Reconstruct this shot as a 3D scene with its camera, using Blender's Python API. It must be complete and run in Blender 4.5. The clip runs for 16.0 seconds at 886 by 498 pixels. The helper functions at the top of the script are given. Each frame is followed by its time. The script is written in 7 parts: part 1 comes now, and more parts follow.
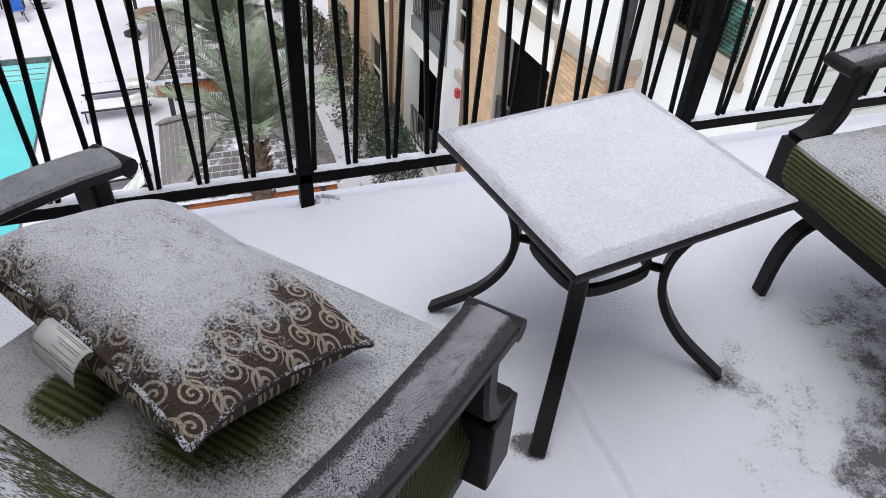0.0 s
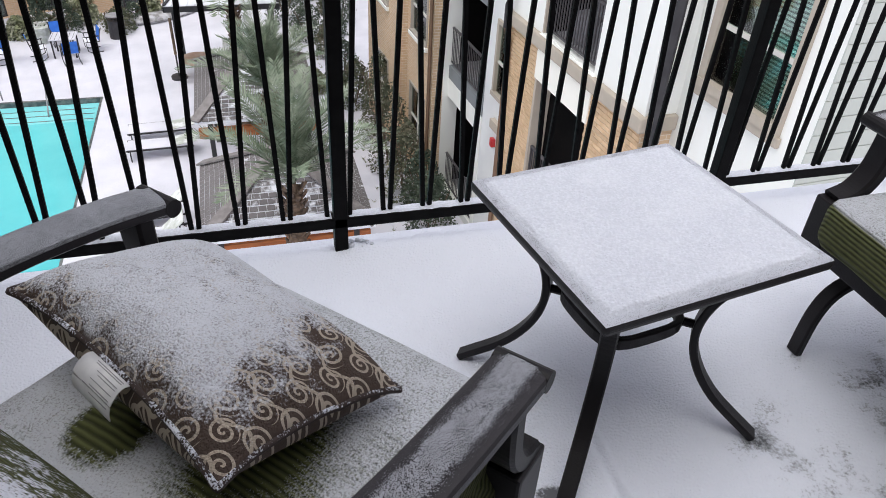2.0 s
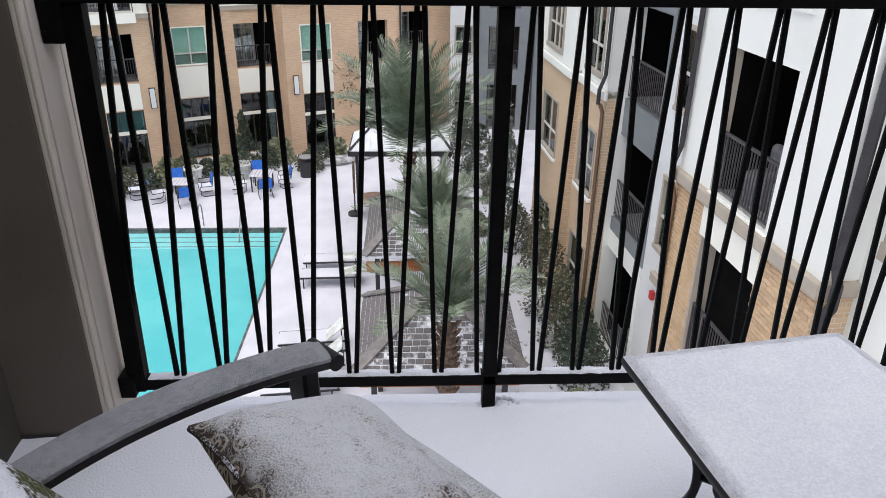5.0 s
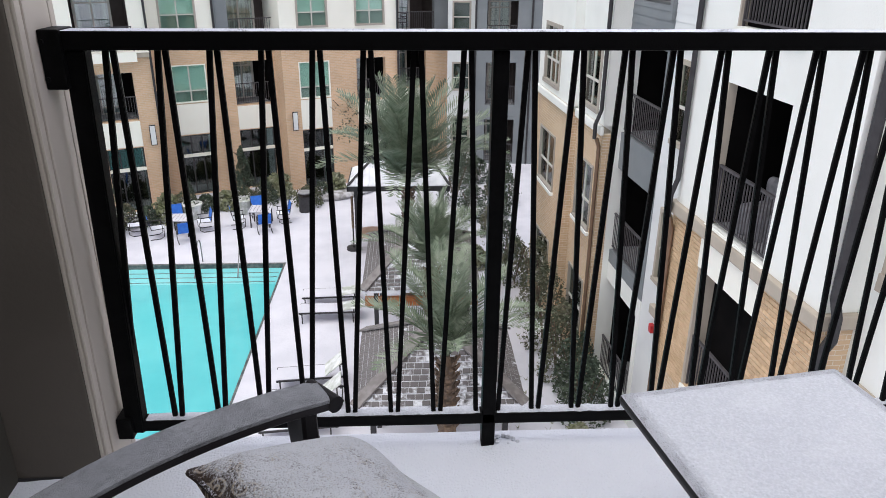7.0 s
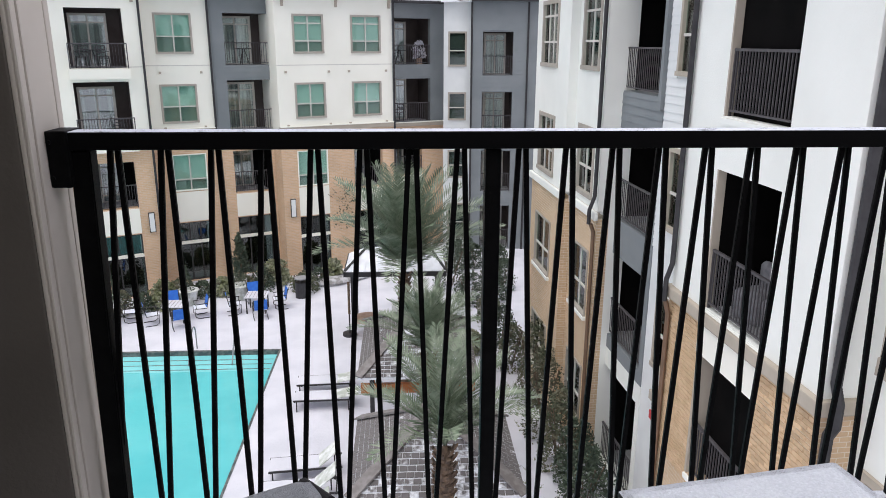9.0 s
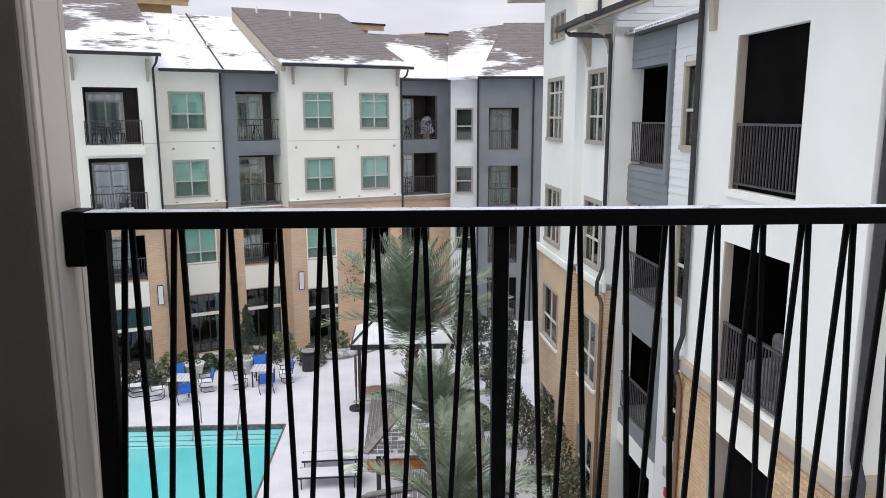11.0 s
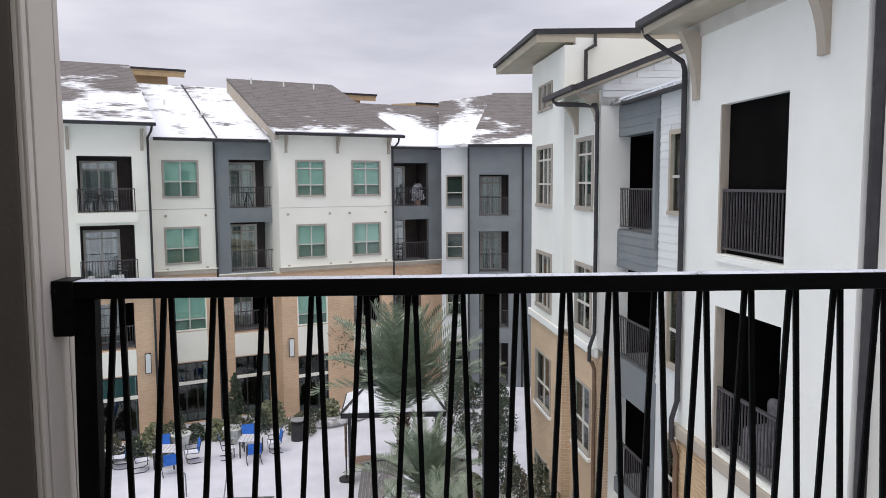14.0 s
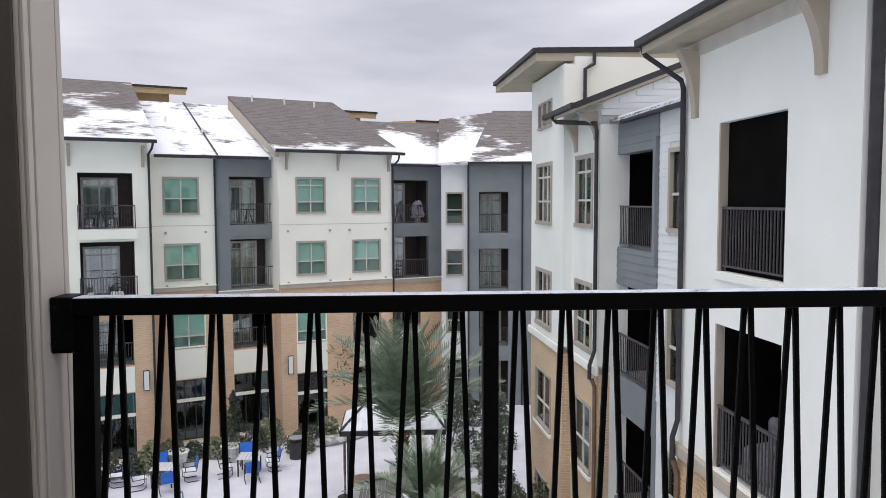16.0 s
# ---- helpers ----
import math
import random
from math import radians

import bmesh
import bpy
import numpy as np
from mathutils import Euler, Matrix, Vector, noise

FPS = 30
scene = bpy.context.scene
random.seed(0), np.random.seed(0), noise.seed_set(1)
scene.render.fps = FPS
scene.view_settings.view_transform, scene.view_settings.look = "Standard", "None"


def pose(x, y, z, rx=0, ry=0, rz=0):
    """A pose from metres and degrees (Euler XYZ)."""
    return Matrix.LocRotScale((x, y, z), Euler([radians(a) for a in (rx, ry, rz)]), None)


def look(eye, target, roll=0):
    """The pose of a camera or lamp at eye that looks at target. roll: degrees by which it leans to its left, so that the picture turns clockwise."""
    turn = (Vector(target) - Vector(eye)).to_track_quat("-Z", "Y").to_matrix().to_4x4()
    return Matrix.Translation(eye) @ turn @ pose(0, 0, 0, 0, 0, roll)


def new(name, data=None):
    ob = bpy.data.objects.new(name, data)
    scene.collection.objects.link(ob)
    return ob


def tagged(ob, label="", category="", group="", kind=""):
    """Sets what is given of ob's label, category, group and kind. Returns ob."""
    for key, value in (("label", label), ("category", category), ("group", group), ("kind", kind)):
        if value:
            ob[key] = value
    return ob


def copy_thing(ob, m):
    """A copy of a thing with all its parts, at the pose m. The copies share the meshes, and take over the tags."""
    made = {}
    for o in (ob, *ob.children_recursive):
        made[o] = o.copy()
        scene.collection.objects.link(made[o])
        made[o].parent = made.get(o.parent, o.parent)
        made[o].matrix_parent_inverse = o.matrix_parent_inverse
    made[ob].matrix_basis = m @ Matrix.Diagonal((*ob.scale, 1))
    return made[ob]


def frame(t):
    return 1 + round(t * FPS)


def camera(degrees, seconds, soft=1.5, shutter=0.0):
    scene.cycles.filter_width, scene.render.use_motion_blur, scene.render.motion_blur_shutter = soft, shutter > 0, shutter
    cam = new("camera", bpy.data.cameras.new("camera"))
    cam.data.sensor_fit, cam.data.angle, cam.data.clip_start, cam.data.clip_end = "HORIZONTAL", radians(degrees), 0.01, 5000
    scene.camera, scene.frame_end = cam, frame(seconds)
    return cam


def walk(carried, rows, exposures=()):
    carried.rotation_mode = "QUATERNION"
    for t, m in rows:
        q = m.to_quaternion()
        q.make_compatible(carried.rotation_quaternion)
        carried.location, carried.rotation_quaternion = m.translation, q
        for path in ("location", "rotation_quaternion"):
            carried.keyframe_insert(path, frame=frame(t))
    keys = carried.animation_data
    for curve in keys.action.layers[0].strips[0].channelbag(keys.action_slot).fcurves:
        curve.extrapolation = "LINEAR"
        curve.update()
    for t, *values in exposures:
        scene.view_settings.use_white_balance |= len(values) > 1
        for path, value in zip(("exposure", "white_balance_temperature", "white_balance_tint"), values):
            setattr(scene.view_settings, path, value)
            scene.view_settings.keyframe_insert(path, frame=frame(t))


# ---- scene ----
cam = camera(62.8, 16.0, soft=0.9)
PATH = [
    (0, (-0.195, -1.543, 1.141), (0.347, -0.097, -0.13), 3.7),
    (0.5, (-0.196, -1.543, 1.143), (0.345, -0.09, -0.121), 3.5),
    (1, (-0.197, -1.545, 1.144), (0.337, -0.077, -0.106), 3.6),
    (1.5, (-0.198, -1.545, 1.147), (0.317, -0.052, -0.08), 3.5),
    (2, (-0.199, -1.551, 1.151), (0.279, -0.004, -0.024), 3.5),
    (2.5, (-0.201, -1.556, 1.171), (0.213, 0.074, 0.088), 3.1),
    (3, (-0.202, -1.56, 1.179), (0.079, 0.161, 0.199), 2.7),
    (3.5, (-0.203, -1.572, 1.195), (-0.059, 0.201, 0.28), 2.1),
    (4, (-0.2, -1.565, 1.209), (-0.129, 0.227, 0.323), 0.7),
    (6.5, (-0.198, -1.564, 1.22), (-0.085, 0.263, 0.414), 0.9),
    (7, (-0.197, -1.572, 1.231), (-0.107, 0.272, 0.461), 0.4),
    (7.5, (-0.195, -1.574, 1.237), (-0.118, 0.296, 0.533), 0.1),
    (8, (-0.193, -1.576, 1.243), (-0.105, 0.315, 0.598), -0.1),
    (8.5, (-0.194, -1.581, 1.248), (-0.095, 0.325, 0.65), 0.1),
    (9, (-0.193, -1.584, 1.254), (-0.091, 0.336, 0.704), 0.2),
    (9.5, (-0.197, -1.582, 1.254), (-0.105, 0.352, 0.755), 0.4),
    (10, (-0.197, -1.585, 1.259), (-0.123, 0.364, 0.813), 0.2),
    (12.5, (-0.194, -1.592, 1.271), (-0.088, 0.388, 1.013), -0.5),
    (13, (-0.195, -1.594, 1.271), (-0.086, 0.39, 1.044), -0.4),
    (13.5, (-0.193, -1.597, 1.272), (-0.083, 0.39, 1.071), -0.4),
    (14, (-0.194, -1.596, 1.273), (-0.085, 0.393, 1.094), -0.3),
    (14.5, (-0.195, -1.596, 1.273), (-0.086, 0.395, 1.109), -0.2),
    (15, (-0.195, -1.598, 1.274), (-0.09, 0.394, 1.124), -0.3),
    (15.5, (-0.195, -1.599, 1.275), (-0.092, 0.394, 1.138), -0.4),
    (16, (-0.193, -1.597, 1.273), (-0.083, 0.396, 1.141), -0.2),
]
walk(cam, [(t, look(eye, target, roll)) for t, eye, target, roll in PATH], [(0, 0.56), (2.5, 0.48), (4, 0.38), (7, 0.40), (9, 0.36), (12.5, 0.17), (16, 0.09)])

# ---- world, sun ----
world = bpy.data.worlds.new("overcast")
scene.world = world
world.use_nodes = True
wt = world.node_tree
wt.nodes.clear()
w_out = wt.nodes.new("ShaderNodeOutputWorld")
w_bg = wt.nodes.new("ShaderNodeBackground")
w_sky = wt.nodes.new("ShaderNodeTexSky")
w_sky.sky_type, w_sky.sun_disc = "NISHITA", False
w_sky.sun_elevation, w_sky.sun_rotation = radians(70), radians(217)
w_sky.dust_density, w_sky.air_density = 4.0, 1.5
w_hsv = wt.nodes.new("ShaderNodeHueSaturation")
w_hsv.inputs["Saturation"].default_value = 0.16
w_hsv.inputs["Value"].default_value = 0.11
w_co = wt.nodes.new("ShaderNodeTexCoord")
w_map = wt.nodes.new("ShaderNodeMapping")
w_map.inputs["Scale"].default_value = (1.6, 1.6, 7.0)
w_noise = wt.nodes.new("ShaderNodeTexNoise")
w_noise.inputs["Scale"].default_value, w_noise.inputs["Detail"].default_value = 1.7, 5.0
w_ramp = wt.nodes.new("ShaderNodeValToRGB")
w_ramp.color_ramp.elements[0].position, w_ramp.color_ramp.elements[0].color = 0.32, (0.466, 0.472, 0.572, 1)
w_ramp.color_ramp.elements[1].position, w_ramp.color_ramp.elements[1].color = 0.68, (0.792, 0.777, 0.876, 1)
w_mix = wt.nodes.new("ShaderNodeMix")
w_mix.data_type = "RGBA"
w_mix.inputs[0].default_value = 0.72
wt.links.new(w_sky.outputs[0], w_hsv.inputs["Color"])
wt.links.new(w_co.outputs["Generated"], w_map.inputs[0])
wt.links.new(w_map.outputs[0], w_noise.inputs["Vector"])
wt.links.new(w_noise.outputs["Fac"], w_ramp.inputs[0])
wt.links.new(w_hsv.outputs[0], w_mix.inputs[6])
wt.links.new(w_ramp.outputs[0], w_mix.inputs[7])
wt.links.new(w_mix.outputs[2], w_bg.inputs[0])
wt.links.new(w_bg.outputs[0], w_out.inputs[0])
w_bg.inputs[1].default_value = 1.14
sun = new("sun", bpy.data.lights.new("sun", "SUN"))
sun.data.energy, sun.data.angle, sun.data.color = 1.5, radians(60), (1.0, 0.97, 0.93)
sun.matrix_world = look((-3, -4, 14), (0, 0, 0))


# ---- materials ----
def mat(name, col, rough=0.7, metal=0.0, col2=None, scale=6.0, detail=4.0, bump=0.0, bump_scale=60.0, spec=0.5, lo=0.4, hi=0.62,
        stretch=(1, 1, 1), col3=None, scale3=1.0, amount3=0.5, lo3=0.5, hi3=0.6, rand=0.0, fine=0.0):
    """A principled material: base colour, patches of a second and a third colour at two scales, fine relief."""
    m = bpy.data.materials.new(name)
    m.use_nodes = True
    t = m.node_tree
    b = t.nodes["Principled BSDF"]
    b.inputs["Roughness"].default_value, b.inputs["Metallic"].default_value = rough, metal
    b.inputs["Specular IOR Level"].default_value = spec
    co = t.nodes.new("ShaderNodeTexCoord")
    mp = t.nodes.new("ShaderNodeMapping")
    mp.inputs["Scale"].default_value = stretch
    geo_n = t.nodes.new("ShaderNodeNewGeometry")
    t.links.new(geo_n.outputs["Position"], mp.inputs[0])

    def noise_node(s, d, lo_, hi_):
        n = t.nodes.new("ShaderNodeTexNoise")
        n.inputs["Scale"].default_value, n.inputs["Detail"].default_value = s, d
        t.links.new(mp.outputs[0], n.inputs["Vector"])
        r = t.nodes.new("ShaderNodeMapRange")
        r.inputs["From Min"].default_value, r.inputs["From Max"].default_value = lo_, hi_
        t.links.new(n.outputs["Fac"], r.inputs[0])
        return r.outputs[0]

    def mixed(fac, a, bcol):
        x = t.nodes.new("ShaderNodeMix")
        x.data_type = "RGBA"
        if isinstance(fac, float):
            x.inputs[0].default_value = fac
        else:
            t.links.new(fac, x.inputs[0])
        for sock, v in ((x.inputs[6], a), (x.inputs[7], bcol)):
            if isinstance(v, tuple):
                sock.default_value = (*v, 1)
            else:
                t.links.new(v, sock)
        return x.outputs[2]

    c = col
    if col2:
        c = mixed(noise_node(scale, detail, lo, hi), c, col2)
    if col3:
        f = noise_node(scale3, 6.0, lo3, hi3)
        mul = t.nodes.new("ShaderNodeMath")
        mul.operation = "MULTIPLY"
        t.links.new(f, mul.inputs[0])
        mul.inputs[1].default_value = amount3
        c = mixed(mul.outputs[0], c, col3)
    if rand:
        oi = t.nodes.new("ShaderNodeObjectInfo")
        r = t.nodes.new("ShaderNodeMapRange")
        r.inputs["To Min"].default_value, r.inputs["To Max"].default_value = 1 - rand, 1 + rand
        t.links.new(oi.outputs["Random"], r.inputs[0])
        h = t.nodes.new("ShaderNodeHueSaturation")
        t.links.new(r.outputs[0], h.inputs["Value"])
        if isinstance(c, tuple):
            h.inputs["Color"].default_value = (*c, 1)
        else:
            t.links.new(c, h.inputs["Color"])
        c = h.outputs[0]
    if isinstance(c, tuple):
        b.inputs["Base Color"].default_value = (*c, 1)
    else:
        t.links.new(c, b.inputs["Base Color"])
    if bump:
        n = t.nodes.new("ShaderNodeTexNoise")
        n.inputs["Scale"].default_value, n.inputs["Detail"].default_value = bump_scale, 5.0
        t.links.new(mp.outputs[0], n.inputs["Vector"])
        bp = t.nodes.new("ShaderNodeBump")
        bp.inputs["Strength"].default_value, bp.inputs["Distance"].default_value = 1.0, bump
        t.links.new(n.outputs["Fac"], bp.inputs["Height"])
        t.links.new(bp.outputs[0], b.inputs["Normal"])
    return m


def glass_mat(name, tint, gloss=0.12):
    """Thin window glass: tinted see-through with a mirror coat."""
    m = bpy.data.materials.new(name)
    m.use_nodes = True
    t = m.node_tree
    t.nodes.clear()
    o = t.nodes.new("ShaderNodeOutputMaterial")
    tr = t.nodes.new("ShaderNodeBsdfTransparent")
    tr.inputs[0].default_value = (*tint, 1)
    gl = t.nodes.new("ShaderNodeBsdfGlossy")
    gl.inputs["Roughness"].default_value = 0.03
    mx = t.nodes.new("ShaderNodeMixShader")
    lw = t.nodes.new("ShaderNodeFresnel")
    lw.inputs[0].default_value = 1.32
    add = t.nodes.new("ShaderNodeMath")
    add.operation = "ADD"
    add.inputs[1].default_value = gloss
    t.links.new(lw.outputs[0], add.inputs[0])
    t.links.new(add.outputs[0], mx.inputs[0])
    t.links.new(tr.outputs[0], mx.inputs[1])
    t.links.new(gl.outputs[0], mx.inputs[2])
    t.links.new(mx.outputs[0], o.inputs[0])
    return m


def brick_mat(name, a, b, mortar, bw=0.21, bh=0.075, turn=0.0):
    """Running-bond brickwork on upright walls: joints run level, courses stacked in height."""
    m = bpy.data.materials.new(name)
    m.use_nodes = True
    t = m.node_tree
    p = t.nodes["Principled BSDF"]
    p.inputs["Roughness"].default_value = 0.9
    geo_n = t.nodes.new("ShaderNodeNewGeometry")
    rot = t.nodes.new("ShaderNodeVectorRotate")
    rot.rotation_type = "Z_AXIS"
    rot.inputs["Angle"].default_value = -radians(turn)
    t.links.new(geo_n.outputs["Position"], rot.inputs["Vector"])
    sep = t.nodes.new("ShaderNodeSeparateXYZ")
    t.links.new(rot.outputs[0], sep.inputs[0])
    add = t.nodes.new("ShaderNodeMath")
    t.links.new(sep.outputs[0], add.inputs[0])
    t.links.new(sep.outputs[1], add.inputs[1])
    com = t.nodes.new("ShaderNodeCombineXYZ")
    t.links.new(add.outputs[0], com.inputs[0])
    t.links.new(sep.outputs[2], com.inputs[1])
    br = t.nodes.new("ShaderNodeTexBrick")
    br.inputs["Color1"].default_value, br.inputs["Color2"].default_value = (*a, 1), (*b, 1)
    br.inputs["Mortar"].default_value = (*mortar, 1)
    br.inputs["Scale"].default_value, br.inputs["Mortar Size"].default_value = 1.0, 0.006
    br.inputs["Brick Width"].default_value, br.inputs["Row Height"].default_value = bw, bh
    t.links.new(com.outputs[0], br.inputs["Vector"])
    n = t.nodes.new("ShaderNodeTexNoise")
    n.inputs["Scale"].default_value = 0.7
    t.links.new(geo_n.outputs["Position"], n.inputs["Vector"])
    h = t.nodes.new("ShaderNodeHueSaturation")
    r = t.nodes.new("ShaderNodeMapRange")
    r.inputs["To Min"].default_value, r.inputs["To Max"].default_value = 0.8, 1.2
    t.links.new(n.outputs["Fac"], r.inputs[0])
    t.links.new(r.outputs[0], h.inputs["Value"])
    t.links.new(br.outputs["Color"], h.inputs["Color"])
    t.links.new(h.outputs[0], p.inputs["Base Color"])
    bp = t.nodes.new("ShaderNodeBump")
    bp.inputs["Distance"].default_value = 0.006
    bp.invert = True
    t.links.new(br.outputs["Fac"], bp.inputs["Height"])
    t.links.new(bp.outputs[0], p.inputs["Normal"])
    return m


SNOW = mat("snow", (0.80, 0.82, 0.87), 0.85, col2=(0.74, 0.76, 0.82), scale=9, bump=0.006, bump_scale=160, spec=0.25, col3=(0.84, 0.86, 0.9), scale3=1.3)
SNOW_COURT = mat("snow_court", (0.66, 0.66, 0.715), 0.9, col2=(0.58, 0.585, 0.64), scale=0.8, bump=0.01, bump_scale=12, spec=0.2)
IRON = mat("black_iron", (0.003, 0.003, 0.0033), 0.5, col2=(0.005, 0.005, 0.0053), scale=30, bump=0.0006, bump_scale=220, spec=0.07)
BRONZE = mat("bronze_alu", (0.010, 0.009, 0.010), 0.45, 0.0, col2=(0.014, 0.0125, 0.014), scale=12, bump=0.0004, bump_scale=300, spec=0.2)
STUCCO = mat("stucco", (0.84, 0.855, 0.81), 0.92, col2=(0.79, 0.805, 0.76), scale=0.6, bump=0.004, bump_scale=40, spec=0.2)
STUCCO2 = mat("stucco_cream", (0.87, 0.86, 0.775), 0.92, col2=(0.83, 0.82, 0.735), scale=0.5, bump=0.004, bump_scale=30, spec=0.2)
GREY = mat("grey_siding", (0.215, 0.235, 0.245), 0.7, col2=(0.19, 0.21, 0.222), scale=0.9, spec=0.3)
WHITE_SIDING = mat("white_siding", (0.74, 0.76, 0.75), 0.7, col2=(0.68, 0.7, 0.7), scale=0.9, spec=0.3)
BEIGE = mat("beige_trim", (0.44, 0.39, 0.32), 0.8, col2=(0.40, 0.355, 0.29), scale=2)
TAUPE = mat("taupe_trim", (0.40, 0.365, 0.315), 0.7, col2=(0.36, 0.33, 0.285), scale=3)
SOFFIT = mat("soffit", (0.42, 0.375, 0.295), 0.8, col2=(0.38, 0.34, 0.265), scale=2)
TAN = mat("tan_fascia", (0.50, 0.36, 0.20), 0.8, col2=(0.45, 0.32, 0.18), scale=2)
# black for screens, and for the shade inside openings, put into the lining's colour
DARK = mat("recess_shade_black", (0.006, 0.0055, 0.0055), 0.95, col2=(0.004, 0.004, 0.004), scale=2, spec=0.04)
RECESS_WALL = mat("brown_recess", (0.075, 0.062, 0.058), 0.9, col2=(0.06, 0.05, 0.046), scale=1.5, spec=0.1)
PALE_TRIM = mat("pale_trim", (0.60, 0.58, 0.53), 0.7, col2=(0.55, 0.53, 0.49), scale=3)
GUTTER = mat("dark_gutter", (0.034, 0.033, 0.036), 0.5, 0.0, col2=(0.046, 0.045, 0.048), scale=5, spec=0.25)
BLIND = mat("blind", (0.80, 0.84, 0.82), 0.8, col2=(0.72, 0.77, 0.75), scale=3, stretch=(1, 1, 8))
# flat sheets behind glass: the dimness of unlit rooms is painted on
ROOM = mat("painted_dim_room", (0.10, 0.095, 0.085), 0.9, col2=(0.05, 0.05, 0.05), scale=1.2)
GLASS = glass_mat("green_glass", (0.75, 0.91, 0.86), 0.08)
GLASS_DOOR = glass_mat("door_glass", (0.84, 0.91, 0.90), 0.16)
GLASS_S = glass_mat("screened_glass", (0.60, 0.71, 0.67), 0.05)
GLASS_D = glass_mat("dark_glass", (0.35, 0.42, 0.40), 0.06)
BRICK = brick_mat("tan_brick", (0.69, 0.475, 0.31), (0.61, 0.415, 0.26), (0.66, 0.55, 0.43), turn=24.3)
BRICK_W = brick_mat("tan_brick_wing", (0.64, 0.47, 0.30), (0.56, 0.40, 0.25), (0.72, 0.64, 0.52), turn=93.6)
WATER = mat("pool_water", (0.10, 0.50, 0.53), 0.07, col2=(0.125, 0.56, 0.58), scale=0.35, bump=0.01, bump_scale=3.0)
WATER_L = mat("pool_shelf_water", (0.20, 0.62, 0.64), 0.07, col2=(0.24, 0.66, 0.68), scale=0.6, bump=0.01, bump_scale=3.0)
POOL_TILE = mat("pool_tile", (0.06, 0.075, 0.08), 0.4, col2=(0.16, 0.17, 0.16), scale=6)
BLUE = mat("blue_sling", (0.02, 0.13, 0.55), 0.7, col2=(0.03, 0.17, 0.62), scale=8)
ORANGE = mat("stained_beam", (0.42, 0.13, 0.03), 0.6, col2=(0.34, 0.10, 0.025), scale=3, stretch=(1, 1, 6))
LEAF = mat("shrub_leaf", (0.07, 0.09, 0.05), 0.6, col2=(0.15, 0.14, 0.09), scale=3, rand=0.2)
LEAF_D = mat("dark_leaf", (0.035, 0.055, 0.035), 0.6, col2=(0.07, 0.095, 0.06), scale=3)
LEAF_P = mat("pale_leaf", (0.18, 0.20, 0.10), 0.6, col2=(0.30, 0.31, 0.22), scale=3)
FROND = mat("palm_frond", (0.10, 0.145, 0.085), 0.5, col2=(0.26, 0.30, 0.225), scale=5.5, lo=0.35, hi=0.66)
BARK = mat("bark", (0.16, 0.11, 0.075), 0.95, col2=(0.09, 0.065, 0.05), scale=8, bump=0.02, bump_scale=20)
# darker than the post's taupe: the side wall's shade is in the colour
WALL_IN = mat("taupe_wall_shaded", (0.066, 0.060, 0.048), 0.8, col2=(0.056, 0.051, 0.041), scale=4, bump=0.001, bump_scale=90)
PAINT_TRIM = mat("greige_trim", (0.64, 0.58, 0.51), 0.6, col2=(0.60, 0.545, 0.475), scale=4)
CONCRETE = mat("concrete", (0.30, 0.30, 0.31), 0.9, col2=(0.24, 0.24, 0.25), scale=5, bump=0.002, bump_scale=60)
RED = mat("red_plastic", (0.5, 0.03, 0.03), 0.4, col2=(0.45, 0.025, 0.03), scale=9)
CEIL = mat("ceiling_paint", (0.55, 0.54, 0.52), 0.9, col2=(0.5, 0.49, 0.47), scale=2)
CURTAIN = mat("curtain", (0.56, 0.60, 0.58), 0.9, col2=(0.28, 0.31, 0.31), scale=7, stretch=(1, 1, 0.02), lo=0.45, hi=0.55)


# ---- mesh helpers ----
def finish(name, bm, material, smooth=False):
    me = bpy.data.meshes.new(name)
    bmesh.ops.recalc_face_normals(bm, faces=bm.faces)
    bm.to_mesh(me)
    bm.free()
    if smooth:
        for p in me.polygons:
            p.use_smooth = True
    me.materials.append(material)
    return me


def part(name, bm, material, parent=None, label="", m=None, smooth=False):
    ob = new(name, finish(name, bm, material, smooth))
    if parent is not None:
        ob.parent = parent
    if m is not None:
        ob.matrix_basis = m
    return tagged(ob, label)


def thing(name, m, label, category, group="", kind=""):
    ob = new(name)
    ob.empty_display_size = 0.1
    ob.matrix_basis = m
    return tagged(ob, label, category, group, kind)


def box(bm, x0, x1, y0, y1, z0, z1, bevel=0.0, m=None):
    g = bmesh.ops.create_cube(bm, size=1.0)
    vs = g["verts"]
    bmesh.ops.scale(bm, vec=(x1 - x0, y1 - y0, z1 - z0), verts=vs)
    bmesh.ops.translate(bm, vec=((x0 + x1) / 2, (y0 + y1) / 2, (z0 + z1) / 2), verts=vs)
    if m is not None:
        bmesh.ops.transform(bm, matrix=m, verts=vs)
    if bevel:
        es = list({e for v in vs for e in v.link_edges})
        bmesh.ops.bevel(bm, geom=es, offset=bevel, segments=2, affect="EDGES", profile=0.6)
    return bm


def boxed(x0, x1, y0, y1, z0, z1, bevel=0.0):
    return box(bmesh.new(), x0, x1, y0, y1, z0, z1, bevel)


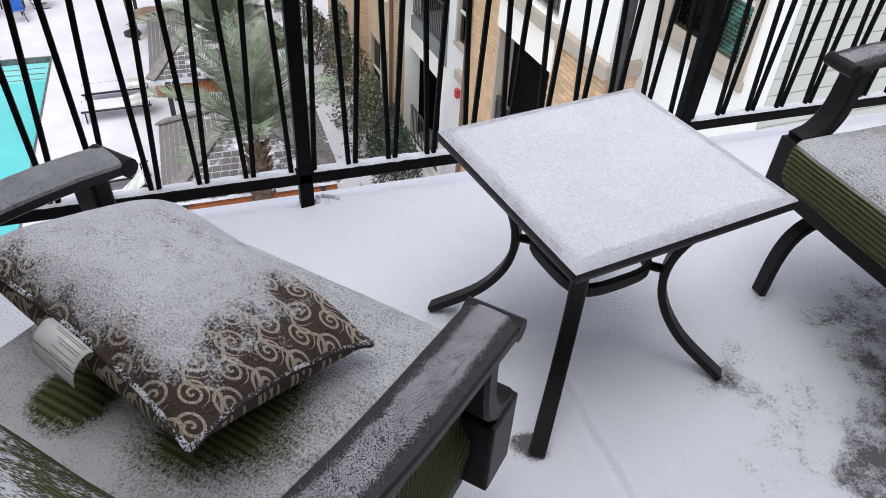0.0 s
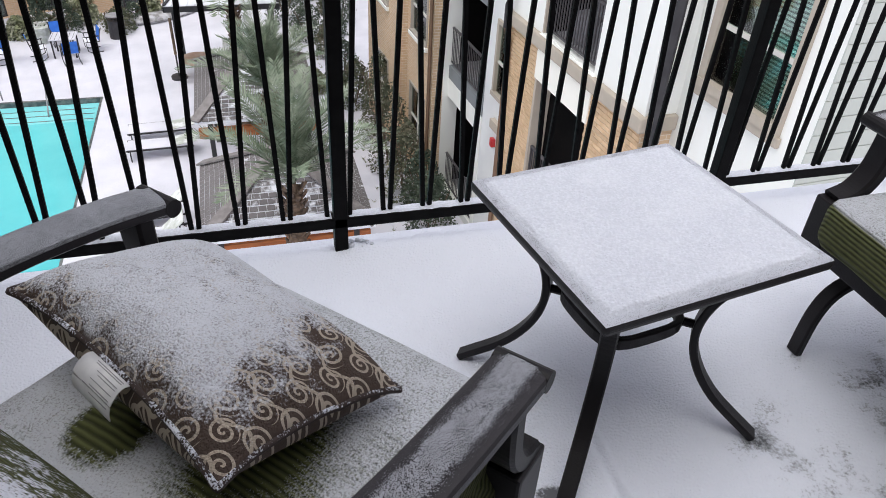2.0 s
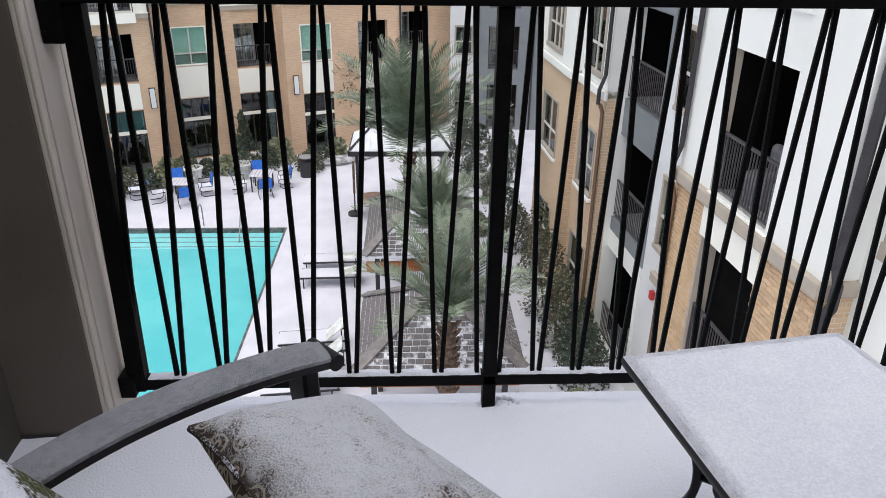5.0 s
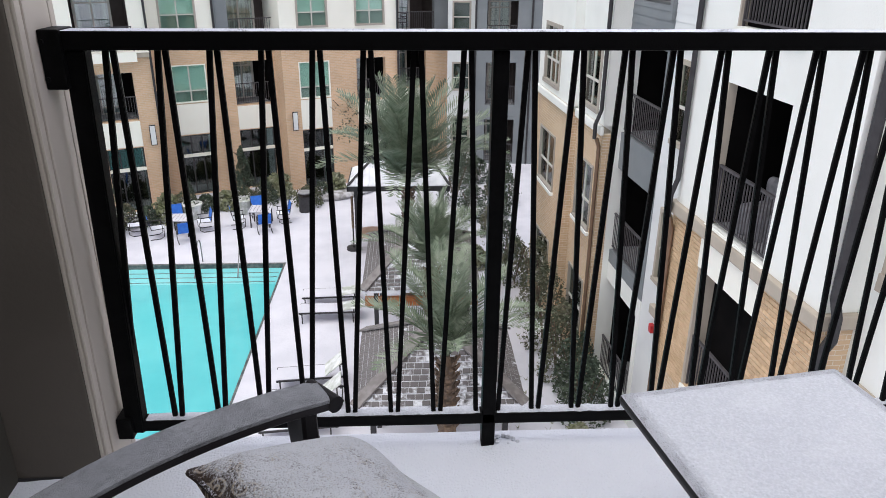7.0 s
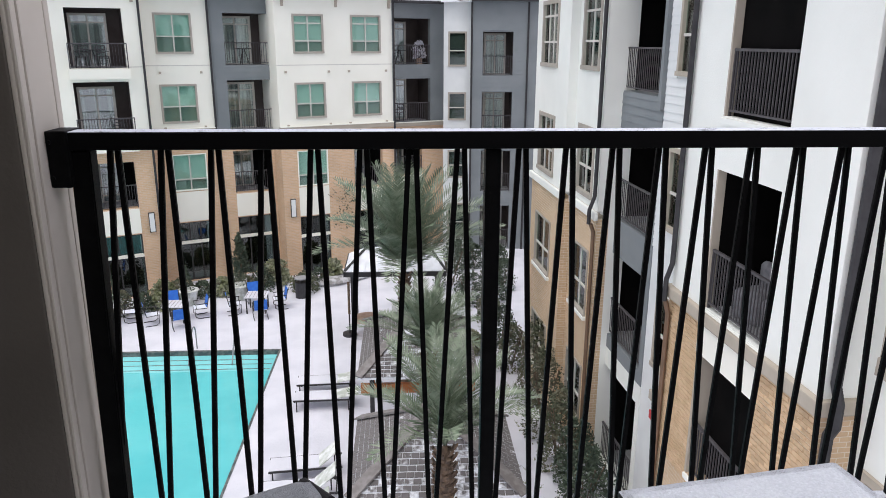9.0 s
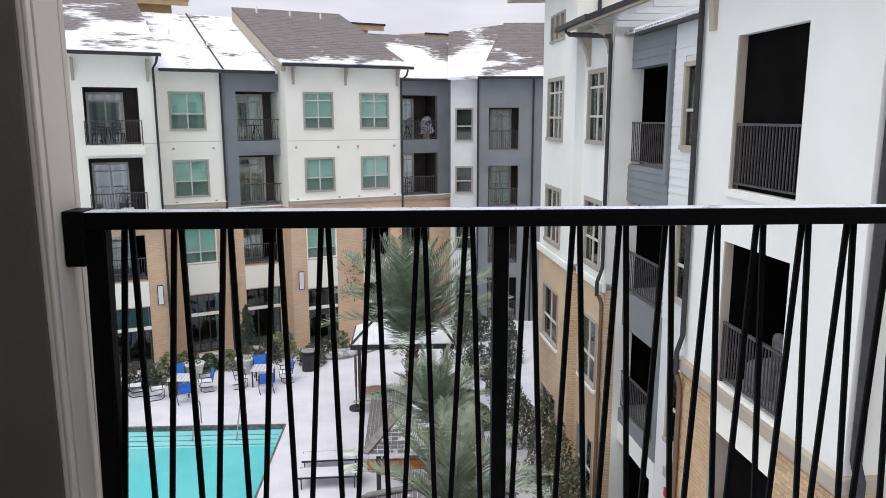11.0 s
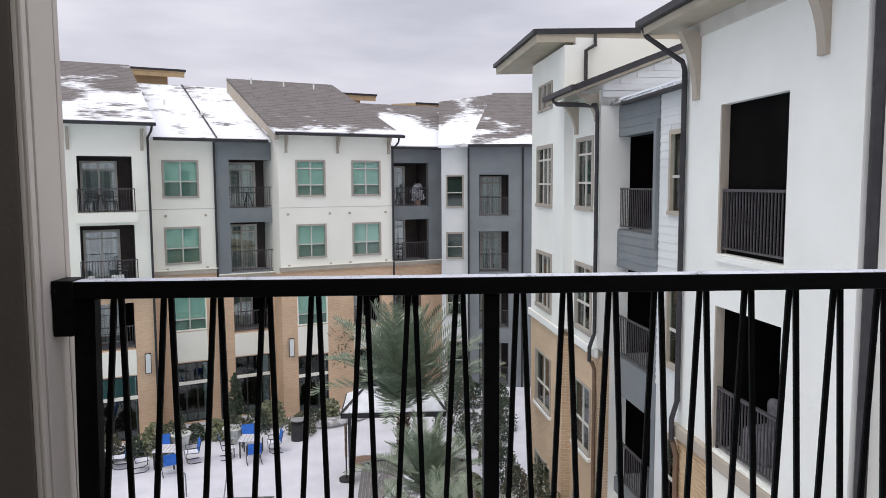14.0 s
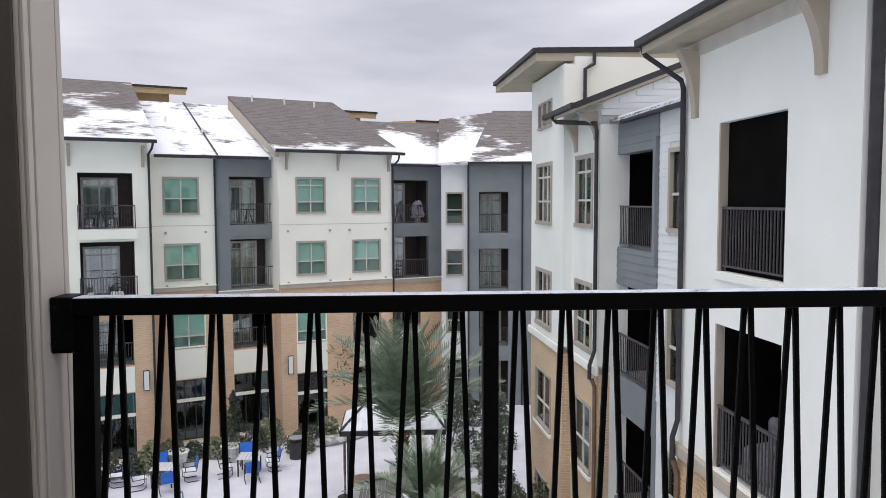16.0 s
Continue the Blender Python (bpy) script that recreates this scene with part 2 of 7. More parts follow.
def bar(bm, a, b, w, h, up=(0, 0, 1), bevel=0.0):
    """A square bar from a to b, w wide and h high."""
    a, b = Vector(a), Vector(b)
    d = (b - a).normalized()
    s = d.cross(Vector(up))
    s = s.normalized() if s.length > 1e-5 else Vector((1, 0, 0))
    u = s.cross(d).normalized()
    vs = []
    for q in (a, b):
        for i, j in ((-1, -1), (1, -1), (1, 1), (-1, 1)):
            vs.append(bm.verts.new(q + s * (i * w / 2) + u * (j * h / 2)))
    fs = [bm.faces.new([vs[i] for i in f]) for f in ((3, 2, 1, 0), (4, 5, 6, 7), (0, 1, 5, 4), (1, 2, 6, 5), (2, 3, 7, 6), (3, 0, 4, 7))]
    if bevel:
        bmesh.ops.bevel(bm, geom=list({e for f in fs for e in f.edges}), offset=bevel, segments=2, affect="EDGES")
    return bm


def sweep(bm, pts, profile, up=(0, 0, 1), caps=True):
    """A profile (list of side, height) carried along points."""
    rings = []
    n = len(pts)
    pts = [Vector(p) for p in pts]
    for i, p in enumerate(pts):
        d = (pts[min(i + 1, n - 1)] - pts[max(i - 1, 0)]).normalized()
        s = d.cross(Vector(up)).normalized()
        u = s.cross(d).normalized()
        rings.append([bm.verts.new(p + s * a + u * b) for a, b in profile])
    k = len(profile)
    for r0, r1 in zip(rings, rings[1:]):
        for i in range(k):
            bm.faces.new((r0[i], r0[(i + 1) % k], r1[(i + 1) % k], r1[i]))
    if caps:
        bm.faces.new(rings[0][::-1])
        bm.faces.new(rings[-1])
    return bm


def circle(r, n=10, rz=None):
    return [(r * math.cos(2 * math.pi * i / n), (rz or r) * math.sin(2 * math.pi * i / n)) for i in range(n)]


def rect(w, h, c=0.0):
    if not c:
        return [(-w / 2, -h / 2), (w / 2, -h / 2), (w / 2, h / 2), (-w / 2, h / 2)]
    a, b = w / 2, h / 2
    return [(-a + c, -b), (a - c, -b), (a, -b + c), (a, b - c), (a - c, b), (-a + c, b), (-a, b - c), (-a, -b + c)]


def quad(bm, *pts):
    return bm.faces.new([bm.verts.new(p) for p in pts])


def wall_bm(x0, x1, z0, z1, y, thick, holes=()):
    """An upright wall along local x with its outer face at y and its inner face at y + thick, pierced by holes (x0, x1, z0, z1)."""
    bm = bmesh.new()
    xs = sorted({x0, x1, *[h[0] for h in holes], *[h[1] for h in holes]})
    zs = sorted({z0, z1, *[h[2] for h in holes], *[h[3] for h in holes]})
    xs, zs = [v for v in xs if x0 <= v <= x1], [v for v in zs if z0 <= v <= z1]

    def solid(xa, xb, za, zb):
        cx, cz = (xa + xb) / 2, (za + zb) / 2
        return not any(h[0] < cx < h[1] and h[2] < cz < h[3] for h in holes)
    cell = {(i, j): solid(xs[i], xs[i + 1], zs[j], zs[j + 1]) for i in range(len(xs) - 1) for j in range(len(zs) - 1)}
    for (i, j), s in cell.items():
        if not s:
            continue
        a, b, c, d = xs[i], xs[i + 1], zs[j], zs[j + 1]
        quad(bm, (a, y, c), (b, y, c), (b, y, d), (a, y, d))
        e = y + thick
        quad(bm, (a, e, d), (b, e, d), (b, e, c), (a, e, c))
        for di, dj, pts in ((-1, 0, ((a, y, c), (a, y, d), (a, e, d), (a, e, c))), (1, 0, ((b, y, d), (b, y, c), (b, e, c), (b, e, d))),
                            (0, -1, ((b, y, c), (a, y, c), (a, e, c), (b, e, c))), (0, 1, ((a, y, d), (b, y, d), (b, e, d), (a, e, d)))):
            if not cell.get((i + di, j + dj), False):
                quad(bm, *pts)
    bmesh.ops.remove_doubles(bm, verts=bm.verts, dist=1e-4)
    return bm


def ring_bm(x0, x1, z0, z1, w, y0, y1, sill=0.0):
    """A rectangular frame, w wide, butted from four bars."""
    bm = bmesh.new()
    box(bm, x0 - w, x1 + w, y0, y1, z1, z1 + w)
    box(bm, x0 - w, x1 + w, y0 - sill, y1, z0 - w, z0)
    box(bm, x0 - w, x0, y0, y1, z0, z1)
    box(bm, x1, x1 + w, y0, y1, z0, z1)
    return bm


def dusted(name, base, base2, rough, amount, grain=260.0, patch=9.0, stripes=0.0, metal=0.0, up_only=0.35, span=None, soft=0.12, axis=0, seed=0.0, snow_col=(0.74, 0.77, 0.85), base_scale=14.0, bigw=1.6, finew=1.5, bare=(), spec=0.4, strip=0.0, lean=0.0):
    """A surface under powder snow: where it faces up, grains lie in drifts; ribs where the cloth is corded."""
    m = bpy.data.materials.new(name)
    m.use_nodes = True
    t = m.node_tree
    p = t.nodes["Principled BSDF"]
    N_ = t.nodes.new
    L_ = t.links.new

    def math_node(op, a, b_=None, clamp=False):
        n = N_("ShaderNodeMath")
        n.operation, n.use_clamp = op, clamp
        for s_, v in zip(n.inputs, (a, b_)):
            if v is None:
                continue
            if isinstance(v, (int, float)):
                s_.default_value = v
            else:
                L_(v, s_)
        return n.outputs[0]

    co = N_("ShaderNodeTexCoord")
    geo_n = N_("ShaderNodeNewGeometry")

    def tex(scale, detail=4.0, rough_=0.55, off=0.0):
        n = N_("ShaderNodeTexNoise")
        n.inputs["Scale"].default_value, n.inputs["Detail"].default_value, n.inputs["Roughness"].default_value = scale, detail, rough_
        mp = N_("ShaderNodeMapping")
        mp.inputs["Location"].default_value = (off, off * 0.7, 0)
        L_(co.outputs["Object"], mp.inputs[0])
        L_(mp.outputs[0], n.inputs["Vector"])
        return n.outputs["Fac"]

    big, mid, fine = tex(patch, 3.0, 0.6, seed), tex(patch * 7, 3.0, 0.6, seed), tex(grain, 2.0)
    sep = N_("ShaderNodeSeparateXYZ")
    L_(geo_n.outputs["Normal"], sep.inputs[0])
    so = N_("ShaderNodeSeparateXYZ")
    L_(co.outputs["Object"], so.inputs[0])
    upf = math_node("MULTIPLY", math_node("SUBTRACT", sep.outputs[2], up_only), 1.0 / (1.0 - up_only), True)
    cover = math_node("ADD", math_node("MULTIPLY", math_node("SUBTRACT", big, 0.5), bigw), math_node("MULTIPLY", math_node("SUBTRACT", mid, 0.5), 0.7))
    cover = math_node("ADD", cover, math_node("MULTIPLY", math_node("SUBTRACT", fine, 0.5), finew))
    cover = math_node("ADD", cover, amount - 0.5)
    if lean:
        # more of it stays on the flatter parts
        cover = math_node("ADD", cover, math_node("MULTIPLY", math_node("SUBTRACT", sep.outputs[2], 0.55), lean))
    if span:
        c0, half = span
        d = math_node("ABSOLUTE", math_node("SUBTRACT", math_node("ABSOLUTE", so.outputs[1]), c0))
        cover = math_node("SUBTRACT", cover, math_node("MULTIPLY", math_node("MAXIMUM", math_node("SUBTRACT", d, half), 0.0), 70.0))
    # worn, sheltered or shaded places, ragged at their edge
    if bare:
        rag = tex(7.0, 9.0, 0.72, 4.3)
        rag = math_node("ADD", math_node("MULTIPLY", math_node("SUBTRACT", rag, 0.5), 6.0), 1.0)
    for cx, cy, r, k in bare:
        dx, dy = math_node("SUBTRACT", so.outputs[0], cx), math_node("SUBTRACT", so.outputs[1], cy)
        d = math_node("SQRT", math_node("ADD", math_node("MULTIPLY", dx, dx), math_node("MULTIPLY", dy, dy)))
        f = math_node("SUBTRACT", 1.0, math_node("DIVIDE", d, r), True)
        cover = math_node("SUBTRACT", cover, math_node("MULTIPLY", math_node("MULTIPLY", f, k), rag))
    if strip:
        # loose grains lie along the middle and thin out towards both rims
        su = N_("ShaderNodeSeparateXYZ")
        L_(co.outputs["UV"], su.inputs[0])
        d = math_node("ABSOLUTE", math_node("SUBTRACT", su.outputs[0], 0.5))
        d = math_node("ADD", d, math_node("MULTIPLY", math_node("SUBTRACT", tex(30.0, 4.0), 0.5), 0.014))
        cover = math_node("SUBTRACT", cover, math_node("MULTIPLY", math_node("MAXIMUM", math_node("SUBTRACT", d, strip), 0.0), 75.0))
    mask = N_("ShaderNodeMapRange")
    mask.inputs["From Min"].default_value, mask.inputs["From Max"].default_value = -soft, soft
    L_(cover, mask.inputs[0])
    msk = math_node("MULTIPLY", mask.outputs[0], math_node("MULTIPLY", upf, 3.0, True), True)
    x1_ = N_("ShaderNodeMix")
    x1_.data_type = "RGBA"
    L_(tex(base_scale), x1_.inputs[0])
    x1_.inputs[6].default_value, x1_.inputs[7].default_value = (*base, 1), (*base2, 1)
    col = x1_.outputs[2]
    height = math_node("MULTIPLY", fine, 0.25)
    if stripes:
        w = N_("ShaderNodeMath")
        w.operation = "SINE"
        wob = math_node("MULTIPLY", tex(11.0), 0.006)
        L_(math_node("MULTIPLY", math_node("ADD", math_node("SUBTRACT", so.outputs[0], so.outputs[2]), wob), 2 * math.pi / stripes), w.inputs[0])
        rib = math_node("ADD", math_node("MULTIPLY", w.outputs[0], 0.5), 0.5)
        # shade in the grooves between ribs is mixed into the colour
        dk = N_("ShaderNodeMix")
        dk.data_type = "RGBA"
        L_(rib, dk.inputs[0])
        dk.inputs[6].default_value = (base[0] * 0.45, base[1] * 0.45, base[2] * 0.45, 1)
        L_(col, dk.inputs[7])
        col = dk.outputs[2]
        height = math_node("ADD", height, math_node("MULTIPLY", math_node("MULTIPLY", math_node("POWER", rib, 0.6), 1.5), math_node("SUBTRACT", 1.0, math_node("MULTIPLY", msk, 0.9))))
    x2_ = N_("ShaderNodeMix")
    x2_.data_type = "RGBA"
    L_(msk, x2_.inputs[0])
    L_(col, x2_.inputs[6])
    x2_.inputs[7].default_value = (*snow_col, 1)
    L_(x2_.outputs[2], p.inputs["Base Color"])
    r = N_("ShaderNodeMapRange")
    r.inputs["To Min"].default_value, r.inputs["To Max"].default_value = rough, 0.9
    L_(msk, r.inputs[0])
    L_(r.outputs[0], p.inputs["Roughness"])
    p.inputs["Metallic"].default_value = 0.0
    p.inputs["Specular IOR Level"].default_value = spec
    hh = math_node("ADD", height, math_node("MULTIPLY", msk, math_node("ADD", math_node("MULTIPLY", fine, 1.6), 0.8)))
    bp = N_("ShaderNodeBump")
    bp.inputs["Distance"].default_value = 0.0025
    bp.inputs["Strength"].default_value = 0.9
    L_(hh, bp.inputs["Height"])
    L_(bp.outputs[0], p.inputs["Normal"])
    return m


def scroll_mat():
    """Brown cloth printed with cream curls, with powder snow over its upper side."""
    m = dusted("scroll_cloth", (0.058, 0.039, 0.031), (0.075, 0.051, 0.041), 0.85, 1.08, grain=380.0, patch=8.0, up_only=0.36, soft=0.6, seed=3.1, bigw=0.9, finew=2.2, snow_col=(0.62, 0.64, 0.69))
    t = m.node_tree
    N_, L_ = t.nodes.new, t.links.new

    def mn(op, a, b_=None, clamp=False):
        n = N_("ShaderNodeMath")
        n.operation, n.use_clamp = op, clamp
        for s_, v in zip(n.inputs, (a, b_)):
            if v is None:
                continue
            if isinstance(v, (int, float)):
                s_.default_value = v
            else:
                L_(v, s_)
        return n.outputs[0]

    co = N_("ShaderNodeTexCoord")
    sp = N_("ShaderNodeSeparateXYZ")
    L_(co.outputs["Object"], sp.inputs[0])
    X = mn("ADD", sp.outputs[0], mn("MULTIPLY", sp.outputs[2], 0.5))
    Y = mn("ADD", sp.outputs[1], mn("MULTIPLY", sp.outputs[2], 0.35))

    CELL = 0.050

    def scroll(cx, cy, hand, turn, size):
        """A lattice of two-turn scrolls, wound one way or the other."""
        fx = mn("SUBTRACT", mn("FRACT", mn("ADD", mn("DIVIDE", X, CELL), cx)), 0.5)
        fy = mn("SUBTRACT", mn("FRACT", mn("ADD", mn("DIVIDE", Y, CELL * 1.1), cy)), 0.5)
        d = mn("SQRT", mn("ADD", mn("MULTIPLY", fx, fx), mn("MULTIPLY", fy, fy)))
        ang = mn("MULTIPLY", mn("ARCTAN2", fy, fx), hand / (2 * math.pi))
        k = mn("SUBTRACT", mn("FRACT", mn("ADD", mn("SUBTRACT", mn("DIVIDE", d, size * 0.5), ang), turn)), 0.5)
        line = mn("LESS_THAN", mn("ABSOLUTE", k), 0.19)
        return mn("MULTIPLY", line, mn("LESS_THAN", d, size))

    def stem(cx, amp):
        """Waving stems that join the scrolls."""
        wave = mn("MULTIPLY", mn("SINE", mn("MULTIPLY", Y, 2 * math.pi / (CELL * 1.1))), amp)
        fx = mn("SUBTRACT", mn("FRACT", mn("ADD", mn("ADD", mn("DIVIDE", X, CELL), cx), wave)), 0.5)
        return mn("LESS_THAN", mn("ABSOLUTE", fx), 0.05)

    pat = mn("MAXIMUM", scroll(0.0, 0.0, 1, 0.1, 0.36), scroll(0.5, 0.5, -1, 0.6, 0.32))
    pat = mn("MAXIMUM", pat, stem(0.25, 0.16))
    p = t.nodes["Principled BSDF"]
    snow_mix = p.inputs["Base Color"].links[0].from_node
    old = snow_mix.inputs[6].links[0].from_socket
    x = N_("ShaderNodeMix")
    x.data_type = "RGBA"
    L_(pat, x.inputs[0])
    L_(old, x.inputs[6])
    x.inputs[7].default_value = (0.42, 0.36, 0.29, 1)
    L_(x.outputs[2], snow_mix.inputs[6])
    # less snow towards the lower corner and round the sides
    msk = snow_mix.inputs[0].links[0].from_socket
    gx = mn("SUBTRACT", 1.0, mn("MULTIPLY", mn("MAXIMUM", mn("SUBTRACT", mn("SUBTRACT", mn("MULTIPLY", sp.outputs[0], 0.3), sp.outputs[1]), 0.078), 0.0), 8.0), True)
    gn = N_("ShaderNodeTexNoise")
    gn.inputs["Scale"].default_value, gn.inputs["Detail"].default_value = 26.0, 6.0
    L_(co.outputs["Object"], gn.inputs["Vector"])
    fn = N_("ShaderNodeTexNoise")
    fn.inputs["Scale"].default_value, fn.inputs["Detail"].default_value = 330.0, 2.0
    L_(co.outputs["Object"], fn.inputs["Vector"])
    side_gap = mn("MULTIPLY", mn("MAXIMUM", mn("SUBTRACT", mn("MULTIPLY", sp.outputs[0], -1.0), 0.094), 0.0), 16.0)
    raw = mn("ADD", mn("SUBTRACT", gx, side_gap), mn("MULTIPLY", mn("SUBTRACT", gn.outputs["Fac"], 0.5), 1.7))
    raw = mn("ADD", raw, mn("MULTIPLY", mn("SUBTRACT", fn.outputs["Fac"], 0.5), 1.3))
    kr_ = N_("ShaderNodeMapRange")
    kr_.inputs["From Min"].default_value, kr_.inputs["From Max"].default_value = 0.35, 0.8
    L_(raw, kr_.inputs[0])
    keep = kr_.outputs[0]
    L_(mn("MULTIPLY", msk, keep), snow_mix.inputs[0])
    return m


FLOOR_SNOW = dusted("balcony_snow_cover", (0.10, 0.105, 0.115), (0.17, 0.175, 0.19), 0.5, 1.75, grain=170.0, patch=2.4, soft=0.4, seed=1.7, bigw=1.4, finew=1.5, snow_col=(0.76, 0.79, 0.87),
                    bare=((1.25, -0.86, 0.32, 1.15), (1.02, -1.22, 0.28, 1.5), (1.0, -1.05, 0.75, 1.05), (0.72, -0.80, 0.05, 0.6), (0.27, -0.84, 0.05, 2.6)))
IRON_DUST = dusted("iron_dusted", (0.003, 0.003, 0.0033), (0.005, 0.005, 0.0053), 0.5, 0.85, grain=320, patch=14, spec=0.07)
BRONZE_DUST = dusted("bronze_dusted", (0.012, 0.011, 0.012), (0.018, 0.016, 0.018), 0.5, 1.0, grain=480, patch=12, soft=0.4, bigw=0.7, finew=2.2, up_only=0.62, snow_col=(0.64, 0.66, 0.73))
ARM_DUST = dusted("arm_dusted", (0.026, 0.024, 0.027), (0.034, 0.031, 0.035), 0.42, 0.66, grain=740, patch=14, soft=0.25, up_only=0.6, bigw=0.5, finew=3.2, spec=0.25, strip=0.016, snow_col=(0.60, 0.62, 0.68))
ARM_FROST = dusted("arm_frosted", (0.026, 0.024, 0.027), (0.034, 0.031, 0.035), 0.42, 0.88, grain=740, patch=14, soft=0.5, up_only=0.5, bigw=0.6, finew=2.6, spec=0.25, strip=0.031, snow_col=(0.52, 0.54, 0.59))
# the last three bare spots also put the pillow's shade on the seat
CORD = dusted("cord_cloth", (0.085, 0.095, 0.03), (0.11, 0.12, 0.045), 0.9, 0.84, grain=340, patch=4.0, stripes=0.0105, seed=2.2, up_only=0.5, soft=0.42, bigw=0.9, finew=2.1, snow_col=(0.55, 0.57, 0.61), bare=((-0.108, 0.108, 0.06, 3.4), (-0.10, -0.045, 0.07, 0.8), (-0.04, -0.095, 0.075, 0.9), (0.03, -0.10, 0.05, 0.7)))
CORD_BACK = dusted("cord_cloth_back", (0.085, 0.095, 0.03), (0.11, 0.12, 0.045), 0.9, 0.56, grain=200, patch=16, stripes=0.0105, up_only=0.1, finew=1.2, bigw=1.7, snow_col=(0.70, 0.72, 0.78), lean=2.2)
SNOW_GRAIN = mat("grain_snow", (0.71, 0.735, 0.805), 0.9, col2=(0.60, 0.625, 0.69), scale=200, detail=3, bump=0.004, bump_scale=240, spec=0.2, lo=0.3, hi=0.62, col3=(0.86, 0.88, 0.92), scale3=14, amount3=0.12)
SCROLL = scroll_mat()
PIPING = dusted("piping_cloth", (0.03, 0.02, 0.018), (0.04, 0.028, 0.025), 0.8, 0.35, grain=400, patch=20)
TAG = mat("tag_cloth", (0.62, 0.62, 0.62), 0.7, col2=(0.55, 0.55, 0.56), scale=60)
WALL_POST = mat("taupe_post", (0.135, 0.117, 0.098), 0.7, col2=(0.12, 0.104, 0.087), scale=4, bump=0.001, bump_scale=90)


# ---- building kit ----
def window(b, x0, x1, z0, z1, y, cols=(0.5,), rows=(0.45,), trim=TAUPE, w=0.09, blind=BLIND, glass=GLASS, drop=1.0, bars=PALE_TRIM):
    """A trimmed window, its frame proud of the wall, sash bars, glass and the blind or room behind."""
    win = part("window", ring_bm(x0 + w, x1 - w, z0 + w, z1 - w, w, y - 0.035, y + 0.12, 0.03), trim, b)
    a, c, d, e = x0 + w, x1 - w, z0 + w, z1 - w
    s = 0.028
    for t in cols:
        xm = a + (c - a) * t
        part("mullion", boxed(xm - s, xm + s, y + 0.02, y + 0.07, d, e), bars, win)
    for t in rows:
        zm = d + (e - d) * t
        part("sash_bar", boxed(a, c, y + 0.017, y + 0.073, zm - s, zm + s), bars, win)
    zs = d + (e - d) * (rows[0] if rows else 0.0)
    if rows:
        g = part("screened_pane", boxed(a, c, y + 0.043, y + 0.049, d, zs), GLASS_S if glass is GLASS else glass, win)
        g.visible_shadow = False
    g = part("pane", boxed(a, c, y + 0.043, y + 0.049, zs, e), glass, win)
    g.visible_shadow = False
    part("blind", boxed(a, c, y + 0.075, y + 0.085, e - (e - d) * drop, e), blind, win)
    return win


def railing(b, x0, x1, z, y, h=1.0, step=0.11, tilt=0.0):
    """A picket railing over a balcony opening."""
    bm = bmesh.new()
    box(bm, x0, x1, y - 0.025, y + 0.025, z + h - 0.04, z + h)
    box(bm, x0, x1, y - 0.015, y + 0.015, z + 0.07, z + 0.10)
    box(bm, x0, x0 + 0.04, y - 0.02, y + 0.02, z, z + h - 0.04)
    box(bm, x1 - 0.04, x1, y - 0.02, y + 0.02, z, z + h - 0.04)
    r = part("balcony_railing", bm, RAIL_GREY, b)
    n = max(2, round((x1 - x0) / step))
    me = finish("picket", boxed(-0.009, 0.009, -0.009, 0.009, 0, h - 0.14), RAIL_GREY)
    for i in range(1, n):
        p = new("picket", me)
        p.parent = r
        p.matrix_basis = pose(x0 + (x1 - x0) * i / n, y, z + 0.1)
    return r


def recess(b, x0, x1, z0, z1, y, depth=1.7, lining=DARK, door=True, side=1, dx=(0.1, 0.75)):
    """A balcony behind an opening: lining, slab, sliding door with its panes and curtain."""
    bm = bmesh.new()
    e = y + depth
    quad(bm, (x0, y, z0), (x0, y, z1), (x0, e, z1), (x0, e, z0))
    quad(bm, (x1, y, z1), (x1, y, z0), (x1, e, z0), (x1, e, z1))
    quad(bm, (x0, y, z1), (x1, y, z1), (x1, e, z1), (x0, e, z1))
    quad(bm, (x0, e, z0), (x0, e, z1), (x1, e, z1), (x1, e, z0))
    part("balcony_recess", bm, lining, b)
    part("balcony_floor", boxed(x0, x1, y, e, z0 - 0.02, z0), CONCRETE, b)
    if door:
        w = x1 - x0
        a, c = x0 + w * dx[0], x0 + w * dx[1]
        top = z0 + min(2.15, z1 - z0 - 0.1)
        d = part("sliding_door", ring_bm(a + 0.06, c - 0.06, z0 + 0.06, top - 0.06, 0.10, e - 0.1, e - 0.02), PALE_TRIM, b)
        bm = bmesh.new()
        box(bm, (a + c) / 2 - 0.035, (a + c) / 2 + 0.035, e - 0.09, e - 0.03, z0 + 0.06, top - 0.06)
        box(bm, a + 0.06, c - 0.06, e - 0.088, e - 0.032, top - 0.36, top - 0.30)
        part("door_rail", bm, PALE_TRIM, d)
        g = part("pane", boxed(a + 0.06, c - 0.06, e - 0.062, e - 0.056, z0 + 0.06, top - 0.06), GLASS_DOOR, d)
        g.visible_shadow = False
        part("curtain", boxed(a + 0.06, c - 0.06, e - 0.03, e - 0.022, z0 + 0.06, top - 0.06), CURTAIN, d)


def downspout(b, pts, r=0.045, mat_=None):
    part("downspout", sweep(bmesh.new(), pts, rect(r * 2, r * 1.8, r * 0.3), up=(0.3, 0.9, 0.1)), mat_ or GUTTER, b, smooth=False)


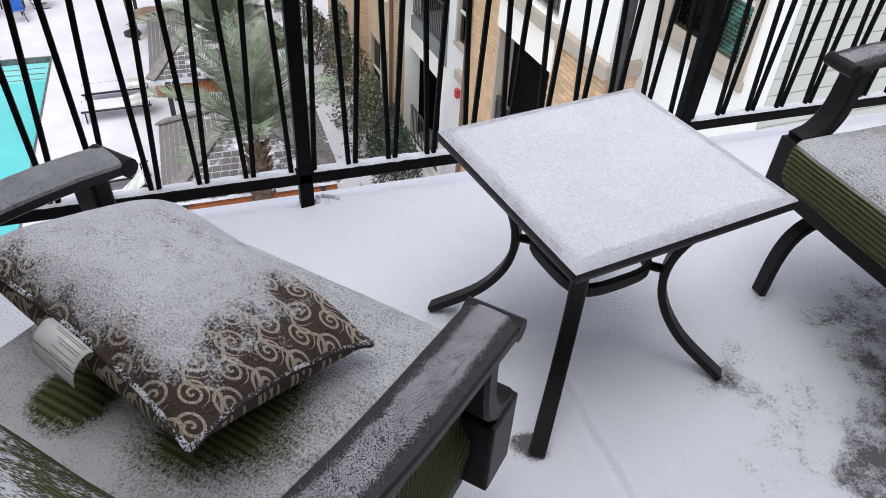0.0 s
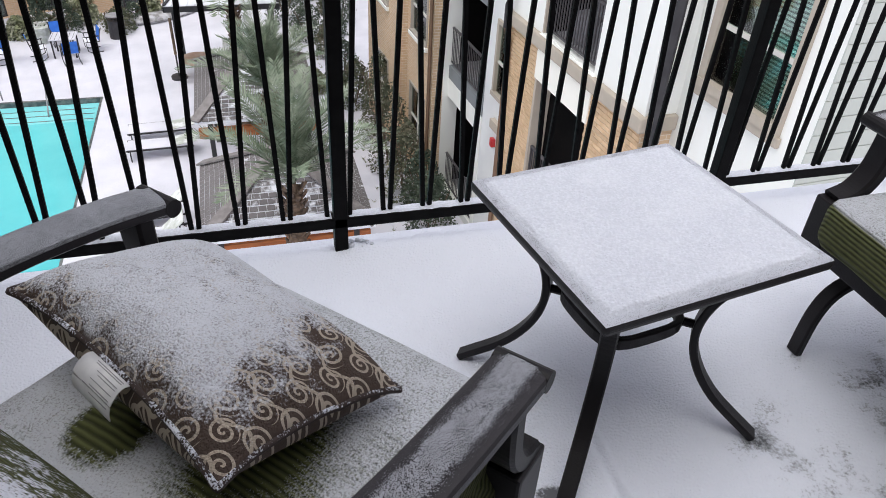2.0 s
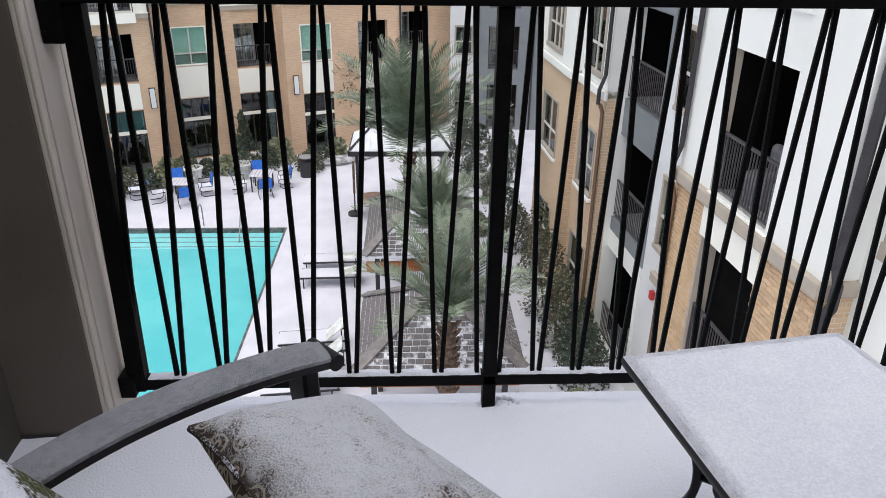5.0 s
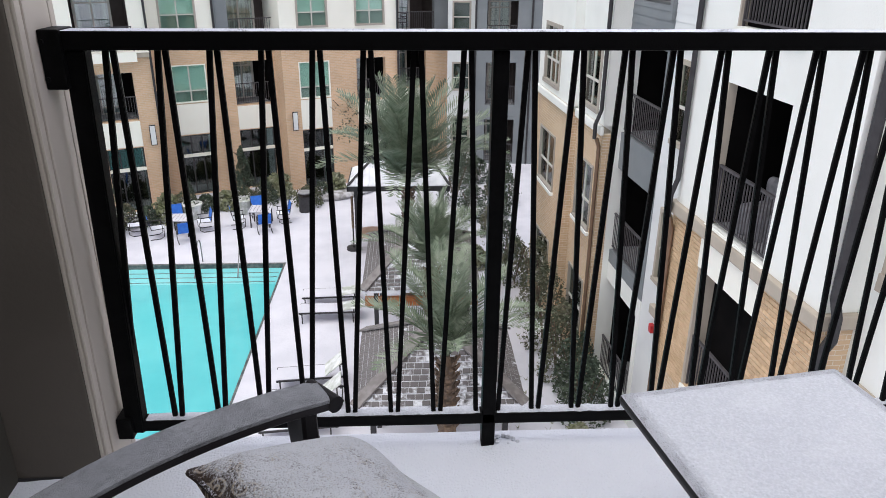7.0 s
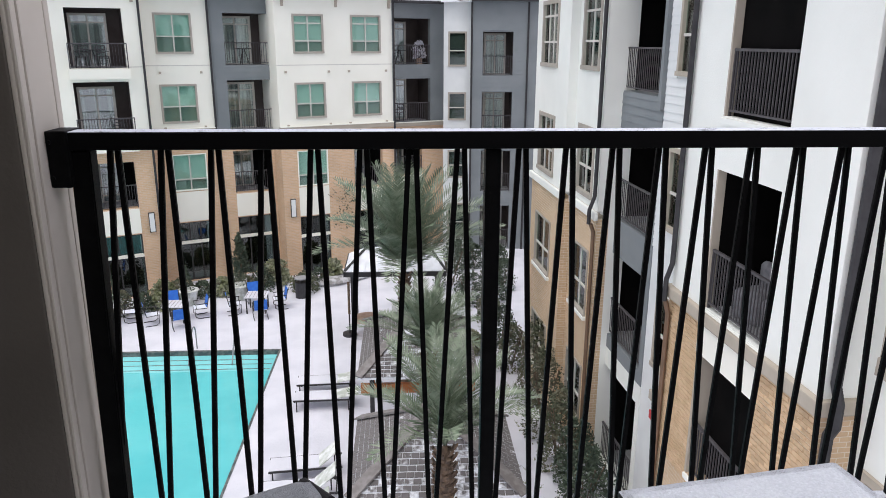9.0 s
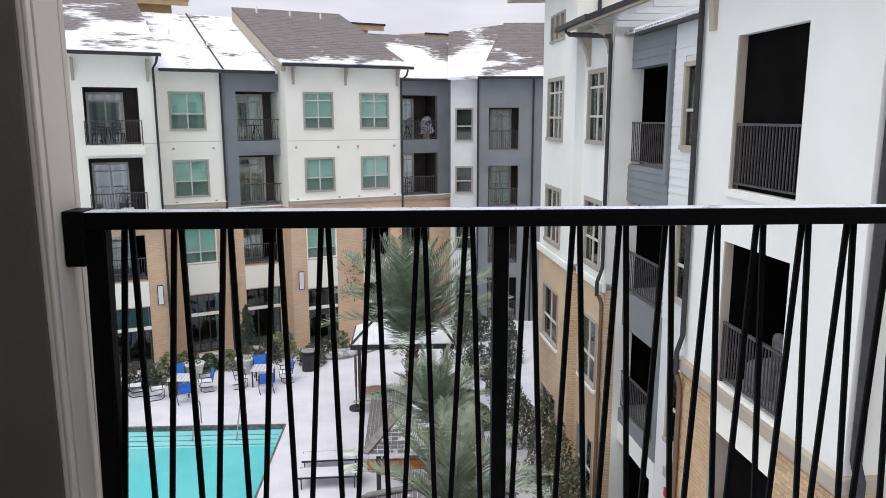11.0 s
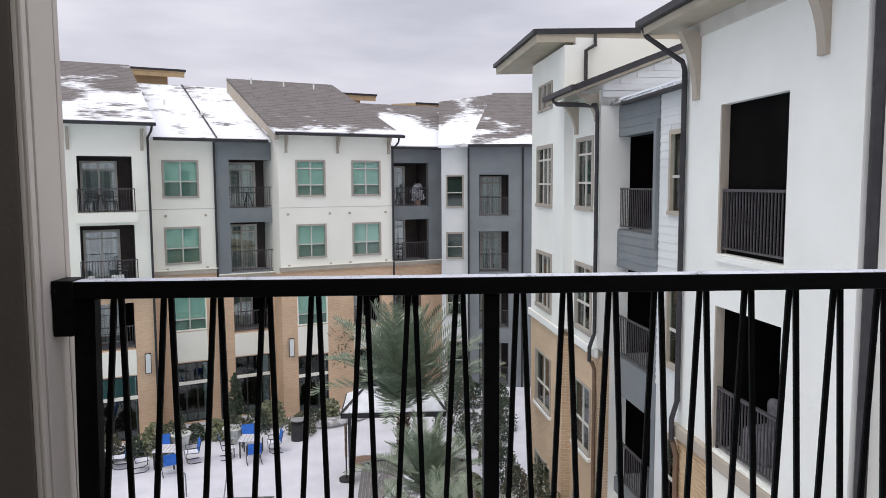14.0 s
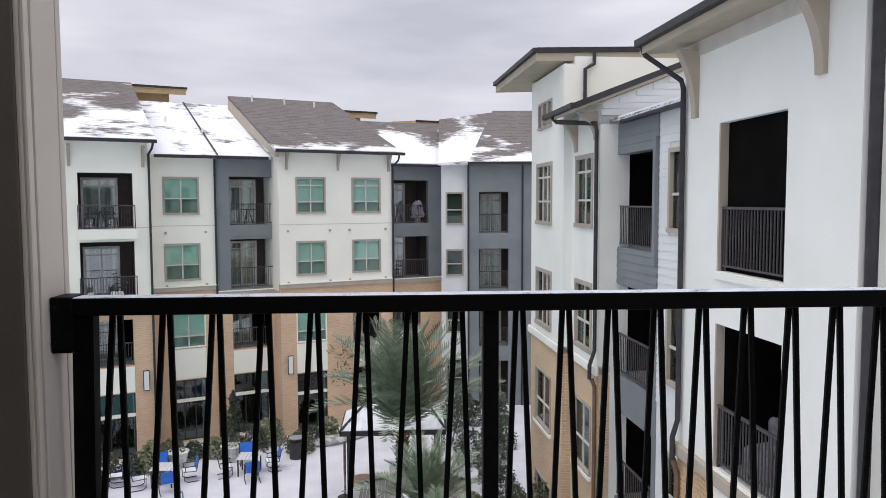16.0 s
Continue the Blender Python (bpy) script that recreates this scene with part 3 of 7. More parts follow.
def slab_roof(b, x0, x1, y0, z0, y1, z1, mat_, t=0.14, name="roof"):
    """A pitched roof plane with thickness, eave at y0, ridge at y1."""
    bm = bmesh.new()
    vs = [bm.verts.new(p) for p in ((x0, y0, z0), (x1, y0, z0), (x1, y1, z1), (x0, y1, z1), (x0, y0, z0 - t), (x1, y0, z0 - t), (x1, y1, z1 - t), (x0, y1, z1 - t))]
    for f in ((0, 1, 2, 3), (7, 6, 5, 4), (4, 5, 1, 0), (5, 6, 2, 1), (6, 7, 3, 2), (7, 4, 0, 3)):
        bm.faces.new([vs[i] for i in f])
    return part(name, bm, mat_, b)


def siding_boards(b, x0, x1, z0, z1, y, mat_, step=0.16, holes=(), name="siding_board"):
    """Lapped boards, each one a wedge proud of the wall at its foot."""
    cache = {}
    z = z0
    while z < z1 - 0.02:
        zt = min(z + step, z1)
        spans = [(x0, x1)]
        for h in holes:
            if h[2] < zt - 0.01 and h[3] > z + 0.01:
                spans = [s for a, c in spans for s in ((a, min(c, h[0])), (max(a, h[1]), c)) if s[1] - s[0] > 0.02]
        for a, c in spans:
            key = (round(c - a, 3), round(zt - z, 3))
            if key not in cache:
                bm = bmesh.new()
                L, H = c - a, zt - z
                vs = [bm.verts.new(p) for p in ((0, -0.022, 0), (L, -0.022, 0), (L, -0.008, H), (0, -0.008, H), (0, 0, 0), (L, 0, 0), (L, 0, H), (0, 0, H))]
                for f in ((0, 1, 2, 3), (4, 0, 3, 7), (1, 5, 6, 2), (4, 5, 1, 0)):
                    bm.faces.new([vs[i] for i in f])
                cache[key] = finish(name, bm, mat_)
            o = new(name, cache[key])
            o.parent = b
            o.matrix_basis = pose(a, y, z)
        z = zt


BROWN = mat("brown_downspout", (0.17, 0.10, 0.06), 0.5, col2=(0.14, 0.085, 0.05), scale=5)
# pale greenish boards, dulled further for the shade on that wall
PALE_SIDING = mat("pale_siding", (0.50, 0.53, 0.48), 0.7, col2=(0.46, 0.49, 0.445), scale=1.5)
RAIL_GREY = mat("rail_grey", (0.06, 0.055, 0.06), 0.5, col2=(0.08, 0.075, 0.08), scale=9)


def snow_roof_mat(name, amount, scale=0.45, stretch=(1, 1, 1), lo_soft=0.08, eaves=None):
    """Asphalt shingles half hidden under drifts of snow."""
    m = bpy.data.materials.new(name)
    m.use_nodes = True
    t = m.node_tree
    p = t.nodes["Principled BSDF"]
    p.inputs["Roughness"].default_value = 0.95
    geo_n = t.nodes.new("ShaderNodeNewGeometry")
    mp = t.nodes.new("ShaderNodeMapping")
    mp.inputs["Scale"].default_value = stretch
    t.links.new(geo_n.outputs["Position"], mp.inputs[0])
    n = t.nodes.new("ShaderNodeTexNoise")
    n.inputs["Scale"].default_value, n.inputs["Detail"].default_value, n.inputs["Roughness"].default_value = scale, 8.0, 0.62
    t.links.new(mp.outputs[0], n.inputs["Vector"])
    r = t.nodes.new("ShaderNodeMapRange")
    r.inputs["From Min"].default_value, r.inputs["From Max"].default_value = 0.62 - amount * 0.3, 0.62 - amount * 0.3 + lo_soft
    sep = t.nodes.new("ShaderNodeSeparateXYZ")
    t.links.new(geo_n.outputs["Position"], sep.inputs[0])
    fine = t.nodes.new("ShaderNodeTexNoise")
    fine.inputs["Scale"].default_value, fine.inputs["Detail"].default_value = 2.2, 4.0
    streak = t.nodes.new("ShaderNodeMapping")
    streak.inputs["Scale"].default_value = (0.8, 0.8, 7.0)
    t.links.new(geo_n.outputs["Position"], streak.inputs[0])
    t.links.new(streak.outputs[0], fine.inputs["Vector"])
    mixed_n = t.nodes.new("ShaderNodeMath")
    mixed_n.operation = "MULTIPLY_ADD"
    mixed_n.inputs[1].default_value = 0.26
    shift = t.nodes.new("ShaderNodeMath")
    shift.operation = "SUBTRACT"
    shift.inputs[1].default_value = 0.13
    t.links.new(n.outputs["Fac"], shift.inputs[0])
    t.links.new(fine.outputs["Fac"], mixed_n.inputs[0])
    t.links.new(shift.outputs[0], mixed_n.inputs[2])
    t.links.new(mixed_n.outputs[0], r.inputs[0])
    if eaves:
        # snow has slid down and gathered towards the eaves
        zr = t.nodes.new("ShaderNodeMapRange")
        zr.inputs["From Min"].default_value, zr.inputs["From Max"].default_value = eaves[0], eaves[1]
        zr.inputs["To Min"].default_value, zr.inputs["To Max"].default_value = eaves[2], -eaves[2]
        t.links.new(sep.outputs[2], zr.inputs[0])
        ad = t.nodes.new("ShaderNodeMath")
        t.links.new(zr.outputs[0], ad.inputs[0])
        t.links.new(mixed_n.outputs[0], ad.inputs[1])
        t.links.new(ad.outputs[0], r.inputs[0])
    br = t.nodes.new("ShaderNodeTexBrick")
    br.inputs["Color1"].default_value, br.inputs["Color2"].default_value = (0.12, 0.105, 0.10, 1), (0.17, 0.15, 0.145, 1)
    br.inputs["Mortar"].default_value = (0.215, 0.20, 0.20, 1)
    br.inputs["Scale"].default_value, br.inputs["Mortar Size"].default_value = 1.0, 0.011
    br.inputs["Brick Width"].default_value, br.inputs["Row Height"].default_value = 0.45, 0.115
    com = t.nodes.new("ShaderNodeCombineXYZ")
    t.links.new(sep.outputs[0], com.inputs[0])
    t.links.new(sep.outputs[2], com.inputs[1])
    t.links.new(com.outputs[0], br.inputs["Vector"])
    x = t.nodes.new("ShaderNodeMix")
    x.data_type = "RGBA"
    t.links.new(r.outputs[0], x.inputs[0])
    t.links.new(br.outputs["Color"], x.inputs[6])
    x.inputs[7].default_value = (0.82, 0.84, 0.88, 1)
    t.links.new(x.outputs[2], p.inputs["Base Color"])
    return m


ROOF_SNOW = snow_roof_mat("roof_mostly_snow", 0.80)
ROOF_HALF = snow_roof_mat("roof_half_snow", 0.50, 0.5, (0.6, 0.6, 2.0), eaves=(3.9, 7.4, 0.16))
ROOF_CORNER = snow_roof_mat("roof_corner_snow", 0.22, 0.5, (0.6, 0.6, 2.0), eaves=(3.3, 5.6, 0.2))
ROOF_MIX = snow_roof_mat("roof_mixed_snow", 0.70, 0.3, (1, 0.6, 1.2), eaves=(3.3, 6.6, 0.16))
ROOF_BARE = snow_roof_mat("roof_bare", 0.14, 0.5, (0.6, 0.6, 2.0), eaves=(3.7, 4.9, 0.19))

GROUND_Z = -9.85

# ---- ground and pool ----
POOL = (-16.0, -4.9, 9.0, 23.8)
bm = bmesh.new()
R = 900.0
for xa, xb, ya, yb in ((-R, POOL[0], -R, R), (POOL[1], R, -R, R), (POOL[0], POOL[1], -R, POOL[2]), (POOL[0], POOL[1], POOL[3], R)):
    quad(bm, (xa, ya, GROUND_Z), (xb, ya, GROUND_Z), (xb, yb, GROUND_Z), (xa, yb, GROUND_Z))
bmesh.ops.remove_doubles(bm, verts=bm.verts, dist=1e-4)
ground = part("ground", bm, SNOW_COURT)
tagged(ground, "courtyard paving under a thin white cover of snow", "ground", kind="structure")
pool = thing("swimming_pool", pose(0, 0, GROUND_Z), "turquoise swimming pool with a dark tiled edge in the snowy courtyard", "pool")
x0, x1, y0, y1 = POOL
part("water", boxed(x0, x1, y0, y1 - 1.5, -0.5, -0.16), WATER, pool)
part("water_shelf", boxed(x0, x1, y1 - 1.5, y1, -0.5, -0.155), WATER_L, pool, "pale shallow water over the entry steps")
bm = bmesh.new()
for a, b_, c, d in ((x0, x1, y1 - 0.12, y1), (x1 - 0.07, x1, y0, y1 - 0.12), (x0, x1, y0, y0 + 0.12), (x0, x0 + 0.12, y0 + 0.12, y1 - 0.12)):
    box(bm, a, b_, c, d, -0.6, 0.012)
for i in range(3):
    part("step_edge", boxed(x0 + 0.2, x1 - 0.2, y1 - 0.55 - 0.4 * i, y1 - 0.5 - 0.4 * i, -0.155, -0.151), POOL_TILE, pool, "dark tile line on an underwater step")
part("tile_edge", bm, POOL_TILE, pool, "dark tile edge with patches of snow")

# ---- far apartment building ----
FAR = pose(-4.586, 33.246, 0, 0, 0, 24.3)
far = thing("apartment_building", FAR, "four-storey cream stucco, grey siding and tan brick apartment building", "building")
ZB, ZB2, ZG = -2.95, -2.62, GROUND_Z
# A: forward wing with balconies; B: window bay; C: grey balcony bay; D: forward gabled block
holes_a = [(-9.85, -7.75, 0.15, 2.5), (-9.85, -7.75, -2.85, -0.4)]
part("wall", wall_bm(-16, -7.12, ZB, 3.9, 0, 0.25, holes_a), STUCCO2, far, "cream stucco wall")
part("wall", boxed(-7.37, -7.12, 0.25, 1.3, ZG, 3.9), STUCCO2, far)
holes_b = [(-6.44, -4.85, 0.69, 2.41), (-6.44, -4.85, -2.34, -0.62)]
part("wall", wall_bm(-7.12, -4.1, ZB2, 3.4, 1.3, 0.25, holes_b), STUCCO2, far)
holes_c = [(-3.49, -1.25, 0.18, 2.45), (-3.49, -1.25, -2.85, -0.5)]
part("wall", wall_bm(-4.1, -1.5, ZB, 3.35, 1.3, 0.25, holes_c), GREY, far, "grey siding wall")
holes_d = [(-0.7, 0.77, 0.7, 2.43), (2.08, 3.61, 0.7, 2.43), (-0.72, 0.77, -2.24, -0.6), (2.08, 3.6, -2.24, -0.6)]
part("wall", wall_bm(-1.5, 4.2, ZB2, 3.7, 0, 0.25, holes_d), STUCCO2, far)
part("wall", boxed(-1.5, -1.25, 0.25, 11, ZB, 3.7), STUCCO2, far)
part("wall", boxed(3.95, 4.2, 0.25, 11, ZG, 3.7), STUCCO2, far)
bm = bmesh.new()
vs = [(-1.75, -0.4, 3.3), (-1.75, -0.4, 3.6), (-1.75, 10, 7.3), (-1.75, 10, 6.4)]
quad(bm, *vs)
quad(bm, *[(x + 0.2, y, z) for x, y, z in vs][::-1])
quad(bm, vs[0], vs[3], (-1.55, 10, 6.6), (-1.55, -0.4, 3.3))
quad(bm, vs[0], vs[1], (-1.55, -0.4, 3.6), (-1.55, -0.4, 3.3))
part("rake_wall", bm, BEIGE, far, "beige rake of the gabled block")
# E: grey recessed bay
holes_e = [(5.3, 7.4, 0.08, 2.4), (5.3, 7.4, -2.9, -0.65)]
part("wall", wall_bm(4.2, 8.2, ZB, 3.25, 2.3, 0.25, holes_e), GREY, far)
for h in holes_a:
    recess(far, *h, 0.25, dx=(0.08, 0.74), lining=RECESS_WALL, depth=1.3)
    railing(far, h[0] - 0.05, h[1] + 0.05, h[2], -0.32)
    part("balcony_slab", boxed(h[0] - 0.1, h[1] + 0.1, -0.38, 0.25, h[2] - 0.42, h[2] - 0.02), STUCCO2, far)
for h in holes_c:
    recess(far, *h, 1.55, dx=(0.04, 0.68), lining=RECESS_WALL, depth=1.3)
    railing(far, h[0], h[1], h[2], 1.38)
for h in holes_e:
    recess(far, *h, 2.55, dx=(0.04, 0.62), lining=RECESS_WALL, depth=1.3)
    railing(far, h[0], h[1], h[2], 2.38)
for i, h in enumerate(holes_b):
    window(far, *h, 1.3, rows=(0.42,))
for i, h in enumerate(holes_d):
    window(far, *h, 0, rows=(0.30, 0.80) if i < 2 else (0.40,))
# band between the stucco and the brick
for xa, xb, y, zt in ((-16, -7.12, 0, ZB), (-7.12, -4.1, 1.3, ZB2), (-4.1, -1.5, 1.3, ZB), (-1.5, 4.2, 0, ZB2), (4.2, 8.2, 2.3, ZB)):
    part("band", boxed(xa, xb, y - 0.09, y + 0.25, zt - 0.2, zt, 0.02), BEIGE, far, "beige band course")
    part("band_cap", boxed(xa, xb, y - 0.12, y, zt, zt + 0.05, 0.01), STUCCO2, far, "cream ledge with a line of snow")
# control joints in the stucco
for xa, xb, y, z in ((-1.5, 4.2, 0, 0.17), (-7.1, -4.1, 1.3, 0.17), (-7.75, -7.12, 0, 0.17)):
    part("joint", boxed(xa, xb, y - 0.006, y, z, z + 0.035), PALE_TRIM, far, "joint line in the stucco")
# brick storeys with their bays
def brick_front(xa, xb, y, bays, zt=ZB):
    hs = []
    for k, (a, c) in bays:
        hs += [(a, c, -5.45, -3.75) if k == "w" else (a, c, -5.75, -3.75), (a, c, ZG + 0.05, -6.95)]
    part("brick_wall", wall_bm(xa, xb, ZG, zt - 0.2, y, 0.3, hs), BRICK, far, "tan brick wall")
    for k, (a, c) in bays:
        part("spandrel", boxed(a, c, y - 0.03, y + 0.02, -6.9, -5.8 if k == "b" else -5.5), STUCCO2, far, "cream spandrel panel")
        if k == "w":
            window(far, a, c, -5.45, -3.75, y + 0.02, rows=(0.3,), trim=STUCCO2, w=0.05)
        else:
            recess(far, a, c, -5.75, -3.75, y + 0.3, depth=1.5)
            railing(far, a, c, -5.75, y + 0.08)
        shop = part("shopfront", ring_bm(a + 0.05, c - 0.05, ZG + 0.1, -7.0, 0.05, y + 0.08, y + 0.2), GUTTER, far, "dark framed tall ground-floor glazing")
        part("transom", boxed(a, c, y + 0.06, y + 0.22, -8.0, -7.86), STUCCO2, shop)
        bm = bmesh.new()
        for f in (0.33, 0.66):
            xm = a + (c - a) * f
            box(bm, xm - 0.025, xm + 0.025, y + 0.10, y + 0.18, ZG + 0.1, -7.0)
        part("mullion", bm, GUTTER, shop)
        g = part("pane", boxed(a + 0.05, c - 0.05, y + 0.136, y + 0.144, ZG + 0.1, -7.0), GLASS_D, shop)
        g.visible_shadow = False
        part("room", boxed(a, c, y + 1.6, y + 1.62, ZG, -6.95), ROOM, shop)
brick_front(-16, -7.12, 0, [("b", (-9.4, -7.9)), ("b", (-13.5, -11.5))])
brick_front(-7.12, -4.1, 1.3, [("w", (-6.2, -4.7))], ZB2)
brick_front(-4.1, -1.5, 1.3, [("b", (-3.45, -1.8))])
brick_front(-1.5, 4.2, 0, [("w", (-0.75, 0.75)), ("b", (2.1, 3.6))], ZB2)
brick_front(4.2, 8.2, 2.3, [("b", (5.3, 6.9))])
part("wall", boxed(-7.42, -7.12, 0.3, 1.3, ZG, ZB), BRICK, far)
part("wall", boxed(-1.5, -1.2, 0.3, 1.3, ZG, ZB), BRICK, far)
# roofs
slab_roof(far, -16.5, -6.83, -0.5, 3.93, 11, 7.95, ROOF_HALF)
slab_roof(far, -7.0, -1.6, 0.85, 3.40, 11, 6.98, ROOF_SNOW)
slab_roof(far, -1.75, 4.6, -0.5, 3.72, 10, 7.4, ROOF_BARE)
slab_roof(far, 4.4, 12.8, 1.85, 3.3, 11, 6.48, ROOF_MIX)
for xa, xb, y, z in ((-16.5, -6.8, -0.56, 3.85), (-6.8, -1.75, 0.79, 3.33), (-1.75, 4.7, -0.56, 3.62), (4.4, 8.4, 1.8, 3.2)):
    part("gutter", boxed(xa, xb, y - 0.08, y + 0.05, z - 0.09, z + 0.05, 0.015), GUTTER, far, "dark eaves gutter")
# higher roofs behind, with tan eaves
for xa, xb, y0, y1, z in ((-8.4, -3.75, 11.8, 16.0, 7.80), (4.4, 8.3, 11.8, 16.0, 7.0), (11.2, 17.2, 11.8, 16.0, 6.62)):
    part("upper_wall", boxed(xa + 0.5, xb - 0.9, y0 + 0.7, y1, 4.5, z), TAN, far, "tan upper wall")
    slab_roof(far, xa, xb, y0, z + 0.15, y1, z + 0.5, TAN, 0.16, "upper_eave")
    part("fascia", boxed(xa - 0.04, xb + 0.04, y0 - 0.06, y0 - 0.004, z + 0.08, z + 0.2), GUTTER, far)
    part("soffit_board", boxed(xa + 0.05, xb - 0.05, y0 + 0.01, y0 + 0.05, z - 0.25, z - 0.02), TAN, far)
part("rake_trim", bar(bmesh.new(), (-4.08, 0.8, 3.43), (-4.08, 11, 7.03), 0.07, 0.03), GUTTER, far, "dark edge between the snowy roof planes")
# vents on the roof planes
for x, y, z in ((-0.6, 8.9, 7.3), (1.2, 8.6, 7.2), (2.9, 8.3, 7.05), (-5.6, 6.5, 5.6), (-4.1, 4.5, 4.9)):
    part("roof_vent", sweep(bmesh.new(), [(x, y, z - 0.4), (x, y, z + 0.06)], circle(0.05, 8), up=(0, 1, 0)), STUCCO, far)
# drain spouts along the floors, in beige to carry their shade
for x, y in ((-1.1, 0), (0.95, 0), (1.95, 0), (3.85, 0), (-6.35, 1.3), (-4.6, 1.3)):
    for z in (-0.12, -2.55):
        part("drain_spout", boxed(x - 0.05, x + 0.05, y - 0.07, y, z - 0.05, z + 0.05), BEIGE, far)
# brackets under the eaves
for x in (-10.15, -7.33, -1.12, 1.4, 4.05):
    bm = bmesh.new()
    box(bm, x - 0.06, x + 0.06, -0.06, 0, 2.75, 3.65)
    box(bm, x - 0.06, x + 0.06, -0.42, -0.06, 3.55, 3.65)
    bar(bm, (x, -0.05, 2.95), (x, -0.38, 3.56), 0.09, 0.07, up=(1, 0, 0))
    part("bracket", bm, BEIGE, far)
downspout(far, [(4.45, -0.45, 3.55), (4.42, -0.4, 3.3), (4.25, -0.08, 3.0), (4.25, -0.08, 0), (4.25, -0.08, ZG)])
downspout(far, [(-6.95, -0.45, 3.75), (-6.98, -0.3, 3.55), (-7.1, -0.06, 3.3), (-7.1, -0.06, ZG)])
downspout(far, [(-4.15, 1.22, 3.25), (-4.15, 1.22, 0), (-4.15, 1.22, ZG)])
# sconces
for x, y in ((-6.9 - 0.55, 0), (-1.0 - 0.1, 0), (-10.6, 0)):
    s = part("wall_light", boxed(x - 0.13, x + 0.13, y - 0.12, y - 0.1, -6.9, -6.0), GUTTER, far, "tall white wall light in a dark frame")
    part("diffuser", boxed(x - 0.1, x + 0.1, y - 0.16, y - 0.122, -6.86, -6.04), WHITE_SIDING, s)
# F and G: corner bays
CORNER = pose(3.32, 37.25, 0, 0, 0, -3.2)
cor = thing("corner_building", CORNER, "grey and white siding corner block with stacked balconies", "building")
holes_g = [(0.58, 2.15, -0.45, 1.74), (0.57, 2.16, -3.5, -1.3), (0.57, 2.16, -6.6, -4.4), (0.57, 2.16, -9.75, -7.4)]
part("wall", wall_bm(0, 9, ZG, 3.3, 0, 0.25, holes_g), GREY, cor)
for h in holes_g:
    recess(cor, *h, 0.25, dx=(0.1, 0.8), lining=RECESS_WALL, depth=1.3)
    railing(cor, h[0], h[1], h[2], 0.08)
holes_f = [(-1.22, -0.25, -0.01, 1.75), (-1.22, -0.25, -2.8, -1.33), (-1.22, -0.25, -5.9, -4.4), (-1.22, -0.25, -9.3, -7.3)]
part("wall", wall_bm(-1.45, 0, ZG, 3.2, 0.25, 0.2, holes_f), WHITE_SIDING, cor)
for h in holes_f:
    window(cor, *h, 0.25, cols=(), rows=(0.45,), glass=GLASS_D)
siding_boards(cor, 0.02, 3.4, ZG, 3.2, 0, GREY, 0.22, holes_g)
siding_boards(far, -4.0, -1.52, ZB, 3.3, 1.3, GREY, 0.2, holes_c)
siding_boards(far, 4.3, 8.2, ZB, 3.2, 2.3, GREY, 0.2, holes_e)
def roof_plane(b, pts, mat_, t=0.14):
    """A roof plane with thickness through four corners."""
    bm = bmesh.new()
    vs = [bm.verts.new(p) for p in pts] + [bm.verts.new((p[0], p[1], p[2] - t)) for p in pts]
    for f in ((0, 1, 2, 3), (7, 6, 5, 4), (4, 5, 1, 0), (5, 6, 2, 1), (6, 7, 3, 2), (7, 4, 0, 3)):
        bm.faces.new([vs[i] for i in f])
    return part("roof", bm, mat_, b)


roof_plane(cor, [(0, -0.45, 3.35), (9, -0.45, 3.35), (9, 9, 7.15), (1.9, 9, 7.15)], ROOF_CORNER)
roof_plane(cor, [(-1.6, -0.2, 3.3), (-0.003, -0.42, 3.34), (1.89, 9, 7.05), (-1.6, 9, 6.6)], ROOF_MIX)
part("gutter", boxed(-0.05, 9, -0.55, -0.42, 3.2, 3.34, 0.015), GUTTER, cor)
downspout(cor, [(0, -0.06, 3.2), (0, -0.06, 0), (0, -0.06, ZG)])
downspout(cor, [(2.9, -0.06, 3.2), (2.9, -0.06, 0), (2.9, -0.06, ZG)])

# ---- right wing ----
# local x runs towards the camera along the facade, y runs into the building
WING = pose(4.826, 7.64, 0, 0, 0, -86.4)
wing = thing("apartment_wing", WING, "white stucco apartment wing with dark balconies over tan brick", "building")


def S(*h):
    """Stretch along the facade given away from the camera, to local x."""
    return (-h[1], -h[0], *h[2:])


near_holes = [S(0.04, 1.8, 0.17, 2.46), S(0.04, 1.8, -2.95, -0.66), S(0.04, 1.8, -6.05, -3.75), S(0.04, 1.8, -9.6, -6.9)]
up = [h for h in near_holes if h[3] > -2.8 and h[2] > -2.99]
part("wall", wall_bm(-3.05, 1.38, -2.98, 3.9, 0, 0.14, up), STUCCO, wing, "white stucco wall")
part("wall", boxed(1.08, 1.38, 0.14, 0.5, -2.98, 3.9), STUCCO, wing)
part("wall", boxed(-3.05, -2.8, 0.14, 0.7, -2.98, 3.9), STUCCO, wing)
near_brick = part("brick_wall", wall_bm(-3.1, 1.38, ZG, -3.2, 0, 0.3, near_holes[2:]), BRICK_W, wing, "tan brick wall")
part("brick_wall", boxed(1.08, 1.38, 0.3, 0.5, ZG, -3.2), BRICK_W, wing)
part("band", boxed(-3.16, 1.46, -0.1, 0.5, -3.2, -2.98, 0.03), BEIGE, wing, "beige moulded band with snow on its ledge")
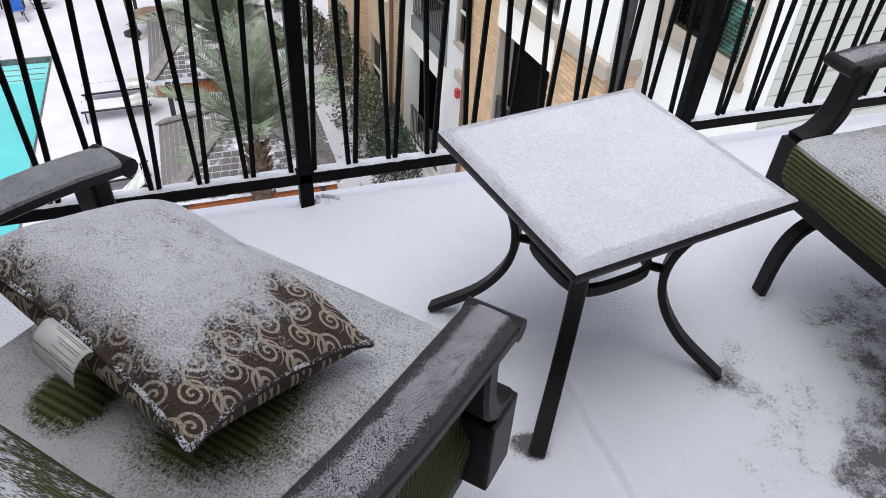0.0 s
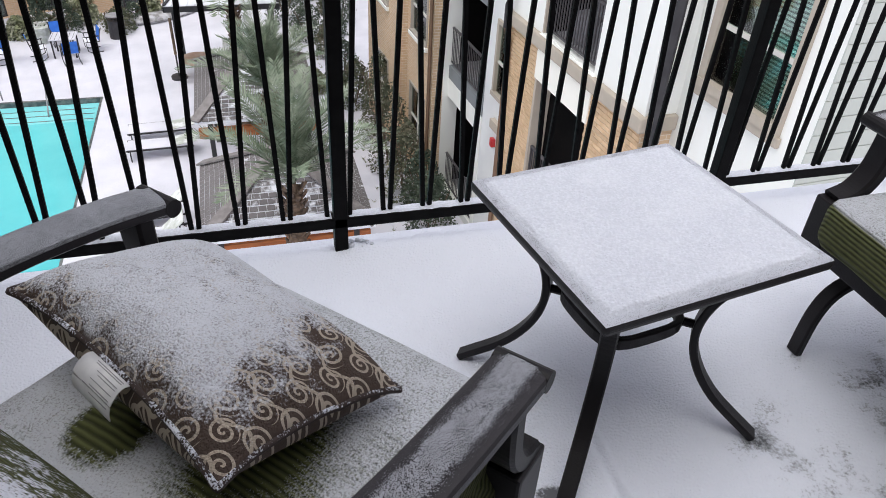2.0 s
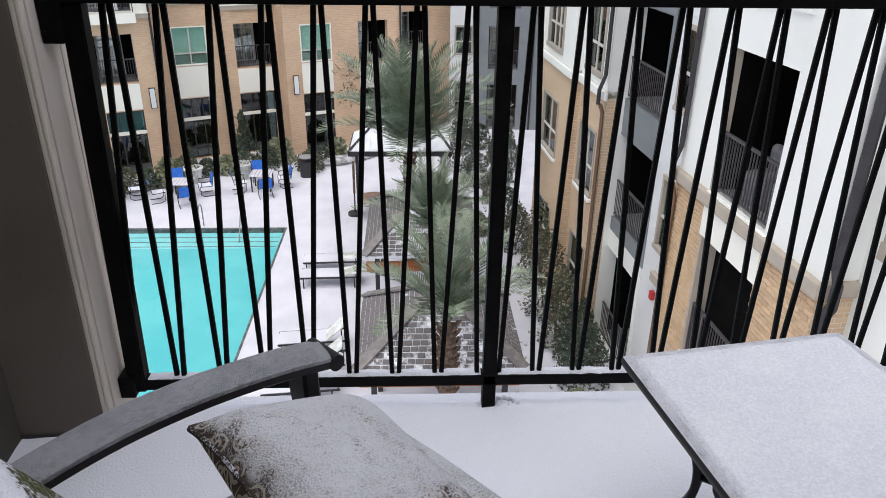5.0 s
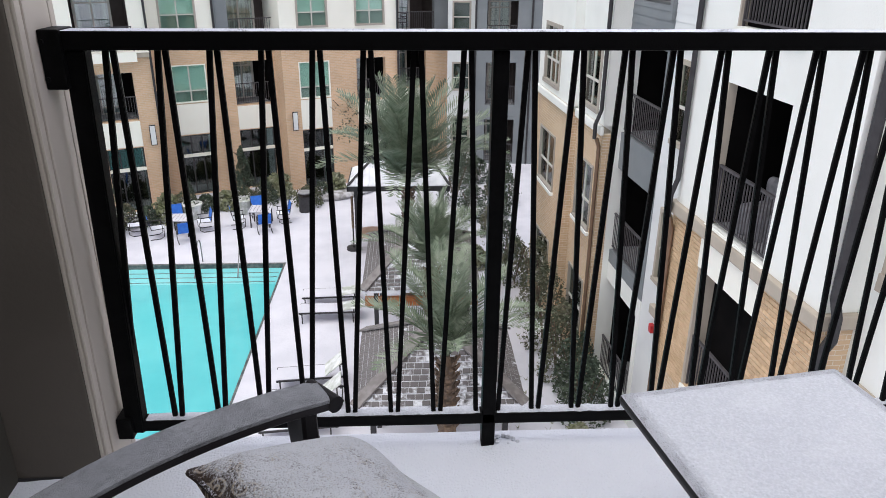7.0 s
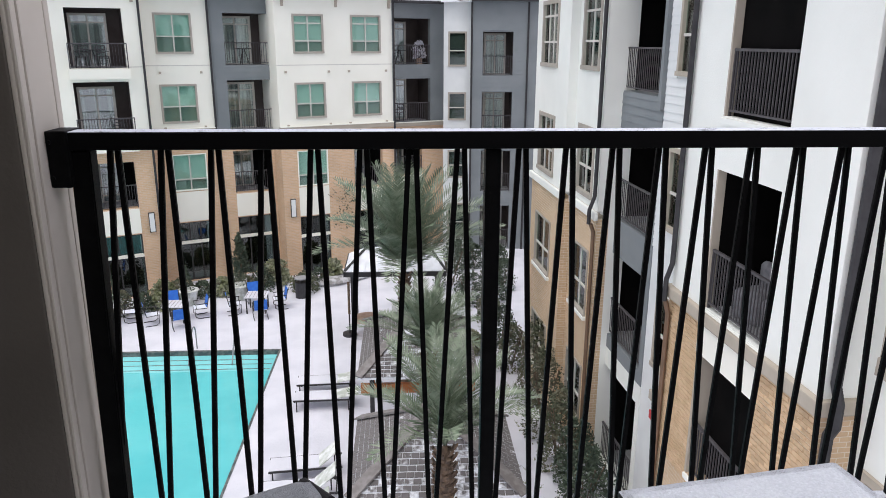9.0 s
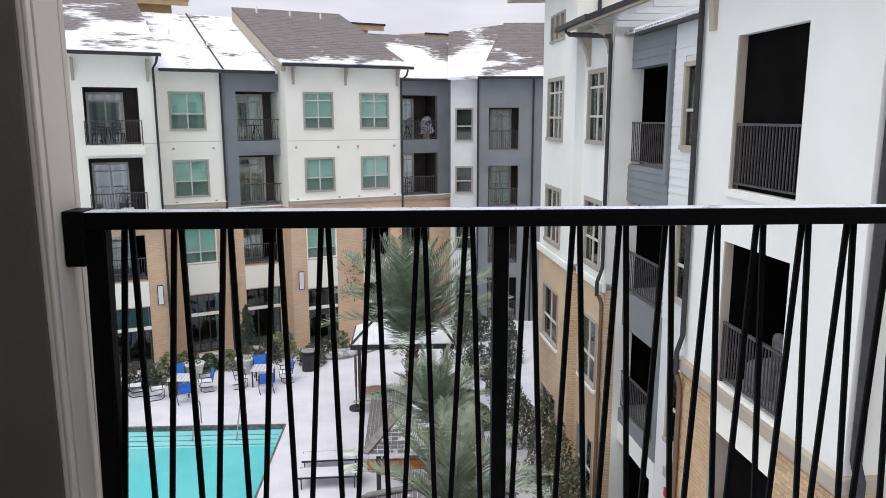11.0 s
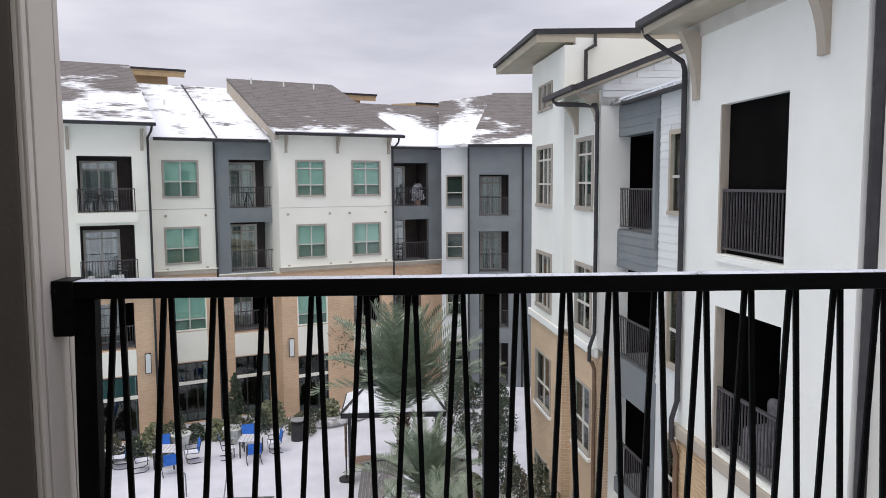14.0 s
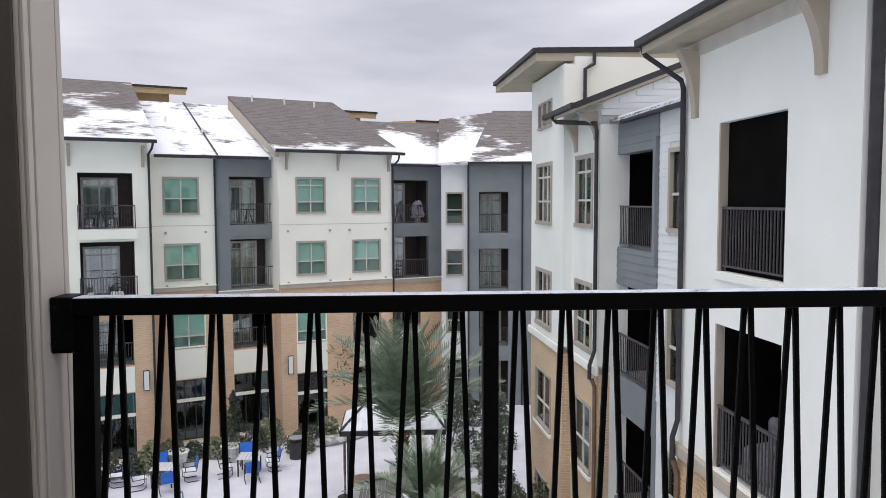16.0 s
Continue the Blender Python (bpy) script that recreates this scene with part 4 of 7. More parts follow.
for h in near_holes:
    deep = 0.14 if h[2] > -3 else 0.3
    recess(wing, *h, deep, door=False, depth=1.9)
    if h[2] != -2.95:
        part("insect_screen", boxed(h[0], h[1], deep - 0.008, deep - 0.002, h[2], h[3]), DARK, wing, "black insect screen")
    if h[2] < -3:
        part("opening_reveal", boxed(h[0] - 0.06, h[0] + 0.012, -0.014, 0.29, h[2], h[3]), BEIGE, wing)
    part("balcony_sill", boxed(h[0] - 0.05, h[1] + 0.05, -0.05, 0.05, h[2] - 0.12, h[2] - 0.022, 0.01), STUCCO, wing, "white ledge with a line of snow")
    railing(wing, h[0], h[1], h[2], 0.06, step=0.085)
part("spandrel", boxed(-1.86, 0.02, -0.035, 0.0, -3.75, -3.2), STUCCO2, wing, "cream panel over the balcony opening")
# recess with grey balcony and siding
rec_holes = [S(5.9, 8.2, 0.15, 2.37), S(5.9, 8.2, -2.95, -0.75), S(5.9, 8.2, -6.05, -3.85), S(5.9, 8.2, -9.6, -6.9)]
win_r = [S(4.55, 5.2, 0.62, 2.32), S(4.55, 5.2, -2.48, -0.78), S(4.55, 5.2, -5.58, -3.88)]
part("wall", wall_bm(-8.4, -5.7, -6.4, 3.1, 0.7, 0.3, rec_holes[:3]), GREY, wing, "grey panel wall")
part("wall", wall_bm(-8.4, -5.7, ZG, -6.4, 0.7, 0.3, rec_holes[3:]), STUCCO, wing)
part("wall", wall_bm(-5.7, -3.0, ZG, 3.2, 0.72, 0.3, win_r), WHITE_SIDING, wing, "white siding wall")
for h in rec_holes:
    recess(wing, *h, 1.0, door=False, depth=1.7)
    railing(wing, h[0], h[1], h[2], 0.76)
for h in win_r:
    window(wing, *h, 0.70, cols=(), rows=(0.45,), trim=BEIGE)
# middle and far masses
MN = 0.24
mid_w = [S(8.57, 10.0, 0.57, 2.45), S(8.57, 10.0, -2.6, -0.8)]
part("wall", wall_bm(-10.36, -8.09, -2.8, 3.5, MN, 0.3, mid_w), STUCCO, wing)
part("wall", boxed(-8.39, -8.09, MN + 0.3, 0.98, ZG, 3.5), STUCCO, wing)
far_w = [S(11.5, 13.3, 0.55, 2.4), S(11.5, 13.3, -2.55, -0.78)]
tri = [S(11.55, 12.0, 3.4, 4.2), S(12.1, 12.55, 3.4, 4.2), S(12.65, 13.1, 3.4, 4.2)]
part("wall", wall_bm(-14.0, -10.36, -2.75, 4.95, 0.0, 0.3, far_w + tri), STUCCO, wing)
part("wall", boxed(-10.66, -10.36, 0.3, 6, ZG, 5.15), STUCCO, wing)
part("wall", boxed(-14.0, -13.7, 0.3, 6, ZG, 4.95), STUCCO, wing)
low_m = [S(8.57, 10.0, -5.75, -3.95), S(8.57, 10.0, -8.9, -7.2)]
low_f = [S(11.5, 13.3, -5.6, -3.9), S(11.5, 13.3, -8.9, -7.2)]
part("brick_wall", wall_bm(-10.36, -8.09, ZG, -3.0, MN, 0.3, low_m), BRICK_W, wing)
part("brick_wall", wall_bm(-14.0, -10.36, ZG, -2.95, 0.0, 0.3, low_f), BRICK_W, wing)
part("band", boxed(-14.08, -10.3, -0.1, 0.0, -2.97, -2.75, 0.03), STUCCO, wing, "white band course with snow")
part("band", boxed(-10.3, -8.02, MN - 0.1, MN, -3.02, -2.8, 0.03), STUCCO, wing)
for i, h in enumerate(mid_w + far_w):
    window(wing, *h, MN if i < 2 else 0.0, cols=(0.33, 0.66) if i > 1 else (0.5,), rows=(0.36, 0.8) if i % 2 == 0 else (0.4,), w=0.11)
for h in tri:
    window(wing, *h, 0, cols=(), rows=(), w=0.07, glass=GLASS_D)
for i, h in enumerate(low_m + low_f):
    window(wing, *h, MN if i < 2 else 0.0, cols=(0.5,), rows=(0.4,), w=0.06)
    part("sill", boxed(h[0] - 0.06, h[1] + 0.06, (MN if i < 2 else 0) - 0.09, MN if i < 2 else 0, h[2] - 0.1, h[2], 0.01), STUCCO, wing, "white sill with snow on it")


# roofs of the wing: deep eaves with fascia and soffit
def eave(xa, xb, ya, yb, z, rise, t=0.2):
    slab_roof(wing, xa, xb, ya, z, yb, z + rise, SOFFIT, t, "eave_roof")
    part("fascia", boxed(xa - 0.03, xb + 0.03, ya - 0.1, ya + 0.02, z - 0.08, z + 0.05, 0.02), GUTTER, wing, "dark gutter fascia")
    for x in (xa - 0.02, xb + 0.02):
        part("rake_trim", bar(bmesh.new(), (x, ya, z - 0.02), (x, yb, z + rise - 0.02), 0.05, 0.14), GUTTER, wing)


eave(-3.35, 1.9, -0.7, 4.0, 3.98, 0.5)
eave(-10.5, -7.85, -0.48, 5.0, 3.52, 2.1, 0.16)
eave(-16.2, -10.45, -0.75, 6.0, 5.32, 0.2, 0.3)
part("frieze", boxed(-3.05, 1.38, -0.03, 0.0, 3.62, 3.9, 0.006), PALE_TRIM, wing, "pale frieze board under the soffit")
part("band", boxed(-5.0, -3.1, 0.6, 0.74, -6.3, -6.08, 0.02), BEIGE, wing)
# gable over the recess, faced with boards, and the snowy low roof before it
bm = bmesh.new()
quad(bm, (-8.09, 0.24, 3.1), (-8.09, 5.0, 3.1), (-8.09, 5.0, 5.4), (-8.09, 0.24, 3.6))
part("gable_wall", bm, WHITE_SIDING, wing, "white boarded gable")
for i in range(1, 14):
    z = 3.15 + i * 0.16
    y0 = max(0.26, 0.24 + (z - 3.45) / 0.385)
    part("siding_board", boxed(-8.085, -8.065, y0, 5.0, z, z + 0.15), WHITE_SIDING, wing)
slab_roof(wing, -8.05, -3.1, 0.45, 3.22, 5.0, 4.6, ROOF_SNOW, 0.1)
# corbels
def corbel(s, y, z0, z1, d, w=0.2):
    bm = bmesh.new()
    prof = [Vector((0.06 + (d - 0.06) * k ** 2.2, z0 + (z1 - z0) * k)) for k in [q / 10 for q in range(11)]]
    va, vb = [], []
    for x, lst in ((-s - w / 2, va), (-s + w / 2, vb)):
        lst += [bm.verts.new((x, y, z0))] + [bm.verts.new((x, y - p.x, p.y)) for p in prof] + [bm.verts.new((x, y, z1))]
    bm.faces.new(va)
    bm.faces.new(vb[::-1])
    for i in range(len(va)):
        j = (i + 1) % len(va)
        bm.faces.new((va[i], vb[i], vb[j], va[j]))
    part("corbel", bm, BEIGE, wing, "beige curved eaves bracket")

corbel(2.62, 0, 2.62, 3.72, 0.36, 0.17)
corbel(-0.66, 0, 2.78, 3.72, 0.36, 0.17)
corbel(9.95, MN, 2.55, 3.4, 0.5, 0.18)
corbel(8.35, MN, 2.75, 3.4, 0.5, 0.18)
# downspouts
def spout(pts, mat_=None, r=0.05):
    part("downspout", sweep(bmesh.new(), [(-s_, y_, z_) for s_, y_, z_ in pts], rect(r * 2, r * 1.7, r * 0.35), up=(0.5, 0.8, 0.15)), mat_ or GUTTER, wing, "dark downspout")


spout([(3.3, -0.68, 3.9), (3.24, -0.64, 3.75), (3.0, -0.1, 3.3), (2.97, -0.07, 3.15), (2.97, -0.07, 0), (2.97, -0.07, -2.55), (2.97, -0.16, -2.85), (2.97, -0.16, -3.25)])
spout([(2.97, -0.14, -3.25), (2.97, -0.07, -3.5), (2.97, -0.07, ZG)], BROWN)
spout([(9.7, -0.5, 3.4), (9.6, -0.42, 3.3), (8.15, 0.14, 3.12), (8.1, 0.15, 2.95), (8.1, 0.15, -2.4), (8.1, 0.03, -2.75), (8.1, 0.03, -3.1)])
spout([(8.1, 0.08, -3.1), (8.1, 0.16, -3.3), (8.1, 0.16, ZG)], BROWN)
spout([(10.28, 0.8, 5.25), (10.28, 0.8, 4.95), (10.28, 0.55, 4.8), (10.28, 0.55, 3.9)])
spout([(-1.46, 0.10, 3.9), (-1.46, 0.10, 0), (-1.46, 0.10, -2.75), (-1.56, 0.10, -2.95), (-1.56, 0.10, -3.25), (-1.46, 0.10, -3.45), (-1.46, 0.10, ZG)], None, 0.075)
# near recess: siding with a blinded window, then the boarded wall that faces south
near_wins = [S(-3.2, -1.66, z, z + 1.74) for z in (0.58, -2.43, -5.55)]
part("wall", wall_bm(1.38, 3.6, ZG, 3.9, 0.5, 0.3, near_wins), STUCCO, wing, "white stucco wall")
for h in near_wins:
    # behind the slats hangs a sheet with the room's shade painted in
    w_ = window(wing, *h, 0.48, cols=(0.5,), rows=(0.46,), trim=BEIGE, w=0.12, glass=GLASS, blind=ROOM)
    part("apron_trim", boxed(h[0] - 0.04, h[1] + 0.04, 0.44, 0.498, h[2] - 0.12, h[2] - 0.002, 0.008), BEIGE, w_)
    for k in range(30):
        zs = h[2] + 0.14 + k * 0.049
        part("blind_slat", boxed(h[0] + 0.13, h[1] - 0.13, 0.555, 0.572, zs, zs + 0.027), BLIND, w_)
part("wall", boxed(3.3, 3.6, 0.8, 5.0, ZG, 3.9), WHITE_SIDING, wing)
for i in range(48):
    z = -6.0 + i * 0.2
    part("siding_board", boxed(3.6, 3.618, 0.5, 5.0, z, z + 0.185), PALE_SIDING, wing)
# boards over the recess wall
siding_boards(wing, -5.7, -3.0, -3.0, 3.2, 0.72, WHITE_SIDING, 0.17, [(h[0] - 0.02, h[1] + 0.02, h[2] - 0.02, h[3] + 0.02) for h in win_r])
for z0, z1 in ((2.37, 3.1), (-0.72, 0.12)):
    siding_boards(wing, -8.4, -5.72, z0, z1, 0.7, GREY, 0.19)
part("panel_frame", boxed(-5.86, -5.72, 0.62, 0.70, -0.1, 2.6), GREY, wing)
part("opening_reveal", boxed(-1.83, -1.788, -0.006, 0.135, 0.17, 2.46), BEIGE, wing)
part("opening_reveal", boxed(-1.83, -1.788, -0.006, 0.135, -2.95, -0.66), BEIGE, wing)
al = part("alarm", boxed(-4.95, -4.80, 0.62, 0.72, -6.75, -6.55, 0.02), RED, wing, "red alarm sounder")
part("gutter", boxed(-7.4, -3.0, 0.45, 0.6, 3.05, 3.2, 0.02), GUTTER, wing)

# ---- our balcony ----
bm = bmesh.new()
nx, ny = 300, 170
fx0, fx1, fy0, fy1 = -1.3, 3.2, -2.6, 0.086
xs = sorted([fx0 + (fx1 - fx0) * i / (nx - 16) for i in range(nx - 15)] + [0.378 + 0.003 * i for i in range(16)])
def floor_z(x, y):
    """Uneven snow with a crease over the slab's joint, banked up under the railing and thin on the outer ledge."""
    p = Vector((x, y, 0))
    z = 0.006 * noise.noise(p * 3.2) + 0.004 * noise.noise(p * 9) + 0.0022 * noise.noise(p * 24) + 0.0014 * noise.noise(p * 60)
    d = x - 0.408 - 0.006 * noise.noise(Vector((0, y * 9, 5)))
    k = min(1.0, max(0.0, (-0.62 - y) / 0.12))
    z += k * (0.006 * math.exp(-(d / 0.008) ** 2) - 0.005 * math.exp(-((d + 0.016) / 0.008) ** 2))
    lip = 0.014 + 0.008 * noise.noise(Vector((x * 6, 2, 0))) + 0.003 * noise.noise(Vector((x * 30, 2, 0)))
    bank = 0.022 * min(1.0, max(0.0, (y + 0.22) / 0.2))
    fall = min(1.0, max(0.0, (y - lip) / 0.022))
    fall = fall * fall * (3 - 2 * fall)
    return (z + bank) * (1 - fall) + (-0.011 + 0.15 * z) * fall


grid = [[bm.verts.new((xs[i], fy0 + (fy1 - fy0) * j / ny, floor_z(xs[i], fy0 + (fy1 - fy0) * j / ny))) for j in range(ny + 1)] for i in range(nx + 1)]
for i in range(nx):
    for j in range(ny):
        bm.faces.new((grid[i][j], grid[i + 1][j], grid[i + 1][j + 1], grid[i][j + 1]))
snow_floor = part("balcony_snow", bm, FLOOR_SNOW, smooth=True)
tagged(snow_floor, "thin trodden snow covering the concrete balcony floor", "snow", kind="stuff")
floor = part("floor", boxed(-1.4, 3.3, -2.7, 0.088, -0.3, -0.016, 0.006), CONCRETE)
tagged(floor, "grey concrete balcony slab under snow", "floor", kind="structure")
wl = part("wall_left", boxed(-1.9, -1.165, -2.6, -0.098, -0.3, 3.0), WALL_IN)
tagged(wl, "taupe painted balcony side wall, darkened for the shade it faces", "wall", kind="structure")
cp = thing("trim", pose(0, 0, 0), "greige painted corner post with a beaded casing beside the railing", "trim", kind="structure")
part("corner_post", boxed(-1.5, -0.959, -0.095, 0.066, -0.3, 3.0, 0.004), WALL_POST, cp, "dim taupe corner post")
part("casing", boxed(-0.959, -0.949, -0.094, 0.066, -0.3, 3.0, 0.003), PAINT_TRIM, cp)
part("casing_bead", boxed(-0.949, -0.939, -0.093, -0.071, -0.3, 3.0, 0.005), PAINT_TRIM, cp)
part("casing_board", boxed(-0.949, -0.938, -0.066, 0.038, -0.3, 3.0, 0.004), PAINT_TRIM, cp)
part("casing_edge", boxed(-0.949, -0.939, 0.043, 0.066, -0.3, 3.0, 0.004), PAINT_TRIM, cp)
# dark strip added in place of the shadow between post and snow
part("base_flashing", boxed(-1.17, -0.97, -0.102, -0.095, -0.02, 0.018, 0.002), GUTTER, cp, "dark strip for the shaded gap along the foot of the post")
# wall out of view; its tone and height control light on the railing
wb = part("wall_back", boxed(-1.7, 4.4, -2.6, -2.4, -0.3, 2.7), WALL_POST)
tagged(wb, "unseen taupe wall behind the balcony, dark to keep light off the railing", "wall", kind="structure")
# soffit strip out of view, added and sized to shade the balcony floor
ce = part("ceiling", boxed(-1.7, 4.4, -2.4, -1.95, 2.5, 2.7), CEIL)
tagged(ce, "unseen soffit added to shade the balcony", "ceiling", kind="structure")

# railing
rail = thing("balcony_railing", pose(0, 0, 0), "black iron railing with slanted zigzag bars, dusted with snow", "railing")
part("top_rail", boxed(-0.93, 3.3, -0.026, 0.026, 1.031, 1.070, 0.004), IRON_DUST, rail)
part("bottom_rail", boxed(-0.90, 3.3, -0.018, 0.018, 0.090, 0.120, 0.003), IRON, rail)
for x0, x1 in ((-0.87, -0.022), (0.022, 1.08), (1.122, 2.23), (2.27, 3.3)):
    bm = bmesh.new()
    n = int((x1 - x0) / 0.012)
    g = []
    for i in range(n + 1):
        x = x0 + (x1 - x0) * i / n
        hi = 0.005 + 0.004 * noise.noise(Vector((x * 18, 3, 0))) + 0.002 * noise.noise(Vector((x * 70, 5, 0)))
        hi = max(0.0006, hi) * min(1.0, i / 2, (n - i) / 2) + 0.0004
        e0 = 0.003 * noise.noise(Vector((x * 40, 9, 0)))
        g.append([bm.verts.new(p) for p in ((x, -0.014 + e0, 0.1198), (x, -0.008 + e0, 0.120 + hi * 0.8), (x, 0.002, 0.120 + hi), (x, 0.011, 0.120 + hi * 0.8), (x, 0.0165, 0.1198))])
    for a, b_ in zip(g, g[1:]):
        for k in range(4):
            bm.faces.new((a[k], b_[k], b_[k + 1], a[k + 1]))
    tagged(part("rail_snow", bm, SNOW_GRAIN, rail, smooth=True), "thin ridge of snow along the bottom rail", kind="stuff")
# the end post leans a little outwards at its foot
part("post", bar(bmesh.new(), (-0.898, 0, 0.085), (-0.879, 0, 1.031), 0.044, 0.038, up=(0, 1, 0), bevel=0.003), IRON, rail)
for x in (0.0, 1.101, 2.25):
    part("post", boxed(x - 0.0175, x + 0.0175, -0.018, 0.018, 0.0, 1.031, 0.003), IRON, rail)
for a, p, ab, pb, n in ((-0.867, 0.1062, -0.900, 0.1095, 8), (0.013, 0.1045, 0.0165, 0.1045, 10), (1.122, 0.106, 1.122, 0.106, 10), (2.27, 0.1, 2.27, 0.1, 10)):
    for i in range(n):
        for s in (-1, 1):
            bm = bmesh.new()
            xm = a + (i + 0.5) * p
            xe = ab + (i + 0.5) * pb + s * (pb / 2 - 0.0085)
            bar(bm, (xe, 0, 0.117), (xm + s * 0.0075, 0, 1.033), 0.0118, 0.0118, up=(0, 1, 0), bevel=0.0016)
            part("baluster", bm, IRON, rail)
part("wall_bracket", boxed(-0.938, -0.895, -0.036, 0.036, 0.953, 1.073, 0.004), IRON, rail)
part("wall_bracket", boxed(-0.938, -0.90, -0.03, 0.03, 0.075, 0.135, 0.004), IRON, rail)
for z in (0.975, 1.05):
    part("bolt", sweep(bmesh.new(), [(-0.93, -0.042, z), (-0.93, -0.034, z)], circle(0.005, 8), up=(0, 0, 1)), IRON, rail)


bm = bmesh.new()
crumb = random.Random(31)
for k in range(26):
    x, y = crumb.uniform(0.02, 0.08), crumb.uniform(-0.02, 0.03)
    if abs(x) < 0.022 and abs(y) < 0.022:
        continue
    r = crumb.uniform(0.003, 0.008)
    c = Vector((x, y, floor_z(x, y) + r * 0.3))
    g = bmesh.ops.create_icosphere(bm, subdivisions=1, radius=r)
    for v in g["verts"]:
        v.co = v.co * (1 + 0.3 * noise.noise(v.co * 300 + c * 50)) + c
tagged(part("snow_crumbs", bm, SNOW_GRAIN), "crumbs of snow round the foot of a railing post", "snow", kind="stuff")


# ---- balcony furniture ----
def leg_curve(pts, w, t, up):
    return sweep(bmesh.new(), pts, rect(w, t, min(w, t) * 0.2), up=up)


def smooth_path(pts, n=8):
    """Catmull-Rom through points."""
    P = [Vector(p) for p in pts]
    P = [P[0] * 2 - P[1]] + P + [P[-1] * 2 - P[-2]]
    out = []
    for i in range(1, len(P) - 2):
        a, b_, c, d = P[i - 1:i + 3]
        for k in range(n):
            t = k / n
            out.append(0.5 * (2 * b_ + (c - a) * t + (2 * a - 5 * b_ + 4 * c - d) * t * t + (3 * b_ - a - 3 * c + d) * t ** 3))
    out.append(P[-2])
    return out


TABLE = pose(0.459, -0.613, 0, 0, 0, 9.3)
tbl = thing("side_table", TABLE, "square dark metal side table with curved legs, snow on top", "table")
h, hy = 0.234, 0.2225
bm = bmesh.new()
box(bm, -h, h, -hy, hy, 0.434, 0.456, 0.009)
part("tabletop", bm, BRONZE_DUST, tbl)
bm = bmesh.new()
for k in (-1, 1):
    bar(bm, (-h + 0.03, k * (hy - 0.04), 0.424), (h - 0.03, k * (hy - 0.04), 0.424), 0.016, 0.02)
    bar(bm, (k * (h - 0.04), -hy + 0.05, 0.424), (k * (h - 0.04), hy - 0.05, 0.424), 0.016, 0.02)
part("apron", bm, BRONZE, tbl)
for a in (45, 135, 225, 315):
    c, s = math.cos(radians(a)), math.sin(radians(a))
    prof = [(0.262, 0.436), (0.215, 0.395), (0.165, 0.33), (0.143, 0.255), (0.155, 0.175), (0.208, 0.09), (0.305, 0.006)]
    pts = smooth_path([(c * r * 1.05, s * r, z) for r, z in prof], 5)
    part("leg", sweep(bmesh.new(), pts, rect(0.016, 0.032, 0.003), up=(-s, c, 0)), BRONZE, tbl)
ringp = []
for i in range(40):
    a = 2 * math.pi * i / 40
    k = (abs(math.cos(a)) ** 4 + abs(math.sin(a)) ** 4) ** -0.25
    ringp.append(Vector((0.094 * k * math.cos(a), 0.094 * k * math.sin(a), 0.25)))
bm = bmesh.new()
rings = []
for i, p in enumerate(ringp):
    d = p.copy()
    d.z = 0
    d.normalize()
    rings.append([bm.verts.new(p + d * a + Vector((0, 0, b_))) for a, b_ in rect(0.014, 0.028, 0.003)])
for i in range(40):
    r0, r1 = rings[i], rings[(i + 1) % 40]
    for k in range(len(r0)):
        bm.faces.new((r0[k], r0[(k + 1) % len(r0)], r1[(k + 1) % len(r0)], r1[k]))
part("ring_stretcher", bm, BRONZE, tbl)
for a in (45, 135, 225, 315):
    c, s = math.cos(radians(a)), math.sin(radians(a))
    part("ring_bolt", sweep(bmesh.new(), [(c * 0.118, s * 0.112, 0.25), (c * 0.152, s * 0.146, 0.25)], circle(0.009, 8), up=(0, 0, 1)), BRONZE, tbl)
# snow on the table: thin on the sloping rim, thicker and level on the sunken panel
bm = bmesh.new()
n = 120
g = []
w, d = 2 * h - 0.034, 2 * hy - 0.034
for i in range(n + 1):
    row = []
    for j in range(n + 1):
        # finer steps towards the edges
        u, v = math.sin((i / n - 0.5) * math.pi), math.sin((j / n - 0.5) * math.pi)
        u, v = 0.5 * u + 0.5 * (2 * i / n - 1), 0.5 * v + 0.5 * (2 * j / n - 1)
        x, y = u * w / 2, v * d / 2
        e = min(w / 2 - abs(x), d / 2 - abs(y))
        p = Vector((x, y, 0))
        e += 0.0025 * noise.noise(p * 45)
        k = min(1.0, max(0.0, e / 0.007))
        t = min(1.0, max(0.0, e / 0.012))
        t = t * t * (3 - 2 * t)
        z = 0.0015 * k + 0.005 * t
        z += k * (0.0011 * noise.noise(p * 60) + 0.0011 * noise.noise(p * 170) + 0.0015 * noise.noise(p * 14))
        row.append(bm.verts.new((x, y, z)))
    g.append(row)
for i in range(n):
    for j in range(n):
        bm.faces.new((g[i][j], g[i + 1][j], g[i + 1][j + 1], g[i][j + 1]))
tagged(part("table_snow", bm, SNOW_GRAIN, m=TABLE @ pose(0, 0, 0.4552), smooth=True), "granular white snow lying on the side table", "snow", kind="stuff")


